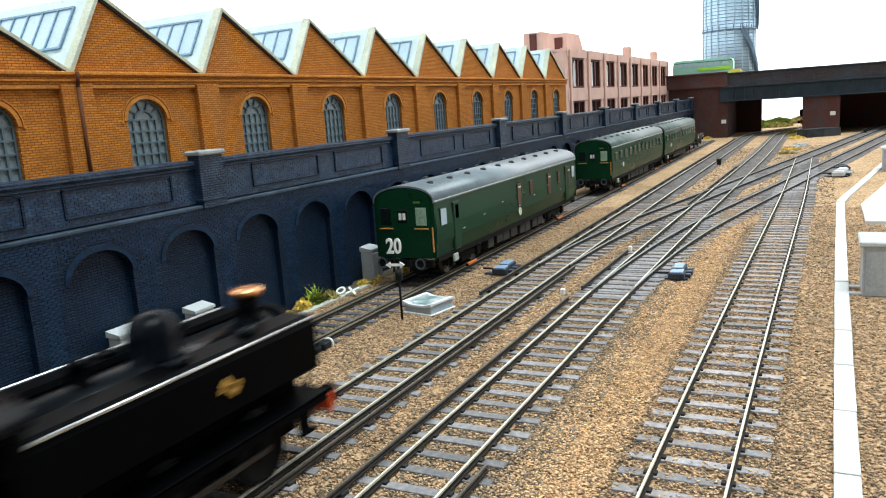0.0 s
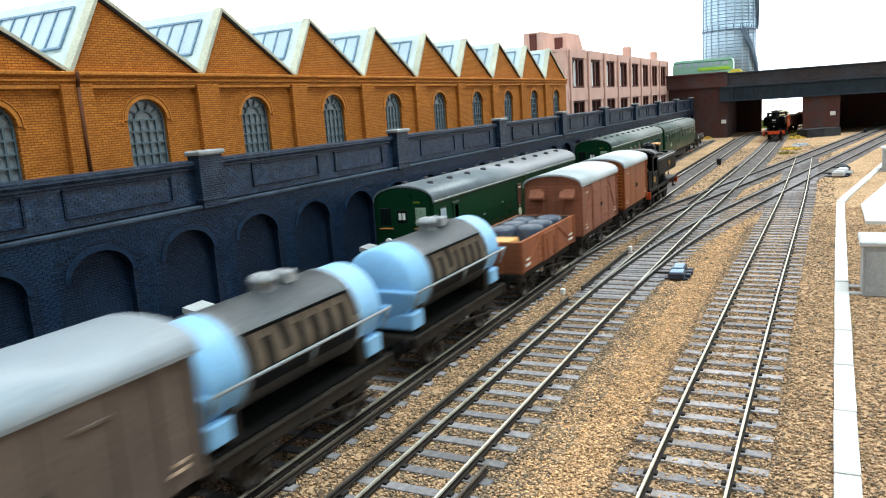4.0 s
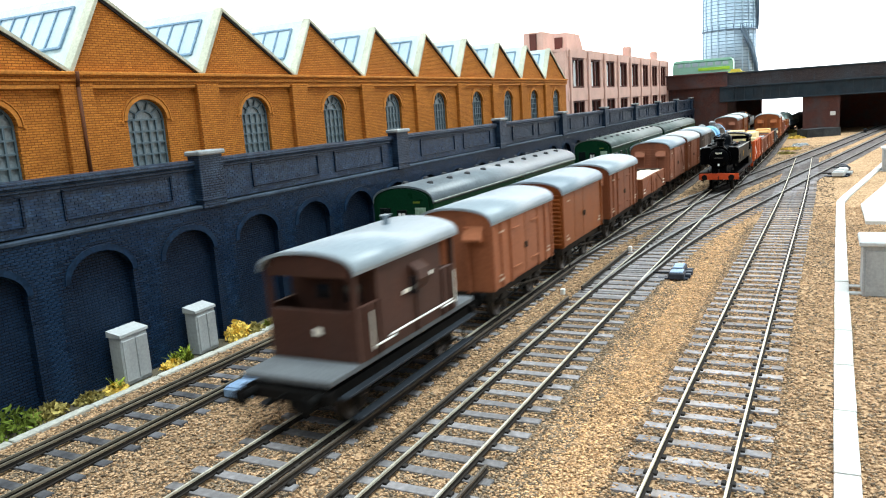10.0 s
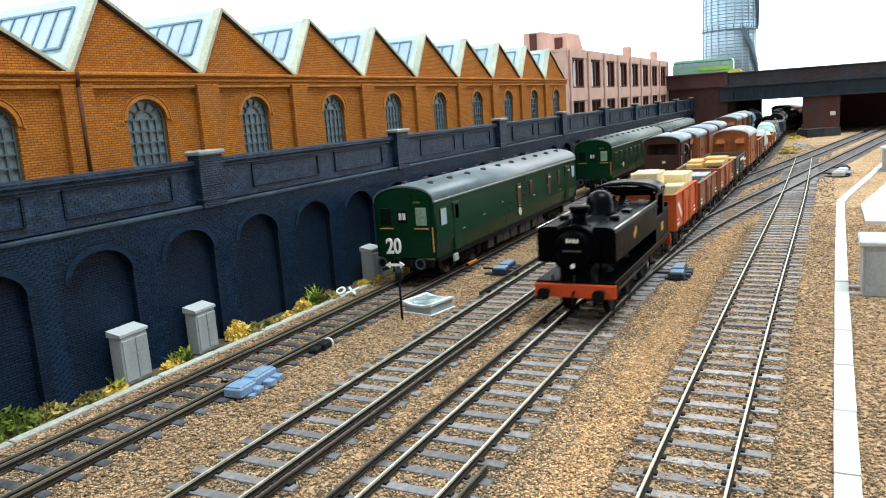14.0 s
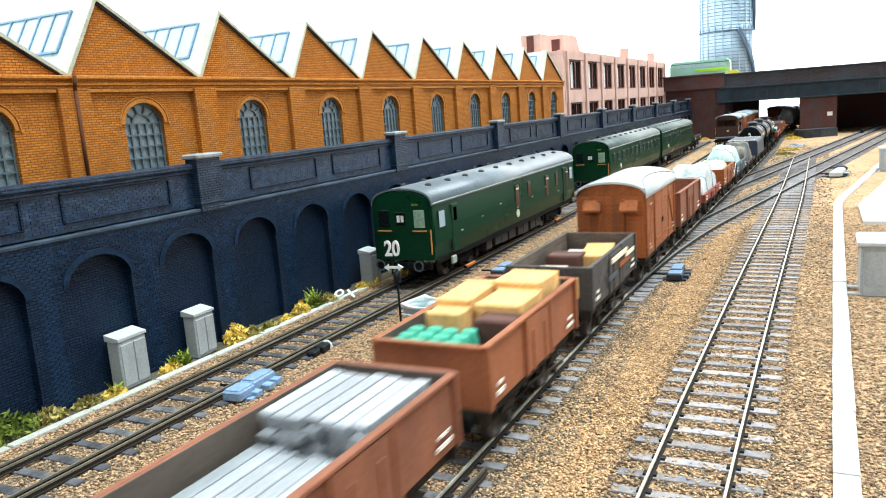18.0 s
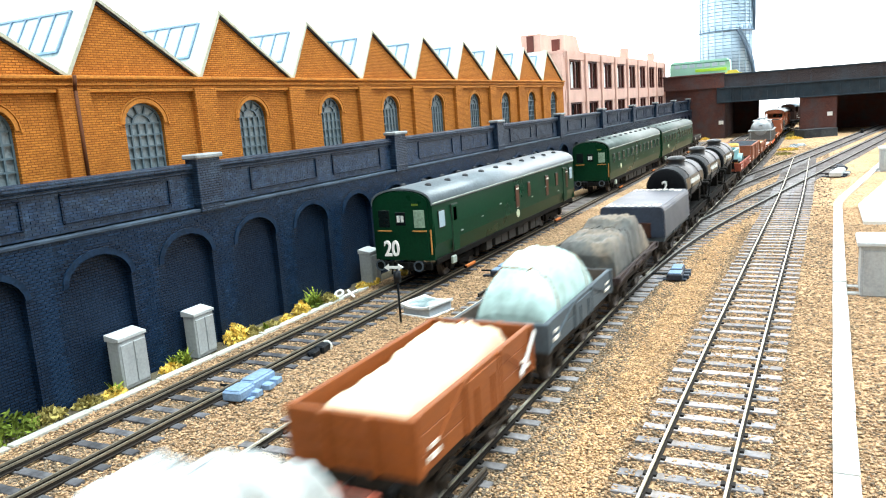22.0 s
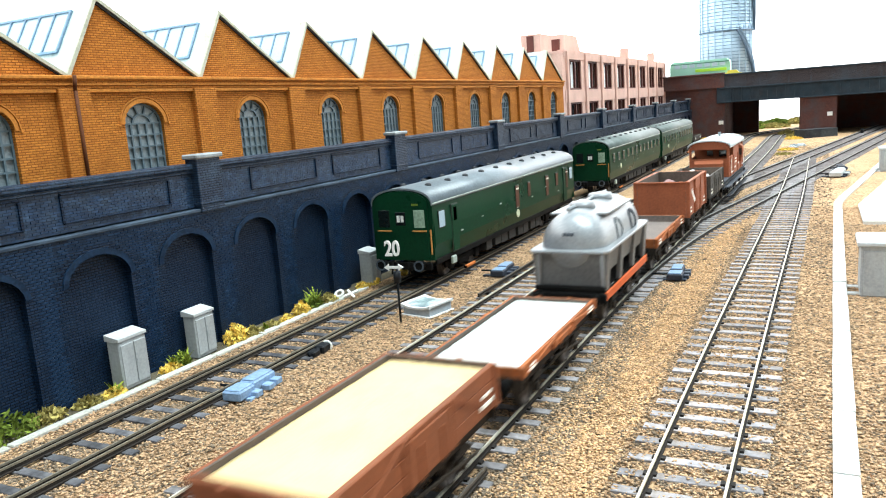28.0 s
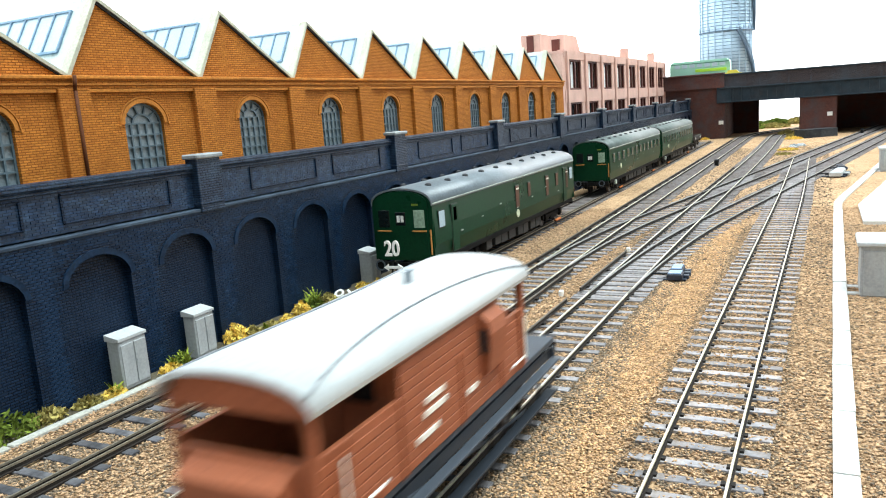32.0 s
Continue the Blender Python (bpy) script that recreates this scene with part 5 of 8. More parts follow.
def van(name, label, L, body, roof, style="plank", vents=True, braces=True, bars=True, frame_m=None, eave=43.5, top=50.0, W=32.0, strip=False):
    """A covered goods van with its own sides, ends, doors, bonnet vents and curved roof."""
    t = thing(name, label, "goods van")
    underframe(t, L, W, min(44, L * 0.55), frame_m)
    z0 = 15.0
    zm = (z0 + eave) / 2
    for s in (-1, 1):
        bm = B()
        y = s * (W / 2 - 0.6)
        box(bm, 0, y - (s * 0.25 if style == "plank" else 0), zm, L - 0.8, 0.9 if style == "plank" else 1.2, eave - z0, 0.15)
        side = part("side", bm, body, t)
        if style == "plank":
            n = 13
            h = (eave - z0) / n
            for i in range(n):
                piece("plank", side, 0, y + s * 0.25, z0 + h * (i + 0.5), L - 0.6, 0.9, h - 0.13, body, 0.15)
        for k in (-1, 1):
            bm = B()
            box(bm, k * 8.2, s * (W / 2 + (0.1 if style != "plain" else -0.2)), zm, 15.8, 0.7, eave - z0 - 2.2, 0.15)
            d = part("door", bm, body, t)
            if style == "plank":
                h = (eave - z0 - 2.2) / 11
                for i in range(11):
                    piece("plank", d, k * 8.2, s * (W / 2 + 0.4), z0 + 1.1 + h * (i + 0.5), 15.6, 0.5, h - 0.13, body, 0.12)
            for zz in (z0 + 5.5, eave - 6) if style != "plain" else ():
                piece("hinge", d, k * 11.5, s * (W / 2 + 0.75), zz, 8.0, 0.5, 0.8, body)
        piece("door_latch", t, 0, s * (W / 2 + 0.8), z0 + 13, 2.4, 0.8, 2.6, UNDER_BROWN)
        for x in (-17.3, 17.3, -L / 2 + 1.1, L / 2 - 1.1) if style != "plain" else (-L / 2 + 1.1, L / 2 - 1.1):
            piece("stanchion", t, x, s * (W / 2 + 0.3), zm, 1.6, 1.1, eave - z0, body, 0.15)
        if braces:
            for k in (-1, 1):
                ln = math.hypot(L / 2 - 19, eave - z0 - 1)
                a = math.atan2(eave - z0 - 1, (L / 2 - 19))
                piece("brace", t, k * (17.3 + (L / 2 - 18) / 2), s * (W / 2 + 0.25), zm, ln, 0.8, 1.3, body, 0.1, a * k)
        elif style != "plain":
            for k in (-1, 1):
                piece("stanchion", t, k * (17.3 + L / 2) / 2, s * (W / 2 + 0.3), zm, 1.5, 1.0, eave - z0, body, 0.15)
        if bars:
            for dx, zz, w, hh in ((-(L / 2 - 8), z0 + 4.5, 5, 0.7), (-(L / 2 - 7), z0 + 6.2, 3.5, 0.6), (L / 2 - 10, eave - 5, 4.5, 0.7), (L / 2 - 8, z0 + 3.6, 4.5, 0.9), (L / 2 - 7, z0 + 5.6, 3.0, 0.6)):
                piece("lettering_bar", t, s * dx, s * (W / 2 + 0.7), zz, w, 0.3, hh, FADED, 0, 0, "faded white lettering")
        bm = B()
        x = s * (L / 2 - 0.5)
        prism(bm, end_outline(W - 0.4, z0, eave, top), "x", x - 0.6, x + 0.6)
        en = part("end", bm, body, t)
        if style == "plain":
            for i in range(13):
                piece("corrugation", en, s * (L / 2 + 0.3), 0, z0 + 2 + i * 2.1, 0.9, W - 2, 1.1, body, 0.25)
        elif style == "plank":
            for i in range(13):
                h = (eave - z0) / 13
                piece("plank", en, s * (L / 2 + 0.2), 0, z0 + h * (i + 0.5), 0.5, W - 0.8, h - 0.13, body, 0.12)
        for yy in (-5.6, 5.6):
            piece("end_stanchion", t, s * (L / 2 + 0.6), yy, zm - 1, 1.2, 1.8, eave - z0 - 1, body, 0.2)
        if vents:
            for yy in (-8.8, 8.8):
                bm = B()
                prism(bm, [(s * L / 2, eave - 1.0), (s * (L / 2 + 3.4), eave - 6.2), (s * (L / 2 + 3.4), eave - 7.2), (s * L / 2, eave - 7.2)], "y", yy - 4.2, yy + 4.2)
                part("vent_hood", bm, body, t)
    part("roof", arc_roof(L, W, eave, top), roof, t, "curved roof")
    for s in (-1, 1) if strip else ():
        rain_strip(t, L, W, eave, top, 1.2, s, STRIP)
    return t


def open_wagon(name, label, L, top, body, inside, planks=5, steel=False, W=32.0, bars=True, frame_m=None):
    """An open wagon: planked or ribbed sides with thickness, doors and floor."""
    t = thing(name, label, "open wagon")
    underframe(t, L, W, min(42, L * 0.53), frame_m)
    z0 = 15.0
    H = top - z0
    zm = z0 + H / 2
    n = 1 if steel else planks
    h = H / n
    for s in (-1, 1):
        bm = B()
        y = s * (W / 2 - 0.7)
        box(bm, 0, y, zm, L, 1.2, H, 0.12)
        sd = part("side", bm, (body, inside), t)
        for f in sd.data.polygons:
            if f.normal.y * s < -0.7:
                f.material_index = 1
        if n > 1:
            for i in range(n):
                piece("plank", sd, 0, y + s * 0.4, z0 + h * (i + 0.5), L + 0.1, 0.8, h - 0.24, body, 0.14)
                piece("plank", sd, 0, y - s * 0.4, z0 + h * (i + 0.5), L - 2.8, 0.8, h - 0.24, inside, 0.14)
        if steel:
            for x in (-L / 2 + 0.8, -10.5, 10.5, L / 2 - 0.8):
                piece("rib", t, x, s * (W / 2 + 0.4), zm, 1.5, 1.4, H, body, 0.2)
            piece("top_rail", t, 0, s * (W / 2 + 0.1), top - 0.4, L + 0.6, 1.4, 1.0, body, 0.2)
        else:
            for x in (-L / 2 + 1, -10.5, 10.5, L / 2 - 1):
                piece("stanchion", t, x, s * (W / 2 + 0.3), zm, 1.8, 0.9, H, body, 0.15)
            for k in (-1, 1):
                ln = L / 2 - 13
                a = math.atan2(H - 1, ln)
                piece("strap", t, k * (10.5 + ln / 2 + 0.6), s * (W / 2 + 0.25), zm, math.hypot(ln, H - 1) - 1, 0.6, 0.9, body, 0.05, a * k)
        bm = B()
        box(bm, 0, s * (W / 2 + 0.15), zm - 0.5, 19, 0.8, H - 1.5, 0.15)
        d = part("door", bm, body, t)
        for x in (-5, 5):
            piece("hinge", d, x, s * (W / 2 + 0.7), z0 + H * 0.35, 1.0, 0.6, H * 0.7, body)
        bm = B()
        x = s * (L / 2 - 0.7)
        box(bm, x, 0, zm, 1.2, W - 2.7, H, 0.12)
        en = part("end", bm, (body, inside), t)
        for f in en.data.polygons:
            if f.normal.x * s < -0.7:
                f.material_index = 1
        if n > 1:
            for i in range(n):
                piece("plank", en, x + s * 0.4, 0, z0 + h * (i + 0.5), 0.8, W - 1.5, h - 0.24, body, 0.14)
        for yy in (() if steel else (-6, 6)):
            piece("end_stanchion", t, s * (L / 2 + 0.6), yy, zm, 1.2, 1.8, H, body, 0.2)
        if steel:
            piece("top_rail", t, s * (L / 2 + 0.1), 0, top - 0.4, 1.4, W - 1.4, 1.0, body, 0.2)
        if bars:
            for zz, w, hh in ((z0 + min(3.2, H * 0.35), 7, min(1.2, H * 0.2)), (z0 + min(5.6, H * 0.7), 5, min(0.9, H * 0.15))):
                piece("lettering_bar", t, s * -(L / 2 - 8), s * (W / 2 + 0.62), zz, w, 0.3, hh * 0.8, OFFWHITE, 0, 0, "faded white lettering")
                piece("lettering_bar", t, s * (L / 2 - 7), s * (W / 2 + 0.62), zz, w * 0.7, 0.3, hh, OFFWHITE, 0, 0, "faded white lettering")
    bm = B()
    box(bm, 0, 0, z0 + 0.3, L - 2, W - 2.6, 1.0)
    part("deck", bm, inside, t)
    return t


def tank_wagon(name, label, L, r, zc, body, band, cap, style, frame_m=None, end_m=None):
    """A tank wagon: barrel with domed ends, manhole, straps, saddles and ladders."""
    t = thing(name, label, "tank wagon")
    underframe(t, L, 30, min(44, L * 0.55), frame_m)
    bl = L - 6
    bm = B()
    ring = [(-bl / 2 - 2.2, r * 0.3), (-bl / 2 - 1.8, r * 0.62), (-bl / 2 - 0.8, r * 0.9), (-bl / 2, r)]
    lathe(bm, ring + [(-u, q) for u, q in ring[::-1]], axis_at=(0, zc), seg=32, along="x")
    mats = [body, end_m or body, cap, band]
    barrel = part("barrel", bm, mats, t)
    for f in barrel.data.polygons:
        c = f.center / MM
        if abs(c.x) > bl / 2 - 0.2:
            f.material_index = 1
    # lengthwise skins over the barrel: crown and side band
    def skin(a0, a1, x0, x1, m, nm, label="", out=0.25):
        b = B()
        k = 10
        rows = []
        for x in (x0, x1):
            rows.append([b.verts.new((x, (r + out) * math.cos(a0 + (a1 - a0) * i / k), zc + (r + out) * math.sin(a0 + (a1 - a0) * i / k))) for i in range(k + 1)])
        for i in range(k):
            b.faces.new((rows[0][i], rows[1][i], rows[1][i + 1], rows[0][i + 1])).smooth = True
        ret = bmesh.ops.solidify(b, geom=b.faces[:], thickness=0.2)
        return part(nm, b, m, t, label)
    if style == "milk":
        e = bl / 2 - 13
        skin(radians(38), radians(142), -e, e, cap, "crown", "weathered grey crown")
        for s in (-1, 1):
            b = B()
            lathe(b, [(s * (e + 0.4) - 0.5, r + 0.5), (s * (e + 0.4) + 0.5, r + 0.5)], axis_at=(0, zc), seg=32, along="x")
            part("barrel_strap", b, TANK_GREY, t, "thin grey strap")
        for s in (0, 1):
            a = radians(180) if s else 0
            sg = -1 if s else 1
            skin(a - sg * radians(66), a - sg * radians(26), -e, e, TANK_GREY, "lower_band", "grey lower band")
            skin(a - sg * radians(26), a + sg * radians(38), -e, e, TANK_NAVY, "name_band", "faded navy band with worn white lettering")
            rl = random.Random(5 + s)
            x = -e + 3
            while x < e - 5:
                w = rl.uniform(5.4, 7.0)
                for an0, an1 in ((-4, 34), (-4, 5)) if rl.random() < 0.5 else ((-4, 34), (26, 34)):
                    wide = w if an1 - an0 < 20 else w * 0.55
                    skin(a + sg * radians(an0), a + sg * radians(an1), x, x + wide, band, "letter_bar", "worn cream lettering", 0.5)
                x += w + 0.5
            b = B()
            yy = sg * (r + 2.2)
            cyl(b, (-bl / 2 - 2, yy, zc - 1), (bl / 2 + 2, yy, zc - 1), 0.5, seg=8)
            for x in (-bl / 2 - 1, 0, bl / 2 + 1):
                cyl(b, (x, yy, zc - 1), (x, yy * 0.86, zc - 7), 0.45, seg=6)
            part("side_rail", b, TANK_GREY, t)
        for s in (-1, 1):
            b = B()
            for x in (0,):
                box(b, s * (bl / 2 - 3), 0, zc - r + 1.5, 8, 25, 6, 0.6)
                box(b, s * (bl / 2 + 2.4), 0, zc - 1.5, 1.2, 2 * r + 4, 1.6, 0.3)
            part("end_cradle", b, TANK_BLUE, t)
    else:
        for s in (0, 1):
            a = radians(180) if s else 0
            sg = -1 if s else 1
            skin(a - sg * radians(8), a + sg * radians(24), -bl / 2 + 3, bl / 2 - 3, band, "name_band", "dusty pale lettering band")
            b = B()
            rl = random.Random(9 + s)
            an = a + sg * radians(9)
            y, z = (r + 0.42) * math.cos(an), zc + (r + 0.42) * math.sin(an)
            for k in range(13):
                box(b, -19 + 2.6 * k + rl.uniform(-0.2, 0.2), y, z, rl.uniform(1.0, 2.0), 0.3, 3.0)
            part("lettering", b, mat("faded_white_letter", (0.74, 0.74, 0.72), 0.6, var=0.2), t, "faded lettering")
        for x in (-bl / 4, bl / 4):
            b = B()
            lathe(b, [(x - 0.8, r + 0.45), (x + 0.8, r + 0.45)], axis_at=(0, zc), seg=32, along="x")
            part("strap", b, TANK_BLACK, t)
        for s in (-1, 1):
            b = B()
            box(b, s * (bl / 2 + 1.6), 0, zc - r * 0.42, 4.4, 31, 2.2, 0.5)
            box(b, s * (bl / 2 + 1.0), 0, zc - r * 0.8, 2.6, 25, 6.0, 0.5)
            part("end_stop", b, UNDER, t)
            for k in (-1, 1):
                b = B()
                p0, p1 = Vector((s * (bl / 2 + 1), k * 13.2, 15)), Vector((s * bl / 4, k * (r + 0.6), zc + 1))
                cyl(b, p0, p1, 0.4, seg=6)
                part("stay_rod", b, UNDER, t)
    bm = B()
    lathe(bm, [(zc + r - 2.5, 6.6), (zc + r - 0.6, 5.6), (zc + r + 2.2, 5.4), (zc + r + 2.4, 6.2), (zc + r + 3.4, 6.2), (zc + r + 4.6, 4.6), (zc + r + 5.0, 1.2)], seg=24)
    lathe(bm, [(zc + r - 0.6, 1.6), (zc + r + 4.4, 1.4)], axis_at=(11, 0), seg=10)
    if style == "milk":
        for v in bm.verts:
            v.co.x, v.co.y = v.co.x * 0.6, v.co.y * 0.6
        piece("ladder_box", t, 9, 0, zc + r + 1.8, 4.5, 6, 3.6, TANK_GREY, 0.4)
    part("manhole", bm, TANK_GREY if style == "milk" else TANK_BLACK, t)
    for x in (-bl / 2 + 8, bl / 2 - 8):
        piece("saddle", t, x, 0, (15 + zc - r) / 2 + 3.0, 5, 22, zc - r - 15 + 8, frame_m or UNDER, 0.4)
    return t


def silver_tank(label):
    """The pressure-discharge cement wagon: barrel in a flanged cradle, on splayed legs over a red frame."""
    t = thing("cement_tank_wagon", label, "tank wagon")
    L = 80.0
    underframe(t, L, 31, 44, UNDER)
    zc, r = 33.0, 13.6
    bm = B()
    lathe(bm, [(-37.5, 2), (-37.2, 5.0), (-36.0, 8.4), (-33.8, 11.2), (-30.6, 13.0), (-27, r), (27, r), (30.6, 13.0), (33.8, 11.2), (36.0, 8.4), (37.2, 5.0), (37.5, 2)], axis_at=(0, zc), seg=36, along="x")
    part("barrel", bm, SILVER, t)
    bm = B()
    prism(bm, [(-40, -14.6), (-37, -16.4), (37, -16.4), (40, -14.6), (40, 14.6), (37, 16.4), (-37, 16.4), (-40, 14.6)], "z", zc - 2.2, zc - 0.9)
    bmesh.ops.bevel(bm, geom=list(bm.edges), offset=0.3, segments=1, affect="EDGES")
    part("flange", bm, SILVER, t, "silver flange plate round the barrel")
    for s in (-1, 1):
        piece("solebar_flange", t, 0, s * 14.6, 13.6, L - 3, 0.9, 3.2, REDOX, 0.15, 0, "rust-red painted solebar")
        for x in (-23, 0, 23):
            bm = B()
            lathe(bm, [(16.5, 2.6), (19.0, 4.0), (24.5, 9.6)], axis_at=(x, s * 1.2), seg=16)
            if s > 0:
                part("discharge_cone", bm, SILVER, t, "grimy silver discharge cone")
            else:
                bm.free()
        for x0, x1 in ((-37, -32), (-14, -10), (10, 14), (32, 37)):
            bm = B()
            prism(bm, [(s * 13.0, 15.6), (s * 14.4, 15.6), (s * 15.6, zc - 2.2), (s * 13.2, zc - 2.2)], "x", x0, x1)
            part("leg", bm, SILVER_DARK, t, "darker grey splayed leg")
        bm = B()
        prism(bm, [(s * 12.6, 22.0), (s * 13.4, 22.0), (s * 15.0, zc - 2.2), (s * 13.6, zc - 2.2)], "x", -33, 33)
        part("skirt", bm, SILVER_DARK, t, "darker silver side skirt")
        bm = B()
        prism(bm, [(-13.6, 15.6), (13.6, 15.6), (15.2, zc - 2.2), (-15.2, zc - 2.2)], "x", s * 35.4 - 0.5, s * 35.4 + 0.5)
        en = part("end_plate", bm, SILVER_DARK, t, "darker grey end plate under the flange")
        for y in (-13.2, 13.2):
            piece("end_rib", en, s * 36.4, y, 23, 1.4, 1.8, 14, SILVER, 0.2)
        piece("end_beam", t, s * 37.6, 0, 16.4, 3.0, 29, 2.0, UNDER, 0.3)
        bm = B()
        box(bm, 0, s * 9.8, zc + 11.2, 44, 4.6, 0.9, 0.2)
        part("walkway", bm, SILVER, t)
        for x, m in ((17.5, TANK_NAVY), (-7.5, TANK_GREY)):
            bm = B()
            for k in range(24):
                a0 = 2 * math.pi * k / 24
                zz = 2.5 + 4.4 * math.sin(a0)
                box(bm, x + 4.4 * math.cos(a0), s * (math.sqrt(r * r - zz * zz) + 0.1), zc + zz, 1.5, 0.7, 1.6)
            part("emblem", bm, m, t, "plain ring emblem")
    for x in (-16, 13):
        bm = B()
        lathe(bm, [(zc + r - 1.5, 5.4), (zc + r + 1.4, 5.4), (zc + r + 2.0, 4.4), (zc + r + 2.2, 1.0)], axis_at=(x, 0), seg=20)
        part("manhole", bm, SILVER, t)
    bm = B()
    cyl(bm, (-30, 2, zc + r + 0.6), (30, 2, zc + r + 0.6), 0.8, seg=8)
    part("air_pipe", bm, TANK_GREY, t)
    for y in (-1.6, 0, 1.6):
        piece("lettering_bar", t, -37.3, y, zc + 5.2, 0.9, 1.1, 1.3, TANK_NAVY, 0)
    return t


FOOTBOARD = mat("footboard_black", (0.016, 0.020, 0.026), 0.6, var=0.3, spec=0.15)


def brake_van(label, body, roof, L, BL, ver_a, ver_b, plank=False, steps_m=None, locker=True):
    """A brake van: cabin between two open verandahs, ducket, end lockers, platforms, footboards and roof; near end at -x."""
    t = thing("brake_van", label, "brake van")
    steps_m = steps_m or UNDER
    underframe(t, L, 32, L * 0.62, steps_m if locker else UNDER)
    z0, eave, top, W = 18.4, 43.8 if locker else 46.0, 49.6 if locker else 52.0, 32.0
    xa, xb = -BL / 2 + ver_a, BL / 2 - ver_b
    cab, mid = xb - xa, (xa + xb) / 2
    sill = z0 + 16.5
    piece("platform", t, 0, 0, z0 - 0.9, L - 1, W - 0.6, 1.8, steps_m, 0.25, 0, "platform deck")
    for s in (-1, 1):
        y = s * (W / 2 - 0.7)
        bm = B()
        box(bm, mid, y, (z0 + eave) / 2, cab, 1.2, eave - z0, 0.15)
        sd = part("cabin_side", bm, body, t)
        bm = B()
        box(bm, (-BL / 2 + xa) / 2, y, (z0 + sill) / 2, ver_a - 0.2, 1.2, sill - z0, 0.15)
        va = part("verandah_side", bm, body, t)
        bm = B()
        box(bm, (BL / 2 + xb) / 2, y, (z0 + sill) / 2, ver_b - 0.2, 1.2, sill - z0, 0.15)
        vb = part("verandah_side", bm, body, t)
        if plank:
            h = (eave - z0) / 12
            for i in range(12):
                zz = z0 + h * (i + 0.5)
                piece("plank", sd, mid, y + s * 0.4, zz, cab, 0.8, h - 0.24, body, 0.14)
                if zz < sill - 1:
                    piece("plank", va, (-BL / 2 + xa) / 2, y + s * 0.4, zz, ver_a - 1, 0.8, h - 0.24, body, 0.14)
                    piece("plank", vb, (BL / 2 + xb) / 2, y + s * 0.4, zz, ver_b - 1, 0.8, h - 0.24, body, 0.14)
        for x in (-BL / 2 + 4.5, -BL / 2 + 9, xa, mid + 2, xb, BL / 2 - 5):
            piece("side_strap", t, x, s * (W / 2 + 0.3), (z0 + sill) / 2, 1.0, 0.7, sill - z0, body, 0.15)
        piece("grab_rail", t, -BL / 2 + 14, s * (W / 2 + 1.0), z0 + 3.4, 11, 0.5, 0.6, WHITE, 0.1, 0, "white grab rail")
        piece("grab_rail", t, BL / 2 - 9, s * (W / 2 + 1.0), z0 + 3.4, 9, 0.5, 0.6, WHITE, 0.1, 0, "white grab rail")
        piece("grab_rail", t, -BL / 2 + 6.6, s * (W / 2 + 1.0), z0 + 8.5, 0.6, 0.5, 12, OFFWHITE, 0.1, 0, "pale upright grab rail")
        piece("grab_rail", t, BL / 2 - 3.0, s * (W / 2 + 1.0), z0 + 8.5, 0.6, 0.5, 12, OFFWHITE, 0.1, 0, "pale upright grab rail")
        for x, z, w in ((mid - cab * 0.22, z0 + 9.5, 10), (mid - cab * 0.22, z0 + 12.2, 8), (mid - cab * 0.30, z0 + 5.2, 9), (mid + cab * 0.14, z0 + 6.5, 5)) if locker else ((mid - cab * 0.1, z0 + 15.0, 4.2), (mid + cab * 0.28, z0 + 17.2, 4.2)):
            piece("lettering_bar", t, x, s * (W / 2 + 0.3), z, w, 0.4, 1.2, OFFWHITE, 0, 0, "white lettering")
        # lookout ducket with a dark window in its end
        bm = B()
        dx = xb - 7.0 if locker else mid + 3
        lo = 6.5 if locker else 13.0
        hw = 5.5 if locker else 4.0
        prism(bm, [(s * (W / 2 - 0.4), z0 + lo), (s * (W / 2 + 2.2), z0 + lo + 2), (s * (W / 2 + 3.4), z0 + 18), (s * (W / 2 + 2.8), z0 + 21), (s * (W / 2 - 0.4), z0 + 23.5)], "x", dx - hw, dx + hw)
        dk = part("ducket", bm, body, t, "side lookout ducket")
        piece("pane", dk, dx - hw - 0.1, s * (W / 2 + 1.3), z0 + 16.2, 0.3, 2.6, 6, DARK_GLASS, 0)
        for k in (-1, 1):
            piece("corner_post", t, k * (BL / 2 - 0.9), s * (W / 2 - 0.9), (z0 + eave) / 2, 1.8, 1.8, eave - z0, body, 0.2)
        piece("upper_footboard", t, 0, s * 16.9, 12.4, L - 8, 2.8, 0.9, steps_m if locker else FOOTBOARD, 0.2)
        piece("lower_footboard", t, 0, s * 17.2, 4.4, L - 18, 3.2, 0.9, FOOTBOARD, 0.2)
        for x in (-L * 0.38, -L * 0.14, L * 0.14, L * 0.38):
            piece("step_iron", t, x, s * 16.0, 8.4, 1.0, 0.7, 7.6, UNDER)
        # ends: cabin bulkhead and door, low end wall, locker with a cut-away foot
        e = xa if s < 0 else xb
        bm = B()
        box(bm, e - s * 0.6, 0, (z0 + top) / 2 - 1, 1.2, W - 2.8, top - z0 - 3)
        be = part("cabin_end", bm, body, t)
        piece("cabin_door", be, e + s * 0.2, 3, z0 + 11, 1.0, 8, 21, body, 0.2)
        piece("pane", be, e + s * 0.3, -7.5, z0 + 18, 0.8, 6, 5.5, DARK_GLASS, 0.1)
        piece("pane", be, e + s * 0.8, 3, z0 + 18.5, 0.4, 5, 4.5, DARK_GLASS, 0.05)
        bm = B()
        box(bm, s * (BL / 2 - 0.6), 0, (z0 + sill - 1) / 2, 1.2, W - 3.4, sill - 1 - z0, 0.15)
        part("verandah_end", bm, body, t)
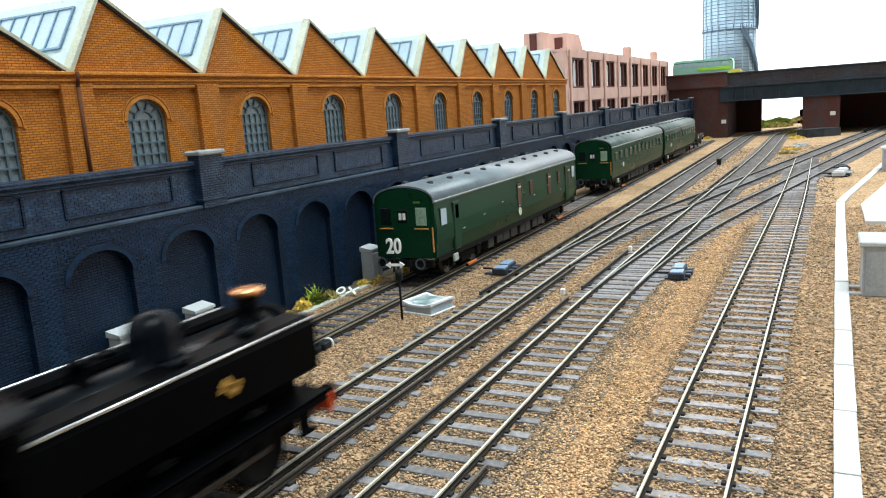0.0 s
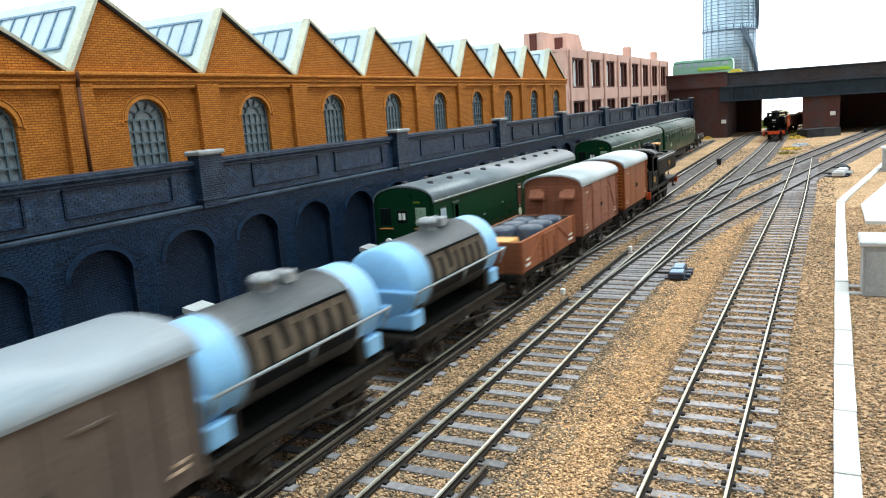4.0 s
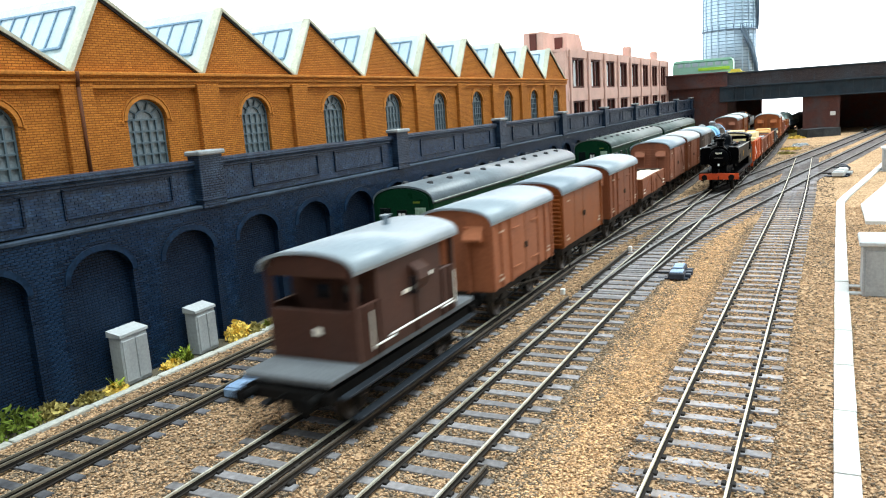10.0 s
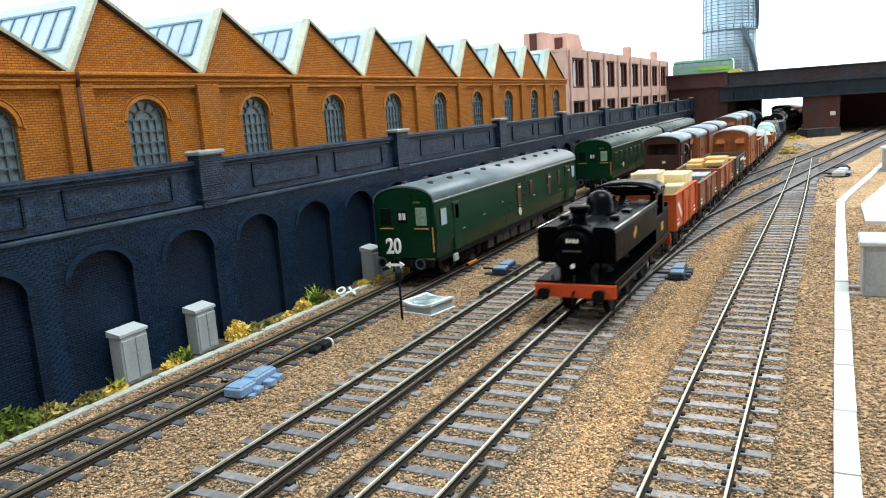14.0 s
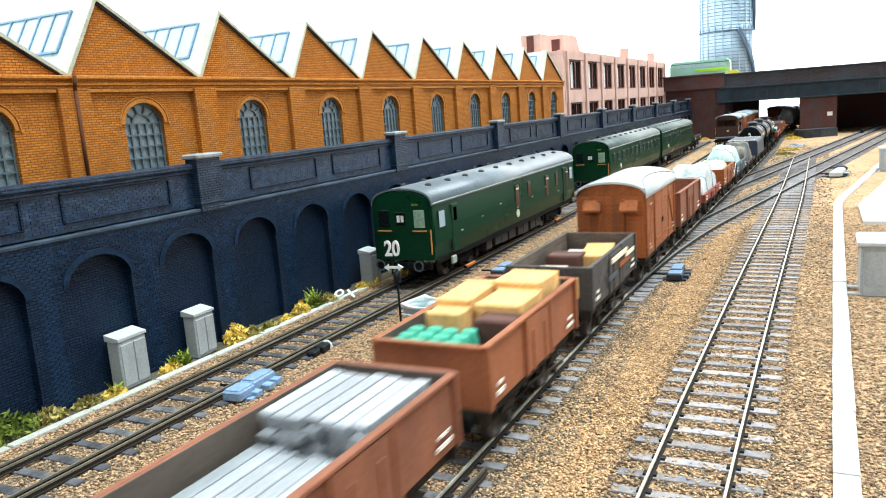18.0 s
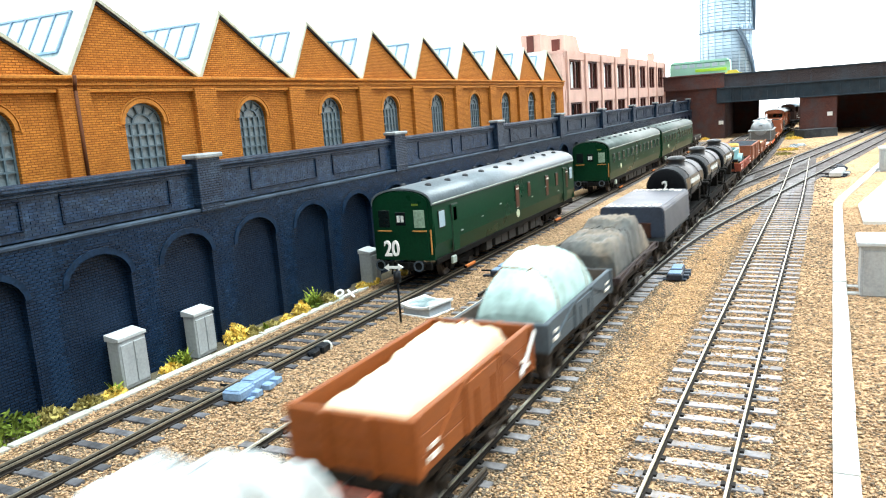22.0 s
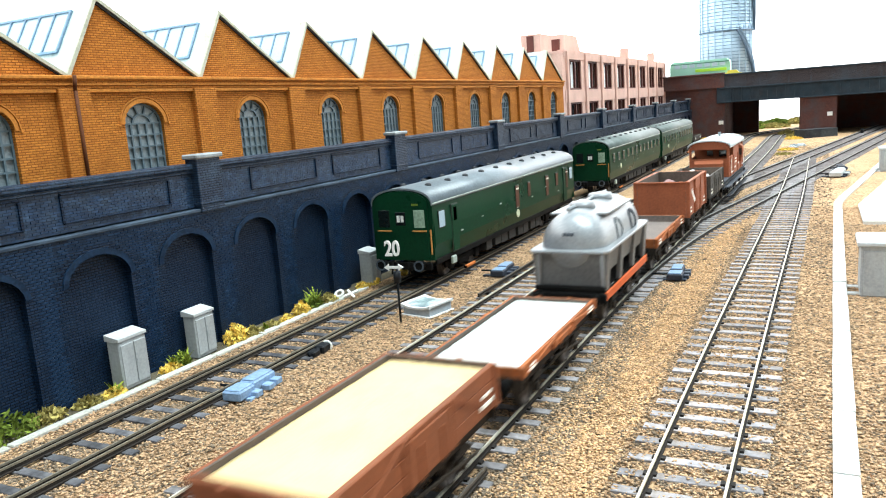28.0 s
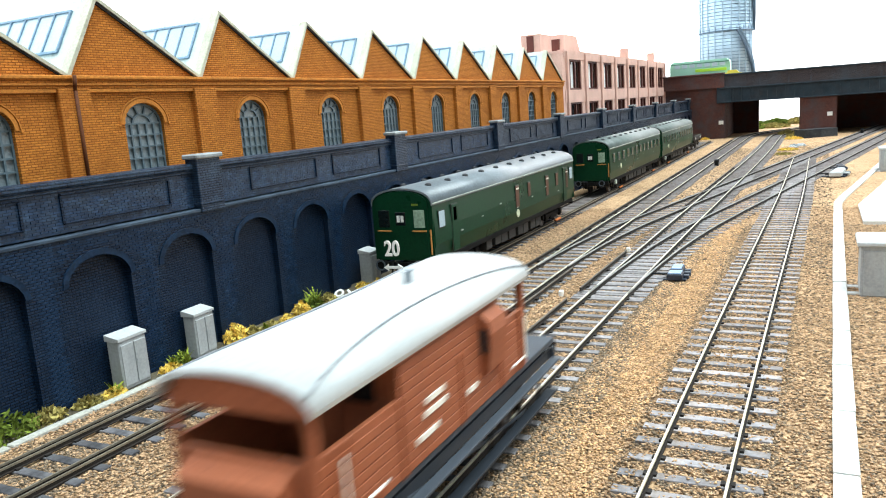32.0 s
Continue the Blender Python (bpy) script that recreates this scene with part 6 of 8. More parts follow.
        if not locker:
            piece("marker_plate", t, s * (BL / 2 + 0.1), -2, z0 + 9, 0.4, 3.0, 2.2, OFFWHITE, 0)
        bm = B()
        prism(bm, [(-11.5, z0), (-7, z0), (0, z0 + 5), (7, z0), (11.5, z0), (11.5, sill - 2), (-11.5, sill - 2)], "x", s * (BL / 2 + 0.02), s * (BL / 2 + 4.6))
        for v in bm.verts:
            if v.co.z > sill - 3 and abs(v.co.x) > BL / 2 + 4:
                v.co.z -= 2.6
        if locker:
            part("end_locker", bm, body, t, "sloped locker on the end wall")
        else:
            bm.free()
        bm = B()
        prism(bm, end_outline(W - 2, eave - 2.0, eave, top), "x", s * (BL / 2 - 0.6) - 0.5, s * (BL / 2 - 0.6) + 0.5)
        part("roof_end", bm, body, t)
        if locker:
            rain_strip(t, BL, W, eave, top, 1.4, s, STRIP)
        else:
            piece("long_handrail", t, 5, s * (W / 2 + 1.0), z0 + 4.4, BL * 0.66, 0.5, 0.6, WHITE, 0.1, 0, "long white handrail")
    part("roof", arc_roof(BL, W, eave, top, 1.4), roof, t, "curved pale roof")
    bm = B()
    lathe(bm, [(top - 1.5, 1.1), (top + 2.8, 1.1), (top + 2.9, 1.6), (top + 3.4, 1.6)], axis_at=(14, 0), seg=12)
    part("stove_pipe", bm, ROOF_GREY, t)
    return t


def pannier(label, cap, cap_label, top_m):
    """A six-coupled pannier tank engine, chimney towards +x."""
    t = thing("tank_engine", label, "steam locomotive")
    L = 108.0
    bm = B()
    for s in (-1, 1):
        box(bm, -6, s * 6.6, 11, L + 4, 1.0, 9, 0.3)
    part("frames", bm, LOCO_BLACK, t)
    bm = B()
    box(bm, -6, 0, 17.2, L + 12, 33, 1.0, 0.2)
    for s in (-1, 1):
        box(bm, -6, s * 16.2, 16.2, L + 12, 0.6, 2.0)
    part("running_plate", bm, LOCO_BLACK, t)
    for x, r in ((-30, 9.2), (2, 9.2), (32, 9.2)):
        for s in (-1, 1):
            add_mesh("driving_wheel", LOCO_WHEEL_ME, t, x, s * 9.1, 9.2, 0 if s < 0 else 180)
    for s in (-1, 1):
        bm = B()
        box(bm, 1, s * 10.9, 8.2, 66, 1.0, 1.6, 0.2)
        part("coupling_rod", bm, WHEEL, t)
        xe = L / 2 if s > 0 else -L / 2 - 12
        bm = B()
        box(bm, xe, 0, 13.8, 1.6, 34, 5.6, 0.3)
        bb = part("buffer_beam", bm, BUFFER_RED, t, "bright red buffer beam")
        for y in (-11.3, 11.3):
            add_mesh("buffer", BUFFER_ME, t, xe + s * 0.6, y, 13.6, 0 if s > 0 else 180)
        add_mesh("coupling", HOOK_ME, t, xe + s * 0.6, 0, 13.4, 0 if s > 0 else 180)
        for x in (-56, -24, 44):
            bm = B()
            box(bm, x, s * 15.6, 9.5, 5, 2.4, 0.7)
            box(bm, x, s * 14.6, 12.5, 5, 0.7, 9)
            part("footstep", bm, LOCO_BLACK, t)
        # pannier tank
        bm = B()
        x0, x1 = -31.0, 50.5
        prism(bm, [(s * 8.5, 24.6), (s * 15.4, 24.6), (s * 16.4, 25.6), (s * 16.4, 37.0), (s * 15.6, 38.6), (s * 14.0, 39.3), (s * 8.0, 39.6), (s * 7.2, 38.4)], "x", x0, x1)
        tk = part("pannier_tank", bm, LOCO_BLACK, t)
        bm = B()
        cyl(bm, (x0, s * 16.2, 38.8), (x1, s * 16.2, 38.8), 0.45, seg=8)
        part("tank_handrail", bm, mat("polished_rail", (0.5, 0.5, 0.5), 0.3, metal=0.9), tk)
        bm = B()
        lathe(bm, [(39.0, 2.2), (40.8, 2.2), (41.2, 1.4)], axis_at=(30, s * 11), seg=14)
        box(bm, 8, s * 11, 40.0, 5, 4, 1.2, 0.3)
        part("tank_filler", bm, top_m, tk)
        bm = B()
        box(bm, 17, s * 16.6, 31.6, 5.4, 0.3, 2.2, 0, 0, Matrix.Rotation(radians(45), 4, "Y"))
        box(bm, 17, s * 16.6, 31.6, 6.0, 0.3, 1.2)
        part("crest", bm, BRASS, tk, "small gold crest")
    bm = B()
    cyl(bm, (-33, 0, 30.5), (50, 0, 30.5), 9.4, seg=28)
    part("boiler", bm, top_m, t)
    piece("firebox", t, -13, 0, 22, 36, 15.5, 9, LOCO_BLACK, 0.4)
    piece("ashpan", t, 22, 0, 19.5, 30, 13, 4.5, LOCO_BLACK, 0.4)
    bm = B()
    cyl(bm, (50.5, 0, 30.5), (53.0, 0, 30.5), 10.0, seg=28)
    lathe(bm, [(53.0, 8.2), (54.2, 7.8), (55.2, 4.5), (55.4, 0.6)], axis_at=(0, 30.5), seg=24, along="x")
    box(bm, 46, 0, 20.5, 14, 13, 8, 0.6)
    part("smokebox", bm, LOCO_BLACK, t)
    piece("number_plate", t, 55.0, 0, 34.6, 0.6, 7.2, 2.4, LOCO_BLACK, 0.1, 0, "black plate with pale bars")
    for y in (-2.1, -0.7, 0.7, 2.1):
        piece("figure_bar", t, 55.4, y, 34.6, 0.3, 0.9, 1.5, OFFWHITE, 0, 0, "pale figure bar")
    bm = B()
    cyl(bm, (55.6, -3.8, 30.5), (56.4, 3.8, 30.5), 0.35, seg=6)
    part("door_handle", bm, WHEEL, t)
    bm = B()
    cyl(bm, (55.3, 0, 24.4), (56.1, 0, 24.4), 0.95, seg=12)
    part("lamp_disc", bm, WHITE, t, "small white disc")
    for y in (-9, 0, 9):
        piece("lamp_iron", t, 54.2, y, 18.9, 0.9, 0.9, 3.0, IRON)
    bm = B()
    lathe(bm, [(38.6, 4.8), (39.6, 3.6), (41.5, 3.1), (44.6, 3.3)], axis_at=(44, 0), seg=20)
    ch = part("chimney", bm, LOCO_BLACK, t)
    bm = B()
    lathe(bm, [(44.4, 3.4), (45.2, 3.8), (46.3, 4.5), (47.2, 4.0), (47.3, 2.6)], axis_at=(44, 0), seg=20)
    part("chimney_cap", bm, cap, ch, cap_label)
    bm = B()
    lathe(bm, [(38.4, 7.0), (39.6, 6.2), (44.2, 6.1), (46.6, 5.5), (48.4, 4.2), (49.4, 2.2), (49.7, 0.3)], axis_at=(12, 0), seg=24)
    part("dome", bm, top_m, t)
    bm = B()
    lathe(bm, [(38.6, 3.6), (40, 2.6), (43.5, 2.2), (44.2, 2.8), (44.8, 1.2)], axis_at=(-8, 0), seg=16)
    part("safety_valve", bm, LOCO_BLACK, t)
    # cab and bunker
    built = set(t.children)
    for s in (-1, 1):
        bm = B()
        y = s * 15.6
        box(bm, -30, y, 24.0, 22, 1.0, 12.5, 0.2)
        box(bm, -20.6, y, 36, 3.2, 1.0, 13, 0.2)
        box(bm, -38.8, y, 36, 4.4, 1.0, 13, 0.2)
        box(bm, -30, y, 41.6, 22, 1.0, 2.2, 0.2)
        part("cab_side", bm, LOCO_BLACK, t)
        bm = B()
        box(bm, -34, s * 16.2, 24, 5.5, 0.4, 4.2)
        part("number_plate", bm, BRASS, t, "small brass number plate")
        bm = B()
        box(bm, -47.5, s * 15.2, 24.5, 13.5, 1.0, 14, 0.2)
        part("bunker_side", bm, LOCO_BLACK, t)
    bm = B()
    for y in (-15, 0, 15):
        box(bm, -19.6, y * 0.98, 36, 1.0, 2.2 if y else 3.0, 13)
    box(bm, -19.6, 0, 24, 1.0, 31, 14)
    box(bm, -19.6, 0, 43.0, 1.0, 30, 3.0)
    part("cab_front", bm, LOCO_BLACK, t)
    bm = B()
    box(bm, -40.6, 0, 25, 1.0, 31, 15)
    box(bm, -40.6, 0, 42, 1.0, 30, 3)
    for y in (-14.4, 14.4):
        box(bm, -40.6, y, 37, 1.0, 2.2, 10)
    part("cab_back", bm, LOCO_BLACK, t)
    bm = B()
    box(bm, -53.6, 0, 25, 1.0, 31, 15, 0.2)
    box(bm, -54.6, 0, 32.8, 2.4, 31, 1.4, 0.3)
    part("bunker_back", bm, LOCO_BLACK, t)
    bm = B()
    for i in range(60):
        rnd = random.Random(i)
        s = rnd.uniform(1.2, 2.6)
        box(bm, rnd.uniform(-52, -42), rnd.uniform(-13, 13), 30.5 + rnd.uniform(0, 1.6), s, s, s, 0, 0, Euler((rnd.random() * 3, rnd.random() * 3, 0)).to_matrix().to_4x4())
    tagged(part("coal", bm, IRON, t, "heaped black coal"), "heaped black coal", kind="stuff")
    bm = arc_roof(23, 32, 42.6, 47.6, 0.8, 0.8)
    bmesh.ops.translate(bm, verts=bm.verts, vec=(-30, 0, 0))
    part("cab_roof", bm, top_m, t, "grey-black curved cab roof")
    for o in t.children:
        if o not in built:
            o.matrix_basis = pose(-12 * MM, 0, 0)
    return t


# ---- loads ----
def crate_mesh(bm, x, y, z, sx, sy, sz, rz=0):
    r = Matrix.Rotation(radians(rz), 4, "Z")
    box(bm, x, y, z + sz / 2, sx, sy, sz, 0.4, 0, r)
    for k in (-1, 1):
        o = r @ Vector((k * (sx / 2 - 1), 0, 0))
        box(bm, x + o.x, y + o.y, z + sz / 2, 1.2, sy + 0.5, sz + 0.4, 0.1, 0, r)
    if sy > 10 and sz > 12:
        dg = math.atan2(sz - 2, sy - 2)
        box(bm, x, y, z + sz / 2, sx + 0.5, math.hypot(sy - 2, sz - 2), 1.2, 0.1, 0, r @ Matrix.Rotation(dg, 4, "X"))
        dg = math.atan2(sz - 2, sx - 2)
        box(bm, x, y, z + sz / 2, math.hypot(sx - 2, sz - 2), sy + 0.5, 1.2, 0.1, 0, r @ Matrix.Rotation(-dg, 4, "Y"))


def sheet_mesh(L, W, z0, top, seed, profile, power=6.0, taper=0.06, fold=0.05):
    """A roped tarpaulin over a load: a lengthwise outline, rounded across, with folds down to the floor."""
    bm = B()
    nx, ny = 44, 26
    us = [p[0] for p in profile]
    hs = [p[1] for p in profile]
    rows = []
    for i in range(nx + 1):
        row = []
        u = i / nx * 2 - 1
        base = float(np.interp(u, us, hs))
        for j in range(ny + 1):
            v = j / ny * 2 - 1
            across = max(0.0, 1 - abs(v) ** power) ** 0.5
            e = base * across
            n = fold * (noise.noise((u * 3 + seed, v * 3, seed)) + 0.7 * noise.noise((u * 9 + seed, v * 9, 3)) + 0.35 * abs(noise.noise((u * 19, v * 19 + seed, 8))))
            z = z0 + (top - z0) * e * (1 + n * 2.2)
            sq = 1.0 - taper * e
            row.append(bm.verts.new((u * L / 2 * sq + 0.6 * noise.noise((v * 5, u * 5, seed)), v * W / 2 * sq + 0.6 * noise.noise((u * 5, seed, v * 5)), max(z0, z))))
        rows.append(row)
    for i in range(nx):
        for j in range(ny):
            bm.faces.new((rows[i][j], rows[i + 1][j], rows[i + 1][j + 1], rows[i][j + 1])).smooth = True
    edge = [rows[i][0] for i in range(nx + 1)] + [rows[nx][j] for j in range(1, ny + 1)] + [rows[i][ny] for i in range(nx - 1, -1, -1)] + [rows[0][j] for j in range(ny - 1, 0, -1)]
    low = [bm.verts.new((v.co.x, v.co.y, z0 - 0.6)) for v in edge]
    for k in range(len(edge)):
        bm.faces.new((edge[k], low[k], low[(k + 1) % len(edge)], edge[(k + 1) % len(edge)]))
    bm.faces.new(low)
    return bm


ROPE = mat("brown_rope", (0.30, 0.20, 0.12), 0.9, var=0.3)


def rope_over(sheet, row, material=None):
    """A rope laid across a sheeted load, following one line of its surface."""
    b = B()
    pts = [sheet.data.vertices[row * 27 + j].co / MM for j in range(27)]
    pts = [p + Vector((0, 0, 0.15)) for p in pts]
    for p, q in zip(pts, pts[1:]):
        if (q - p).length > 0.05:
            cyl(b, p, q, 0.33, seg=5)
    return part("rope", b, material or ROPE, sheet)


def heap_mesh(L, W, z0, top, seed):
    bm = B()
    nx, ny = 30, 16
    rows = []
    for i in range(nx + 1):
        row = []
        u = i / nx * 2 - 1
        for j in range(ny + 1):
            v = j / ny * 2 - 1
            e = (1 - abs(u) ** 5) * (1 - abs(v) ** 3)
            z = z0 + (top - z0) * (e * (0.8 + 0.5 * noise.noise((u * 2 + seed, v * 1.5, 0)))) + 0.35 * noise.noise((u * 14, v * 9, seed))
            row.append(bm.verts.new((u * L / 2, v * W / 2, z)))
        rows.append(row)
    for i in range(nx):
        for j in range(ny):
            bm.faces.new((rows[i][j], rows[i + 1][j], rows[i + 1][j + 1], rows[i][j + 1])).smooth = True
    edge = [rows[i][0] for i in range(nx + 1)] + [rows[nx][j] for j in range(1, ny + 1)] + [rows[i][ny] for i in range(nx - 1, -1, -1)] + [rows[0][j] for j in range(ny - 1, 0, -1)]
    low = [bm.verts.new((v.co.x, v.co.y, 15.9)) for v in edge]
    for k in range(len(edge)):
        bm.faces.new((edge[k], low[k], low[(k + 1) % len(edge)], edge[(k + 1) % len(edge)]))
    bm.faces.new(low)
    return bm


# ---- green electric units on the siding ----
# glare on the right-hand cab window, painted as pale green glass
CAB_GLARE_GLASS = mat("cab_glare_glass", (0.26, 0.37, 0.28), 0.2, var=0.35, scale=120)
CAB_DARK = mat("cab_dark_glass", (0.006, 0.010, 0.010), 0.15, var=0.2, bump=0.0, spec=0.3)

bm = B()
lathe(bm, [(-0.8, 1.9), (1.1, 1.8), (1.7, 1.0)], seg=10)
VENT_ME = mesh_of("roof_vent", bm, mat("vent_dark", (0.035, 0.037, 0.042), 0.6))
bm = B()
cyl(bm, (0, 0, 0), (5, 0, 0), 1.6, seg=14)
cyl(bm, (5, 0, 0), (6, 0, 0), 3.0, seg=20)
COACH_BUFFER_ME = mesh_of("buffer", bm, UNDER)


def coach(label, L, cab_near=True, cab_far=False, windows="few", roof_m=None):
    """A green coach: bowed sides, curved roof, bogies, doors and windows; near end at -x."""
    t = thing("electric_coach", label, "railway coach", group="green electric coaches")
    W, z0, eave, top = 36.5, 14.0, 44.0, 52.0
    bm = B()
    prof = [(-16.6, z0), (-18.2, z0 + 8), (-18.25, z0 + 16), (-17.4, eave), (17.4, eave), (18.25, z0 + 16), (18.2, z0 + 8), (16.6, z0)]
    prism(bm, prof, "x", -L / 2 + 1.5, L / 2 - 1.5)
    part("body_shell", bm, GREEN, t)
    bm = arc_roof(L - 1, 34.8, eave - 0.4, top, 0.6, 1.0, 18)
    part("roof", bm, roof_m or GREEN_ROOF, t, "weathered grey roof")
    for s in (-1, 1):
        piece("gutter", t, 0, s * 17.9, eave - 0.4, L - 2, 0.8, 0.7, COACH_LINE)
        for i in range(10):
            add_mesh("roof_vent", VENT_ME, t, -L / 2 + 18 + i * (L - 36) / 9, s * 7.5, top - 1.1)
    for s in (-1, 1):
        # cab end panel, slightly bowed
        bm = B()
        seg = 8
        out = end_outline(35.6, z0, eave, top - 0.4, 14)
        prism(bm, out, "x", s * (L / 2 - 2), s * (L / 2 - 0.6))
        prism(bm, [(u * 0.86, z0 + (v - z0) * 0.985) for u, v in out], "x", s * (L / 2 - 0.7), s * (L / 2 + 0.4))
        e = part("end_panel", bm, GREEN, t)
        if (s < 0 and cab_near) or (s > 0 and cab_far):
            xx = s * (L / 2 + 0.22)
            for y, w, h, m, lb in ((-10.5, 6.4, 9.4, CAB_GLARE_GLASS, "cab window"), (10.5, 6.8, 9.0, CAB_DARK, "cab window"), (0.6, 6.0, 7.0, CAB_DARK, "headcode window")):
                bm = B()
                box(bm, xx, y, 36.0, 0.6, w, h, 0.15)
                part("window", bm, m, e)
            for y in (-0.6, 1.7):
                piece("headcode_bar", e, s * (L / 2 + 0.7), y, 36.0, 0.5, 1.5, 3.4, WHITE, 0, 0, "white headcode bar")
            rail_m = mat("orange_rail", (0.5, 0.22, 0.06), 0.5)
            for y in (-10.5, 10.5):
                piece("handrail", e, s * (L / 2 + 0.8), y, 29.6, 0.6, 8.2, 0.7, rail_m, 0.1, 0, "orange handrail")
            piece("handrail", e, s * (L / 2 + 0.9), -17.0, 24, 0.7, 0.7, 13, rail_m, 0.1, 0, "orange upright handrail")
            bm = B()
            box(bm, xx, -8.5, 43.4, 0.6, 4.0, 1.0)
            part("marker_light", bm, mat("marker_green", (0.16, 0.22, 0.03), 0.4), e)
            for y in (-11.3, 11.3):
                bf = add_mesh("buffer", COACH_BUFFER_ME, t, s * L / 2, y, 12.2, 0 if s > 0 else 180)
                bm = B()
                for k in range(20):
                    a0 = 2 * math.pi * k / 20
                    box(bm, 6.1, 2.5 * math.cos(a0), 2.5 * math.sin(a0), 0.3, 0.85, 0.7, 0, 0, Matrix.Rotation(a0, 4, "X"))
                part("buffer_rim", bm, mat("worn_buffer_steel", (0.10, 0.125, 0.155), 0.4, metal=0.3, var=0.25), bf, "worn steel buffer rim")
            piece("buffer_beam", t, s * (L / 2 - 0.3), 0, 11, 2, 32, 4, UNDER, 0.3)
            for y in (-6, -3, 4, 7):
                bm = B()
                cyl(bm, (s * (L / 2 + 1), y, 13), (s * (L / 2 + 1.4), y + 0.5, 6.5), 0.5, seg=6)
                part("jumper_hose", bm, UNDER, t)
    # side detail
    for s in (-1, 1):
        y = s * 18.2

        def pane(x, z, w, h, m, nm="window", lb=""):
            b = B()
            box(b, x, y, z, w + 1.2, 0.5, h + 1.2, 0.2)
            f = part("window_frame" if nm == "window" else "door_frame", b, mat("frame_dark", (0.02, 0.03, 0.022), 0.5), t)
            b = B()
            box(b, x, y + s * 0.25, z, w, 0.4, h, 0.15)
            part(nm, b, m, f, lb)
        if windows == "few":
            pane(-L / 2 + 10, 34.5, 6.5, 8.5, SKY_GLASS)
            pane(-L / 2 + 26, 27.5, 7.5, 25, GREEN, "door", "narrow green cab door")
            pane(-L / 2 + 26, 35, 4.2, 7.5, DARK_GLASS)
            brown = mat("window_brown", (0.085, 0.032, 0.018), 0.35)
            for x, tall in ((-4, True), (19, False), (57, True), (80, False), (104, True)):
                pane(x, 31.5 if tall else 33.5, 6.0 if tall else 5.0, 14 if tall else 9, brown)
                if tall:
                    piece("window_head", t, x, y + s * 0.5, 36.6, 4.6, 0.4, 1.0, TANK_BAND, 0, 0, "pale strip across the window")
            pane(L / 2 - 26, 27.5, 7.5, 25, GREEN, "door", "narrow green cab door")
            pane(L / 2 - 10, 34.5, 6.5, 8.5, SKY_GLASS)
            b = B()
            cyl(b, (-4, y - s * 0.2, 20.5), (-4, y + s * 0.4, 20.5), 2.6, seg=18)
            part("emblem", b, mat("emblem_pale", (0.6, 0.62, 0.45), 0.5), t, "pale round emblem")
        else:
            n = 12
            for i in range(n):
                pane(-L / 2 + 16 + i * (L - 32) / (n - 1), 34, 8.5, 8.0, mat("window_dim", (0.022, 0.045, 0.037), 0.2))
            b = B()
            cyl(b, (-L / 2 + 44, y - s * 0.2, 24), (-L / 2 + 44, y + s * 0.4, 24), 2.4, seg=18)
            part("emblem", b, mat("emblem_pale", (0.6, 0.62, 0.45), 0.5), t, "pale round emblem")
        for i in range(7):
            piece("door_handle", t, -L / 2 + 34 + i * 29.0, y + s * 0.3, 24.5 + (i % 3) * 3.2, 2.6, 0.4, 0.5, COACH_LINE, 0, 0, "small pale handle")
        piece("jumper_box", t, -L / 2 + 23, s * 17.6, 10.2, 5.0, 1.6, 4.2, COACH_LINE, 0.4, 0, "pale grey jumper box")
        b = B()
        box(b, 0, s * 16.4, z0 - 1.4, L - 8, 1.4, 3.0, 0.2)
        part("solebar", b, UNDER, t)
        rnd = random.Random(3)
        for x in range(-48, 52, 13):
            piece("equipment_box", t, x + rnd.uniform(-2, 2), s * 13.5, 8.2, round(rnd.uniform(6, 12)), 5, round(rnd.uniform(5, 8)), UNDER_GREY, 0.4)
    for s in (-1, 1):
        bx = s * (L / 2 - 44)
        bg = B()
        for k in (-1, 1):
            box(bg, bx, k * 12.6, 7.2, 46, 1.6, 3.4, 0.4)
            for w in (-17, 17):
                box(bg, bx + w, k * 13.4, 6.8, 5, 2.2, 5.4, 0.6)
            box(bg, bx, k * 13.2, 5.4, 14, 1.8, 3.0, 0.6)
            box(bg, bx, k * 17.0, 2.6, 12, 2.2, 1.6, 0.3)
        box(bg, bx, 0, 7.6, 10, 26, 2.6, 0.3)
        bo = part("bogie", bg, UNDER, t)
        for w in (-17, 17):
            for k in (-1, 1):
                add_mesh("wheel", COACH_WHEEL_ME, bo, bx + w, k * 9.1, 6.8, 0 if k < 0 else 180)
        bg = B()
        box(bg, bx, -17.4, 2.8, 12, 1.6, 1.6, 0.3)
        part("collector_shoe", bg, mat("shoe_orange", (0.45, 0.13, 0.03), 0.6), bo, "orange collector shoe")
    return t


flat = open_wagon("low_wagon", "dark low wagon standing at the end of the siding", 70, 22.0, DARKGREY, INSIDE_DARK, 2, False)
flat.matrix_basis = pose(1300 * MM, 195.5 * MM, ZR * MM)
mlv = coach("dark green electric luggage van with grey roof, parked in the siding", 251.5, True, True, "few")
mlv.matrix_basis = pose(466.7 * MM, 195.5 * MM, ZR * MM)
c2 = coach("dark green electric coach parked behind the luggage van", 254, True, False, "many", mat("coach_roof_green_grey", (0.095, 0.12, 0.112), 0.45, var=0.25, dirt=(0.15, 0.17, 0.165), amount=0.5, spec=0.3))
c2.matrix_basis = pose(837 * MM, 195.5 * MM, ZR * MM)
c3 = coach("dark green electric coach coupled at the rear of the unit", 254, False, True, "many", mat("coach_roof_green_grey", (0.1, 0.1, 0.1)))
c3.matrix_basis = pose(1104 * MM, 195.5 * MM, ZR * MM)


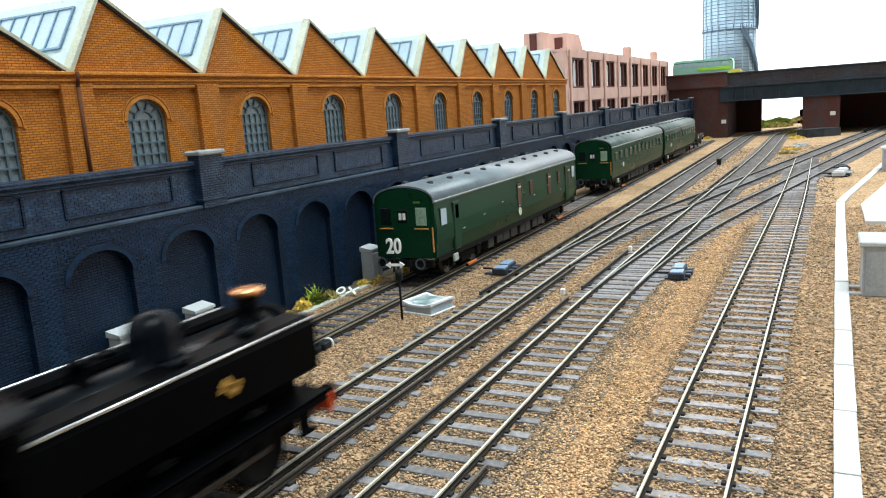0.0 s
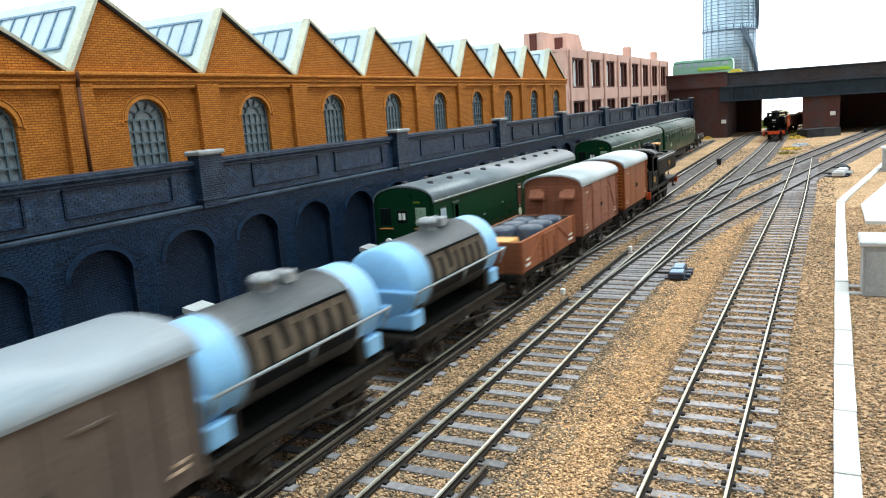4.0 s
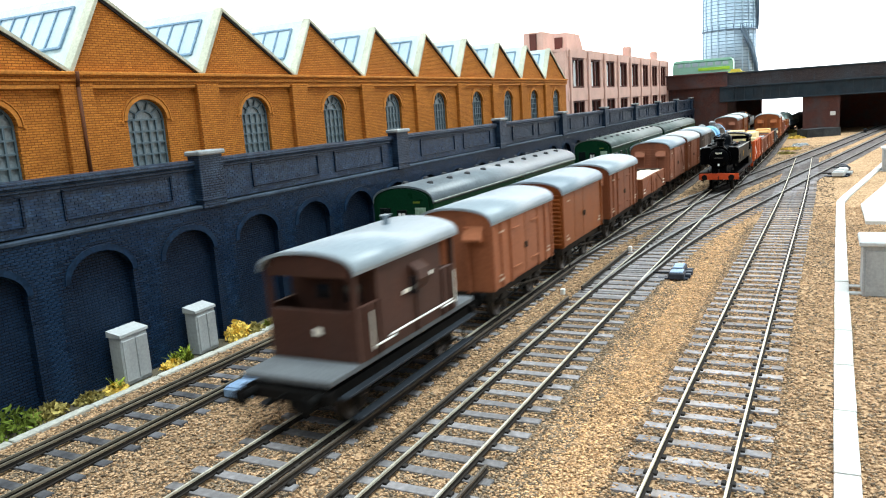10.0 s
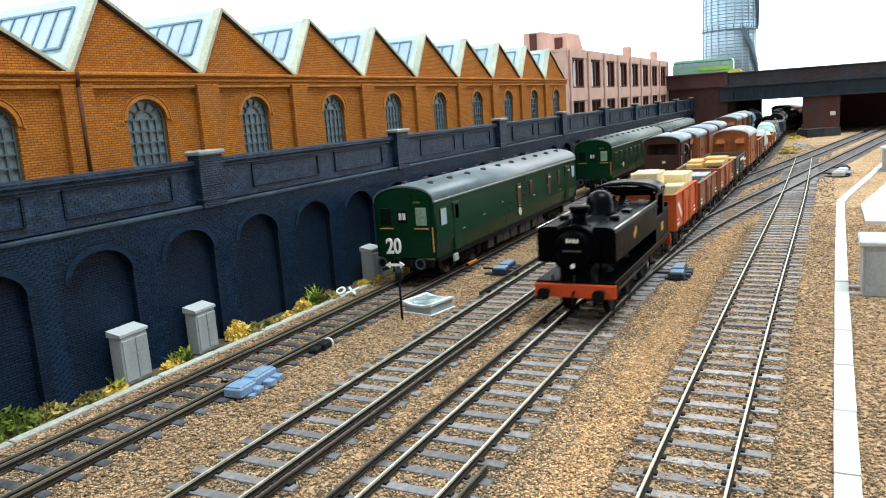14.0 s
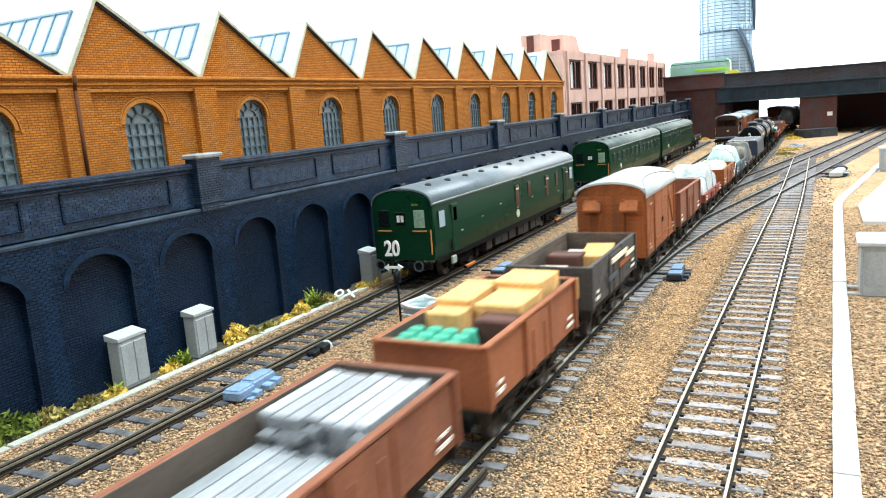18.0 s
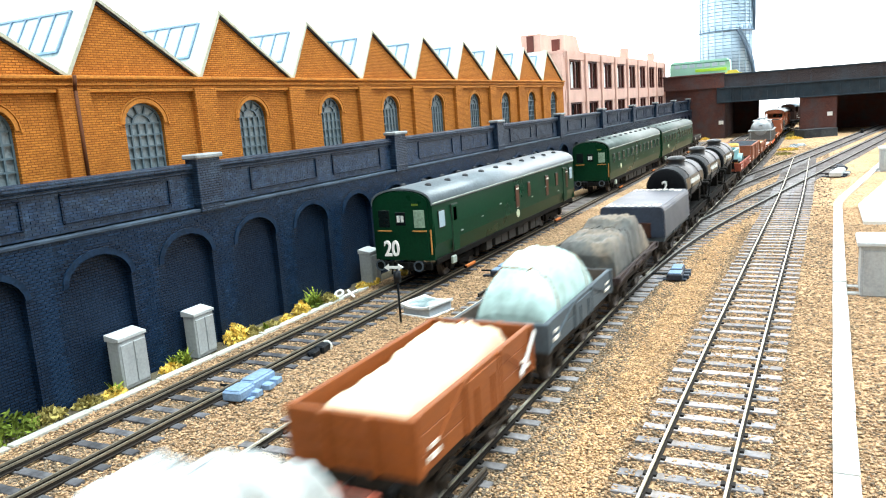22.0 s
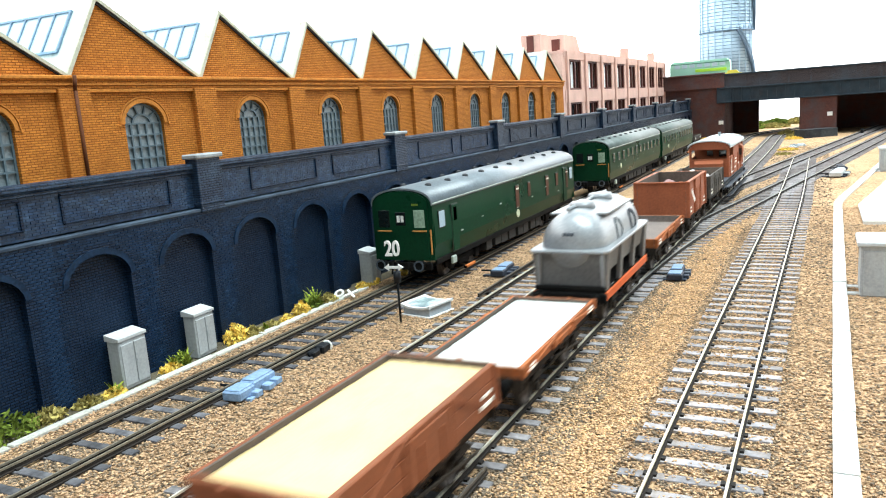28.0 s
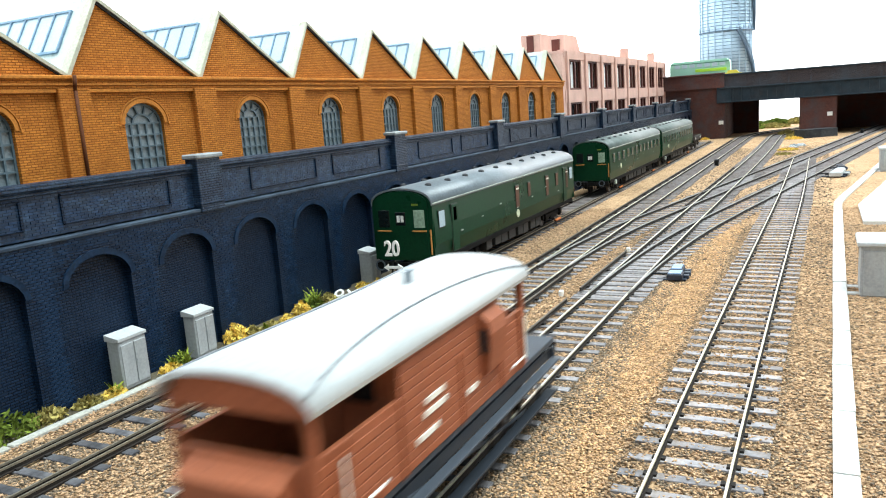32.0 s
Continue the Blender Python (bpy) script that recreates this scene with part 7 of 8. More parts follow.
# ---- the two trains: distance of each vehicle's two ends from the leading end ----
TRAIN_1, TRAIN_2 = [], []


def in_train(train, near, far, ob, *loads):
    train.append(((near + far) / 2, ob))
    for o in loads:
        train.append(((near + far) / 2, o))


# first train, running away: offsets are negative, behind the engine's front
in_train(TRAIN_1, -115, 0, pannier("black pannier tank engine with a copper-capped chimney", COPPER, "polished copper chimney cap", LOCO_TOP))
in_train(TRAIN_1, -207, -133.5, van("insulated_van", "plain orange-brown insulated van with pale roof", 73, ORANGE, ROOF_PALE, "plain", False, False, True))
in_train(TRAIN_1, -309, -225, van("goods_van", "faded brown planked goods van with pale grey roof", 80, BROWN, ROOF_PALE, "plank", True, True, True))

w = open_wagon("open_wagon", "brown open wagon with rusty sides", 80, 29.5, mat("grimy_rust", (0.27, 0.080, 0.028), 0.7, var=0.3, scale=45, dirt=(0.075, 0.034, 0.022), amount=0.9), INSIDE_DARK, 5)
ld = thing("sheeted_cases", "tan cases and slate-blue drums in an open wagon", "cargo")
bm = B()
crate_mesh(bm, -25, 3, 16, 22, 16, 11)
crate_mesh(bm, -24, -9.5, 16, 18, 9, 9)
part("case", bm, TIMBER, ld)
for i, (x, y) in enumerate(((-3, 7), (-3, -7), (11.5, 7), (11.5, -7), (26, 7), (26, -7))):
    bm = B()
    lathe(bm, [(16.2, 6.4), (28.5 + (i % 2), 6.6), (29.6 + (i % 2), 6.2), (30.2 + (i % 2), 4.8), (30.5 + (i % 2), 1.0)], axis_at=(x, y), seg=20)
    part("drum", bm, TARP_NAVY, ld, "slate-blue sheeted drum")
in_train(TRAIN_1, -402, -323, w, ld)
for a, b, n in ((-500, -418, 0), (-597, -514, 1)):
    in_train(TRAIN_1, a, b, tank_wagon("milk_tank_wagon", "pale blue and silver milk tank wagon with worn white lettering", 80, 13.4, 31.5, TANK_BLUE, OFFWHITE, TANK_GREY, "milk", UNDER_BROWN))
in_train(TRAIN_1, -675, -599, van("goods_van", "plain grey-brown plywood goods van with light roof", 76, TAUPE, ROOF_GREY, "ply", False, False, True, UNDER))
in_train(TRAIN_1, -768, -690, van("goods_van", "bauxite planked goods van with off-white roof", 78, BAUXITE, ROOF_WHITE, "plank", True, False, True))
in_train(TRAIN_1, -862, -782, van("goods_van", "weathered brown planked goods van with slate-grey roof", 79, BROWN, ROOF_SLATE, "plank", True, True, True, UNDER))
w = open_wagon("open_wagon", "long orange-brown open wagon", 89.5, 29.0, BAUXITE, INSIDE_DARK, 4)
ld = thing("plank_stack", "stack of pale sawn planks in an open wagon", "timber load")
rp = random.Random(6)
for lay in range(5):
    for k in range(5 if lay < 4 else 4):
        bm = B()
        box(bm, rp.uniform(-2.5, 2.5) - 1, -12.6 + k * 4.2 + rp.uniform(-0.3, 0.3), 17 + lay * 2.6, 76 - rp.uniform(0, 8), 3.9, 2.4, 0.2)
        part("plank", bm, PALE_PLANK, ld)
in_train(TRAIN_1, -973.5, -883, w, ld)
in_train(TRAIN_1, -1069.5, -991, van("goods_van", "brown plywood goods van with framed doors and pale roof", 78, BAUXITE, ROOF_GREY, "ply", True, False, True))
in_train(TRAIN_1, -1166, -1088, van("insulated_van", "plain orange insulated van with corrugated ends and grey roof", 77, ORANGE, ROOF_SLATE, "plain", False, False, True))
in_train(TRAIN_1, -1259, -1182, van("goods_van", "salmon-brown goods van with bonnet vents and grey roof", 76, SALMON, ROOF_GREY, "ply", True, False, True))
in_train(TRAIN_1, -1373, -1279, brake_van("dark brown brake van with open verandahs and pale roof", BRAKE_BROWN, ROOF_GREY, 97, 66, 12, 11, False, mat("platform_grey", (0.11, 0.12, 0.13), 0.7), False))

# second train, coming towards the camera: offsets grow behind the engine
eng = pannier("black pannier tank engine with a bright red buffer beam", LOCO_BLACK, "black rimmed chimney cap", LOCO_TOP)
eng["turn"] = 180
in_train(TRAIN_2, 16, 132, eng)
w = open_wagon("mineral_wagon", "bright red-oxide steel mineral wagon", 70, 35.5, REDOX, INSIDE_DARK, 1, True)
bm = B()
box(bm, -27.5, -17.6, 26, 13, 0.3, 2.4, 0, 0, Matrix.Rotation(radians(36), 4, "Y"))
part("door_stripe", bm, WHITE, w, "white diagonal stripe")
ld = thing("crate_stack", "large cream packing crates with diagonal battens", "crates")
for q in ((-6.5, 4.5, 16, 21, 15, 29.5, 0), (1, -9.2, 16, 15, 10.5, 21, 2), (21, -4.6, 16, 22, 19, 26, -2), (19.5, 10, 16, 27, 8, 27, 0)):
    bm = B()
    crate_mesh(bm, *q)
    part("crate", bm, CRATE, ld)
bm = B()
box(bm, -21, -5, 24.5, 9, 17, 1.6, 0.4)
box(bm, -22, -5, 20, 8, 15, 8, 0.4)
part("dust_sheet", bm, TARP_WHITE, ld, "white sheet laid flat")
in_train(TRAIN_2, 154.5, 225, w, ld)
w = open_wagon("open_wagon", "brown steel open wagon with ribbed sides", 78, 32.0, BROWN, INSIDE_DARK, 1, True)
ld = thing("slat_bundles", "bundles of silver-grey slats stacked in a wagon", "cargo")
rp = random.Random(2)
for x0, ln, lays in ((-17, 40, 5), (20, 26, 8)):
    for lay in range(lays):
        for k in range(7):
            piece("slat", ld, x0 + rp.uniform(-1.2, 1.2), -11.4 + k * 3.8 + rp.uniform(-0.3, 0.3), 17.2 + lay * 2.0, ln, 3.4, 1.8, GREY_BLOCK, 0.2)
in_train(TRAIN_2, 238.5, 316.5, w, ld)
w = open_wagon("open_wagon", "salmon-brown open wagon with steel ribs", 76, 32.0, SALMON, INSIDE_DARK, 1, True)
ld = thing("mixed_boxes", "tan cartons, teal drums and dark boxes in a wagon", "cargo")
for i in range(3):
    for j in range(4):
        bm = B()
        lathe(bm, [(16, 2.5), (28, 2.6), (29, 2.2), (30.5, 2.2)], axis_at=(-33 + i * 5.6 + (j % 2) * 1.0, 12 - j * 5.3), seg=12)
        part("drum", bm, TEAL, ld, "teal drum")
for q, m in (((-11, 7, 16, 8, 11, 17, 0), TIMBER), ((6, 8, 16, 26, 11, 19, 3), TIMBER), ((-12, -9, 16, 9, 11, 16, 0), DARK_BOX), ((3, -6.5, 16, 20, 14, 18, 0), TIMBER), ((22, -5, 16, 18, 16, 20, -2), TIMBER), ((24, 9, 16, 14, 9, 15, 0), DARK_BOX)):
    bm = B()
    crate_mesh(bm, *q)
    part("box", bm, m, ld)
in_train(TRAIN_2, 334.5, 411, w, ld)
w = open_wagon("open_wagon", "grey planked open wagon with a black end", 73, 31.0, DARKGREY, INSIDE_DARK, 5, False)
bm = B()
for y in (-8.5, 0, 8.5):
    box(bm, -37.4, y, 23.5, 0.6, 6.6, 7.5)
part("end_panel", bm, TIMBER, w, "tan panels between black end stanchions")
for x, z, ln, hh, m in ((4, 27.5, 26, 2.0, PALE_PLANK), (12, 23.5, 18, 1.8, RUST_ORANGE), (22, 25.5, 16, 1.6, PALE_PLANK), (-8, 21.5, 14, 1.6, BLUEGREY)):
    piece("worn_patch", w, x, -17.0, z, ln, 0.4, hh, m, 0, 0, "patch of worn paint")
ld = thing("timber_baulks", "pale boards and dark baulks lying in a wagon", "timber load")
for q, m in (((-20, 6, 16, 24, 11, 9, 4), PALE_PLANK), ((-20, -7, 16, 26, 11, 8, -3), PALE_PLANK), ((2, 5, 16, 10, 14, 12, 0), DARK_BOX), ((18, -4, 16, 28, 12, 11, 8), TIMBER), ((18, 9, 16, 26, 8, 8, -4), PALE_PLANK)):
    bm = B()
    crate_mesh(bm, *q)
    part("baulk", bm, m, ld)
in_train(TRAIN_2, 431, 504, w, ld)
in_train(TRAIN_2, 525.5, 600.5, van("goods_van", "rusty orange goods van with grimy braced sides and off-white roof", 74.5, RUST_ORANGE, ROOF_WHITE, "plank", True, True, True, eave=44.5, top=51.5, strip=True))
w = open_wagon("open_wagon", "brown steel open wagon with a low load", 75, 34.5, BROWN, BROWN, 1, True)
ld = thing("cream_cases", "cream wrapped cases lying in a wagon", "cargo")
bm = B()
box(bm, -16, 0, 22.2, 37, 28, 12.4, 0.5)
part("case", bm, PALE_PLANK, ld)
bm = B()
crate_mesh(bm, -6, 3, 28.5, 14, 19, 5, 3)
part("case", bm, CREAM_LOAD, ld)
in_train(TRAIN_2, 614.5, 690, w, ld)
w = open_wagon("low_wagon", "low red-brown flat-sided wagon", 80, 20.5, MAROON, INSIDE_DARK, 1, False)
ld = thing("sheeted_load", "lumpy load under a white tarpaulin", "sheeted load")
sheet = part("tarpaulin", sheet_mesh(68, 29, 16.2, 38.0, 1.3, ((-1, 0.25), (-0.93, 0.5), (-0.42, 0.6), (-0.2, 0.92), (0.1, 1.0), (0.42, 0.97), (0.54, 0.74), (0.92, 0.64), (1, 0.25)), 12, 0.04, 0.035), TARP_WHITE, ld)
for row in (13, 30):
    rope_over(sheet, row, STRIP)
in_train(TRAIN_2, 713, 793, w, ld)
w = open_wagon("open_wagon", "orange-brown open wagon with a white diagonal stripe", 71, 28.5, ORANGE, ORANGE, 3, False)
bm = B()
box(bm, 29, -17.2, 22, 15, 0.3, 1.5, 0, 0, Matrix.Rotation(radians(-38), 4, "Y"))
part("door_stripe", bm, WHITE, w, "white diagonal stripe")
ld = thing("sheeted_load", "cream sheeted load filling a wagon", "sheeted load")
part("tarpaulin", sheet_mesh(62, 25, 16.2, 29.0, 4.1, ((-1, 0.7), (-0.93, 0.9), (0.0, 0.92), (0.1, 1.05), (0.8, 1.1), (0.94, 0.95), (1, 0.7)), 9, 0.03, 0.05), CREAM_LOAD, ld)
in_train(TRAIN_2, 809, 880, w, ld)
w = open_wagon("open_wagon", "blue-grey drop-side wagon carrying a domed load", 78.5, 24.3, BLUEGREY, INSIDE_DARK, 2, False)
ld = thing("sheeted_load", "tall domed load under a pale green tarpaulin", "sheeted load")
sheet = part("tarpaulin", sheet_mesh(54, 28, 16.2, 39.5, 7.7, ((-1, 0.3), (-0.92, 0.62), (-0.7, 0.84), (-0.35, 0.97), (0, 1), (0.4, 0.97), (0.72, 0.84), (0.92, 0.62), (1, 0.3)), 3.6, 0.05, 0.03), TARP_CYAN, ld)
for row in (8, 36):
    rope_over(sheet, row, ROPE)
in_train(TRAIN_2, 893.5, 972, w, ld)
w = open_wagon("low_wagon", "dark brown low wagon carrying a sheeted load", 82, 18.0, mat("wagon_plum", (0.035, 0.024, 0.024), 0.6, var=0.3, dirt=(0.06, 0.04, 0.035)), INSIDE_DARK, 1, False, bars=False)
ld = thing("sheeted_load", "uneven load under a drab brown tarpaulin", "sheeted load")
sheet = part("tarpaulin", sheet_mesh(70, 28, 16.2, 32.6, 11.9, ((-1, 0.55), (-0.96, 0.86), (-0.6, 0.92), (0.1, 0.95), (0.22, 1.12), (0.6, 1.14), (0.72, 0.9), (0.94, 0.74), (1, 0.35)), 14, 0.12, 0.045), TARP_BROWN, ld)
for row in (20,):
    rope_over(sheet, row, TARP_BROWN)
in_train(TRAIN_2, 983.5, 1065, w, ld)
w = open_wagon("open_wagon", "dark blue-grey planked open wagon carrying a sheeted load", 75, 22.0, BLUEGREY, INSIDE_DARK, 3, False)
ld = thing("sheeted_load", "square load under a taut slate-blue tarpaulin", "sheeted load")
bm = B()
prism(bm, [(-17.4, 17), (17.4, 17), (16.8, 31.5), (15.6, 33.4), (-15.6, 33.4), (-16.8, 31.5)], "x", -38.6, 38.6)
bmesh.ops.bevel(bm, geom=list(bm.edges), offset=0.5, segments=2, affect="EDGES")
part("tarpaulin", bm, TARP_SLATE, ld)
piece("end_board", ld, -38.8, 0, 21.0, 0.5, 20, 8.0, mat("burnt_rust", (0.055, 0.020, 0.010), 0.8, var=0.5, scale=120, dirt=(0.018, 0.016, 0.018), amount=0.8), 0.1, 0, "rusty end board showing under the sheet")
for k in range(6):
    for x in (-34.5, 34.5):
        bm = B()
        box(bm, x, 10.5 - k * 3.6, 33.5, 4.6, 1.5, 0.4, 0, 0, Matrix.Rotation(radians(-12), 4, "Z"))
        part("lettering_bar", bm, OFFWHITE, ld, "worn white lettering on the sheet")
for x in (-31.0, 31.0):
    for y, ln in ((13.4, 8.0), (-13.0, 7.0), (-10.6, 4.0)):
        bm = B()
        box(bm, x, y, 33.5, ln, 1.3, 0.4)
        part("lettering_bar", bm, OFFWHITE, ld, "worn white lettering on the sheet")
in_train(TRAIN_2, 1079, 1157, w, ld)
TANK_END = mat("tank_end_black", (0.004, 0.0045, 0.0055), 0.7, var=0.3, dirt=(0.010, 0.010, 0.011), spec=0.04)
for i, (a, b) in enumerate(((1172, 1248), (1260, 1336), (1348, 1424))):
    tw = tank_wagon("oil_tank_wagon", "grimy black oil tank wagon with a dusty lettering band", 76, 12.5, 31.6, TANK_BLACK, TANK_BAND, TANK_BLACK, "oil", UNDER_BROWN if i == 2 else UNDER, TANK_END)
    if i == 0:
        text_part("2", 9.0, tw, -38.6, 0, 30, Matrix.Rotation(radians(-90), 4, "Z") @ Matrix.Rotation(radians(90), 4, "X"), WHITE, "numeral")
    in_train(TRAIN_2, a, b, tw)
w = open_wagon("low_wagon", "red-brown low-sided wagon carrying a trailer and barrel", 90, 22.5, MAROON, INSIDE_DARK, 2, False)
ld = thing("farm_trailer", "teal two-wheeled farm trailer standing in a wagon", "trailer")
TEAL_PAINT = mat("trailer_teal", (0.10, 0.27, 0.30), 0.5, var=0.2, dirt=(0.20, 0.36, 0.38), amount=0.5)
TEAL_PALE = mat("trailer_rim", (0.34, 0.53, 0.55), 0.5, var=0.15)
piece("floor_panel", ld, -15, 2, 23.5, 44, 21, 1.2, TEAL_PAINT)
for s in (-1, 1):
    piece("side_board", ld, -15, 2 + s * 10.6, 28, 44, 1.0, 9.5, TEAL_PAINT)
    piece("rim", ld, -15, 2 + s * 10.6, 33.2, 45, 1.8, 1.0, TEAL_PALE)
    piece("end_board", ld, -15 + s * 21.6, 2, 28, 1.0, 20.2, 9.5, TEAL_PAINT)
    piece("rim", ld, -15 + s * 21.6, 2, 33.2, 1.8, 20, 1.0, TEAL_PALE)
    bm = B()
    cyl(bm, (0, 2 + s * 12.0, 21.4), (0, 2 + s * 14.2, 21.4), 5.4, seg=20)
    part("wheel", bm, UNDER, ld, "black rubber-tyred wheel")
    bm = B()
    for k in range(8):
        a = math.pi * (k + 0.5) / 8
        box(bm, 6.6 * math.cos(a), 2 + s * 13.2, 21.4 + 6.6 * math.sin(a), 0.7, 4.2, 2.9, 0, 0, Matrix.Rotation(-a, 4, "Y"))
    part("mudguard", bm, TEAL_PALE, ld, "pale curved mudguard")
bl = thing("barrel", "large orange barrel standing in a low wagon", "barrel")
bm = B()
lathe(bm, [(16, 7.4), (20, 8.4), (26, 9.0), (32, 8.5), (36.2, 7.6), (36.4, 6.9), (35.6, 6.8)], axis_at=(27, 1), seg=26)
part("barrel_body", bm, mat("barrel_orange", (0.66, 0.33, 0.085), 0.6, var=0.2, dirt=(0.45, 0.2, 0.05), amount=0.5), bl)
for z, r in ((19, 8.3), (33, 8.45)):
    bm = B()
    lathe(bm, [(z, r), (z + 1.0, r + 0.1)], axis_at=(27, 1), seg=26)
    part("hoop", bm, mat("barrel_hoop", (0.35, 0.18, 0.06), 0.6), bl)
in_train(TRAIN_2, 1436, 1528, w, ld, bl)
w = open_wagon("open_wagon", "brown open wagon with a blue-grey inside", 84, 31.5, BROWN, INSIDE_GREY, 1, True)
ld = thing("brick_pallets", "orange brick stacks in an open wagon", "bricks")
for q in ((-24, 4, 16, 20, 18, 7, 0), (18, 2, 16, 22, 18, 8, 8), (-3, -6, 16, 10, 12, 5, 0)):
    bm = B()
    for i in range(3):
        for j in range(2):
            box(bm, q[0] + (i - 1) * q[3] / 3, q[1] + (j - 0.5) * q[4] / 2, 16 + q[5] / 2, q[3] / 3 - 0.3, q[4] / 2 - 0.3, q[5], 0.3)
    part("pallet", bm, mat("brown_brick", (0.42, 0.20, 0.085), 0.8, var=0.25), ld)
in_train(TRAIN_2, 1541, 1625, w, ld)
w = open_wagon("open_wagon", "rust-brown open wagon loaded to the brim", 74.5, 26.4, BAUXITE, INSIDE_DARK, 3, False)
ld = thing("sand_load", "yellow sand filling a wagon", "sand")
part("heap", heap_mesh(71.5, 29, 24.8, 27.2, 3), SAND, ld)
in_train(TRAIN_2, 1644, 1718.5, w, ld)
w = open_wagon("low_wagon", "low rust-brown wagon with shallow sides and frame", 76.5, 18.2, RUST_ORANGE, INSIDE_DARK, 1, False)
ld = thing("chalk_load", "flat white powder load in a low wagon", "powder")
part("heap", heap_mesh(73.5, 29, 16.8, 18.0, 9), CHALK, ld)
in_train(TRAIN_2, 1737, 1813.5, w, ld)
in_train(TRAIN_2, 1833.5, 1912.5, silver_tank("silver cement tank wagon on a red-brown frame"))
w = open_wagon("low_wagon", "low rust-brown wagon with a dusty brown floor", 79, 19.6, RUST_ORANGE, mat("dusty_floor", (0.17, 0.142, 0.128), 0.8, var=0.3, scale=40, dirt=(0.10, 0.08, 0.07)), 1, False)
in_train(TRAIN_2, 1927.5, 2007, w)
w = open_wagon("mineral_wagon", "tall rust-brown steel mineral wagon with white stripe", 66.5, 37.2, BRAKE_RUST, INSIDE_DARK, 1, True)
bm = B()
box(bm, -23.5, -17.6, 27.5, 13, 0.3, 2.4, 0, 0, Matrix.Rotation(radians(36), 4, "Y"))
part("door_stripe", bm, WHITE, w, "white diagonal stripe")
ld = thing("ore_load", "purple-brown ore heaped in a wagon", "ore")
part("heap", heap_mesh(61, 28, 25.0, 33.5, 5), ORE, ld)
in_train(TRAIN_2, 2025, 2091.5, w, ld)
w = open_wagon("open_wagon", "grimy black-brown planked wagon with pale worn patches", 69.5, 30.8, mat("grimy_planks", (0.040, 0.034, 0.028), 0.75, var=0.35, scale=50, dirt=(0.17, 0.15, 0.13), amount=0.6, streak=0.8), INSIDE_DARK, 5, False, frame_m=UNDER)
ld = thing("chalk_load", "white powder heaped in a wagon", "powder")
part("heap", heap_mesh(58, 23, 22.0, 31.5, 12), CHALK, ld)
in_train(TRAIN_2, 2114, 2183.5, w, ld)
in_train(TRAIN_2, 2195, 2350, brake_van("rust-brown brake van with long dark end platforms", BRAKE_RUST, ROOF_WHITE, 152, 99, 28, 19, True, mat("platform_slate", (0.05, 0.06, 0.075), 0.6)))
mound = thing("covered_heap", "low dark heap under a grey sheet by the bridge pier", "heap", 1520, 8, 0, -55)
part("sheet", heap_mesh(64, 30, -1, 7, 21), mat("sooty_sheet", (0.030, 0.034, 0.040), 0.7, var=0.4, scale=60, dirt=(0.09, 0.095, 0.10), amount=0.6), mound)


# ---- loose ballast: many small grains, thickest near the camera's tracks ----
def grains(name, label, n, x0, x1, y0, y1, material, size, seed, power=1.0, avoid=True, lift=0.0):
    rng = np.random.default_rng(seed)
    t = rng.random(n) ** power
    xs = x0 + (x1 - x0) * t
    ys = y0 + (y1 - y0) * rng.random(n)
    keep = np.ones(n, bool)
    if avoid:
        for yc in (195.5, 135.0, 89.5, 27.2):
            for off in (-9.1, 9.1):
                keep &= np.abs(ys - yc - off) > 1.6
    xs, ys = xs[keep], ys[keep]
    n = len(xs)
    base = np.array([(1, 0, 0), (-0.5, 0.87, 0), (-0.5, -0.87, 0), (0, 0, 0.9), (0.3, 0.2, -0.5)])
    tri = np.array([(0, 1, 3), (1, 2, 3), (2, 0, 3), (1, 0, 4), (2, 1, 4), (0, 2, 4)])
    s = size * rng.uniform(0.5, 1.2, n)
    a = rng.uniform(0, 6.283, n)
    st = rng.uniform(0.9, 2.3, n)
    c, d = np.cos(a)[:, None], np.sin(a)[:, None]
    bx, by, bz = base[None, :, 0] * st[:, None], base[None, :, 1], base[None, :, 2]
    vx = (bx * c - by * d) * s[:, None] + xs[:, None]
    vy = (bx * d + by * c) * s[:, None] + ys[:, None]
    vz = bz * s[:, None] * 0.5 + 1.75 + lift + rng.uniform(-0.1, 0.25, n)[:, None]
    v = (np.stack([vx, vy, vz], -1).reshape(-1, 3) * MM).astype(np.float32)
    f = (tri[None] + (np.arange(n) * 5)[:, None, None]).reshape(-1, 3).astype(np.int32)
    me = bpy.data.meshes.new(name)
    me.vertices.add(len(v))
    me.vertices.foreach_set("co", v.ravel())
    me.loops.add(f.size)
    me.loops.foreach_set("vertex_index", f.ravel())
    me.polygons.add(len(f))
    me.polygons.foreach_set("loop_start", np.arange(0, f.size, 3, dtype=np.int32))
    me.update(calc_edges=True)
    me.validate()
    me.materials.append(material)
    return tagged(new(name, me), label, "ballast", kind="stuff")
grains("ballast", "loose tan ballast grains", 125000, 90, 640, -60, 222, STONES, 0.58, 1, 1.6)
grains("ballast", "darker ballast grains among the rails, oily and standing for shaded gaps", 11000, 90, 560, 180, 212, DARK_STONES, 0.62, 2, 1.5)
grains("ballast", "darker ballast grains among the rails, oily and standing for shaded gaps", 11000, 90, 560, 118, 152, DARK_STONES, 0.62, 3, 1.5)
grains("ballast", "darker ballast grains among the rails, oily and standing for shaded gaps", 11000, 90, 560, 72, 107, DARK_STONES, 0.62, 4, 1.5)
grains("ballast", "darker ballast grains among the rails, oily and standing for shaded gaps", 11000, 90, 560, 8, 46, DARK_STONES, 0.62, 5, 1.5)
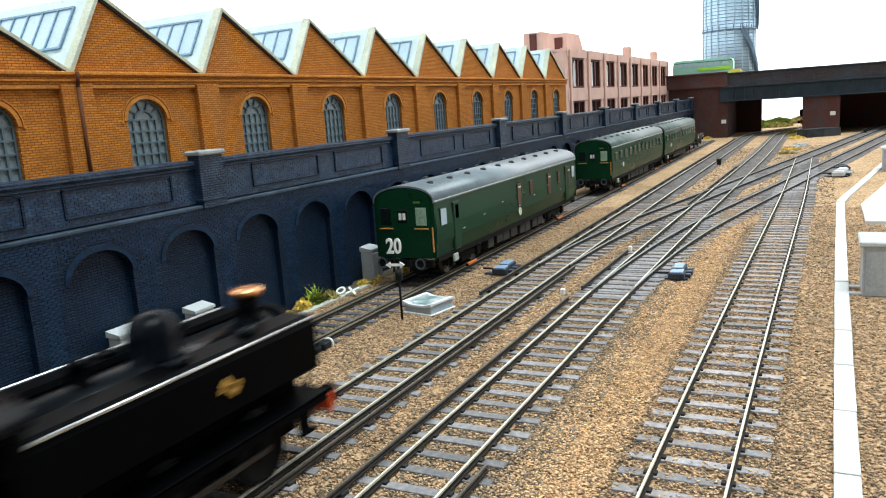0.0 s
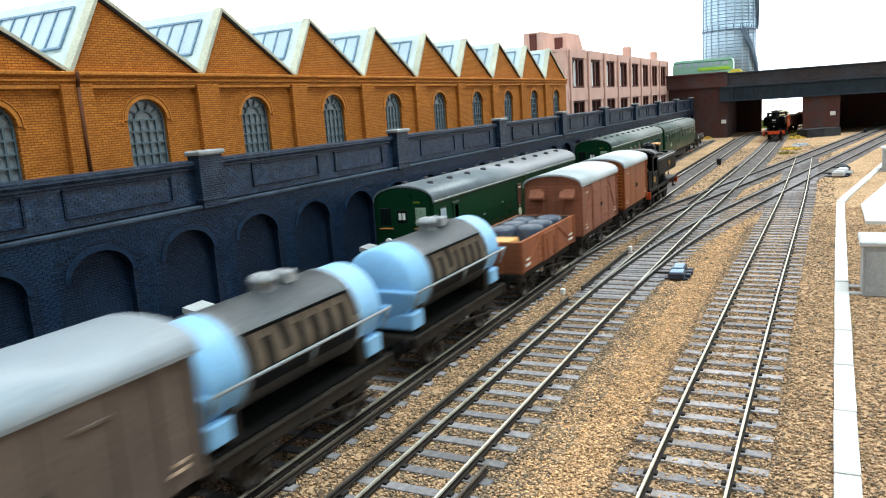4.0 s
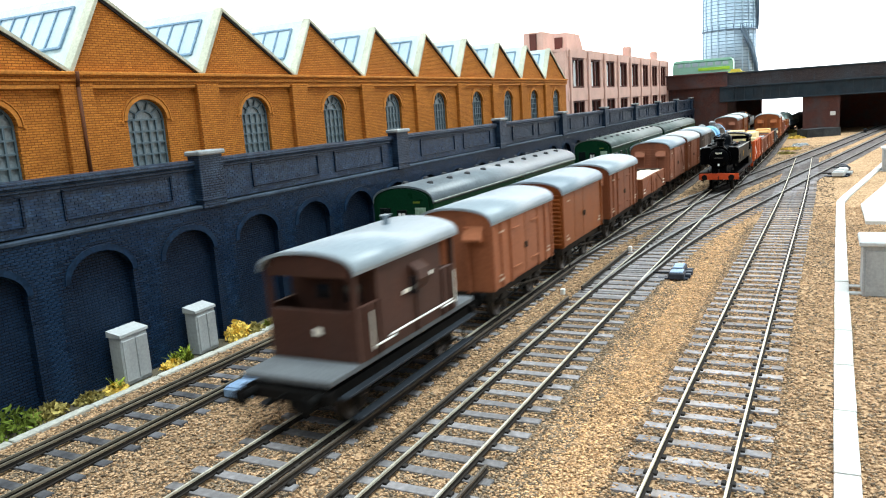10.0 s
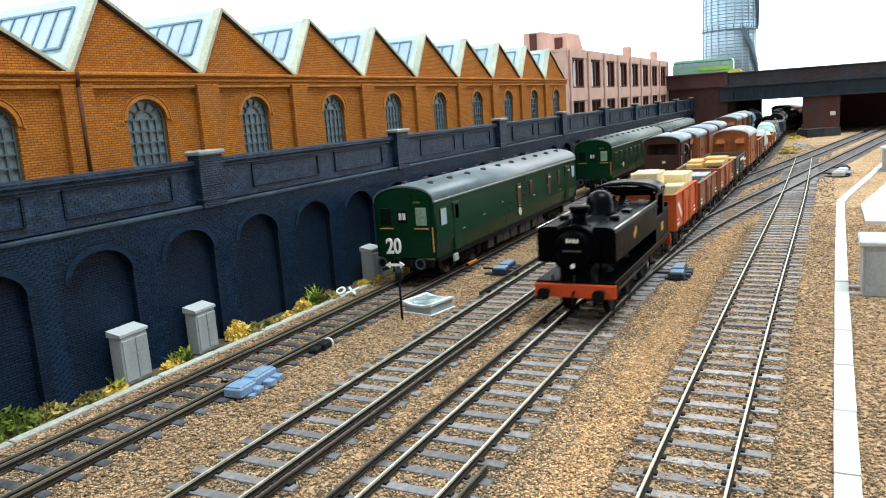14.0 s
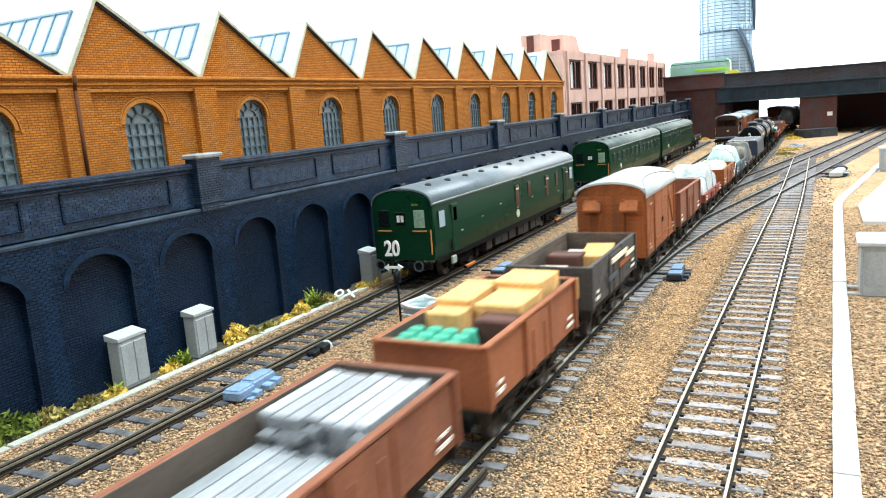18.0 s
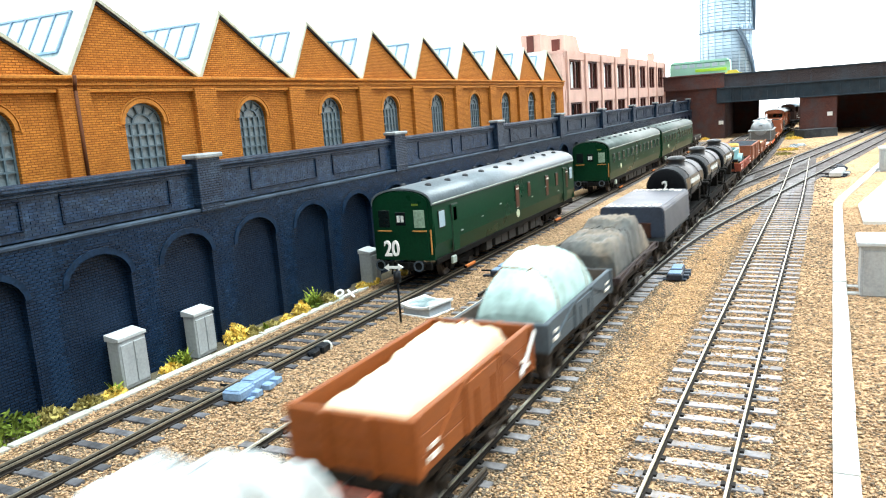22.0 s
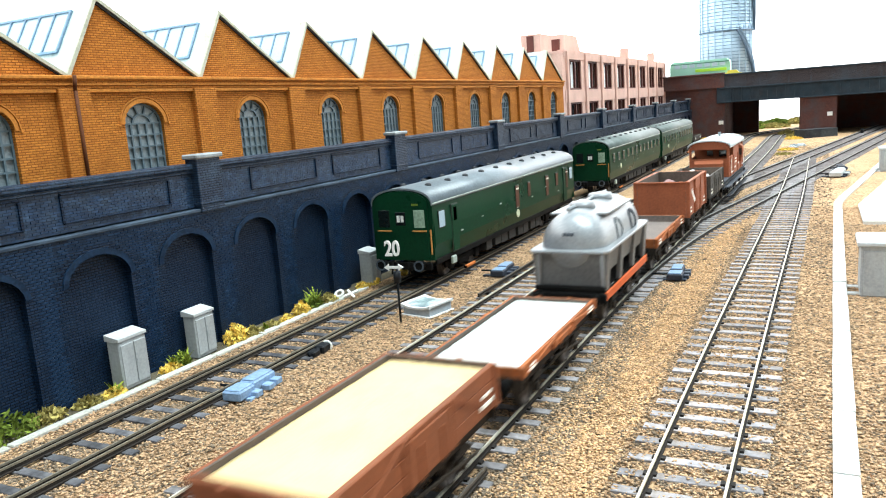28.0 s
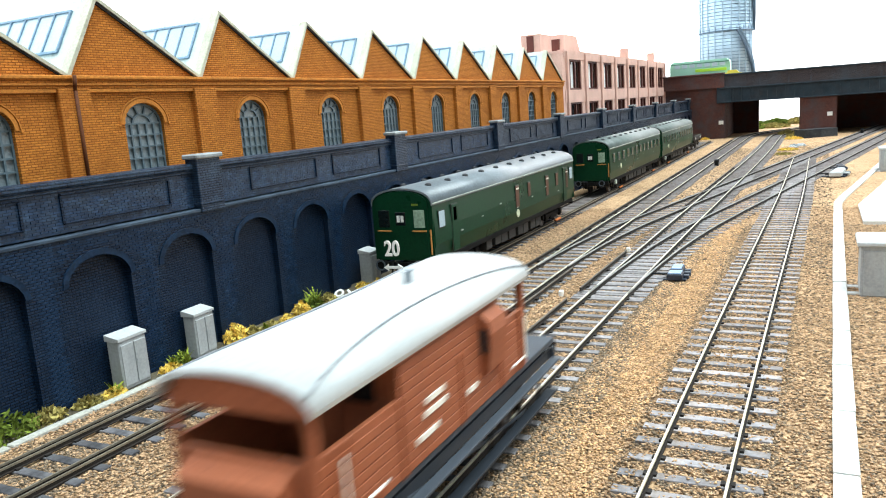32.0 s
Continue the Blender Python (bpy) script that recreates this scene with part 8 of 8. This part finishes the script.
grains("ballast", "dark ballast between the crossover timbers", 9000, 420, 1300, -10, 152, DARK_STONES, 1.0, 6, 1.0, False)
grains("ballast", "fine orange grit along the space between the lines", 27000, 90, 700, 46, 69, mat("orange_grit", (0.62, 0.375, 0.195), 0.95, island=0.5, bump=0.0, spec=0.1), 0.5, 7, 1.5, False)
# next two: dark grains put in for the shadow between ballast chips
grains("ballast", "darker ballast grains among the rails, oily and standing for shaded gaps", 22000, 90, 560, 70, 220, DARK_STONES, 0.6, 9, 1.5)
grains("ballast", "darker ballast grains among the rails, oily and standing for shaded gaps", 16000, 90, 560, -60, 50, DARK_STONES, 0.6, 10, 1.5)
grains("ballast", "dark oily shoulder of ballast beside the running line", 12000, 90, 700, 60, 76, DARK_STONES, 0.6, 11, 1.4, False)
grains("ballast", "loose grains strewn over the sleepers", 5000, 90, 520, 8, 46, STONES, 0.5, 12, 1.5, True, 0.62)


# ---- brick by brick: the stretch of retaining wall that stands nearest ----
BLUE_BRICK = mat("blue_brick_piece", (0.0068, 0.0220, 0.0535), 0.40, var=0.45, scale=300, dirt=(0.020, 0.043, 0.080), amount=0.5, spec=0.14, island=0.3)
# paler than BLUE_BRICK: wear, plus the light on the parapet put into colour
WORN_LIT_PIECE = mat("worn_lit_brick_piece", (0.0140, 0.0360, 0.0810), 0.40, var=0.4, scale=300, dirt=(0.058, 0.098, 0.150), amount=0.6, spec=0.22, island=0.3)


def in_arch(x, z):
    k = round((x - 183.6) / ARCH_P)
    u = abs(x - 183.6 - k * ARCH_P)
    if u > ARCH_W / 2 + 3.9 or z > SPRING + 13.5:
        return False
    return z < SPRING or (u / (ARCH_W / 2 + 3.9)) ** 2 + ((z - SPRING) / 13.4) ** 2 < 1


def brickwork(x0, x1, z0, z1, front, material, skip, singles, nm):
    """Bricks standing a little proud of the face behind them: the first ones singly, the rest joined."""
    rnd = random.Random(12)
    spots = []
    row = 0
    z = z0 + 0.5
    while z < z1:
        x = x0 + (1.5 if row % 2 else 0.0)
        while x < x1:
            if not skip(x, z):
                spots.append((x, z, rnd.uniform(0.05, 0.22)))
            x += 3.0
        row += 1
        z += 1.0
    spots.sort(key=lambda q: q[0])
    bm = B()
    box(bm, 0, 0, 0, 2.76, 0.8, 0.78, 0.06)
    me = mesh_of("brick", bm, material)
    for x, z, d in spots[:singles]:
        o = new("brick", me)
        o.parent = wall
        o.matrix_basis = pose(x * MM, (front + 0.4 - d) * MM, z * MM)
    vs, fs = [], []
    for x, z, d in spots[singles:]:
        n = len(vs)
        for dy in (-d, 0.3):
            for dx, dz in ((-1.38, -0.39), (1.38, -0.39), (1.38, 0.39), (-1.38, 0.39)):
                vs.append(((x + dx) * MM, (front + dy) * MM, (z + dz) * MM))
        fs += [(n, n + 1, n + 2, n + 3), (n, n + 4, n + 5, n + 1), (n + 1, n + 5, n + 6, n + 2), (n + 2, n + 6, n + 7, n + 3), (n + 3, n + 7, n + 4, n)]
    me = bpy.data.meshes.new(nm)
    me.from_pydata(vs, [], fs)
    me.materials.append(material)
    o = new(nm, me)
    o.parent = wall
    tagged(o, kind="stuff")


brickwork(120, 520, 3.0, 60, WY, BLUE_BRICK, in_arch, 280, "brickwork")


def at_pier(x, z):
    k = round((x - 243.3) / 165.0)
    return abs(x - 243.3 - k * 165.0) < 8.6


brickwork(150, 560, 62.0, 76, WY + 2.55, WORN_LIT_PIECE, at_pier, 0, "parapet_brickwork")


# ---- movement of the trains ----
def run_1(t):
    return 163.0 + 137.2 * t


S2_T = (0, 1, 2, 3, 5.5, 6, 7, 8, 9, 10, 11, 12, 13, 14, 15, 16, 17, 18, 19, 20, 21.5, 23, 25, 27.5, 28, 29, 30, 31, 32)
S2_X = (1735, 1671, 1594, 1488, 1204, 1147, 1036, 924, 811, 697, 589, 482, 376, 270, 163, 55, -54, -171, -290, -411, -613, -824, -1105, -1475, -1549, -1692, -1836, -1982, -2130)


def run_2(t):
    return float(np.interp(t, S2_T, S2_X))


def motions():
    times = [0.5 * k for k in range(65)]
    for off, ob in TRAIN_1:
        rows = []
        for t in times:
            x, y, rz = line_b(run_1(t) + off)
            rows.append((t, pose(x * MM, y * MM, ZR * MM, 0, 0, rz)))
        walk(ob, rows)
    for off, ob in TRAIN_2:
        rows = []
        turn = ob.get("turn", 0)
        for t in times:
            x, y, rz = line_c(run_2(t) + off)
            rows.append((t, pose(x * MM, y * MM, ZR * MM, 0, 0, rz + turn)))
        walk(ob, rows)


motions()
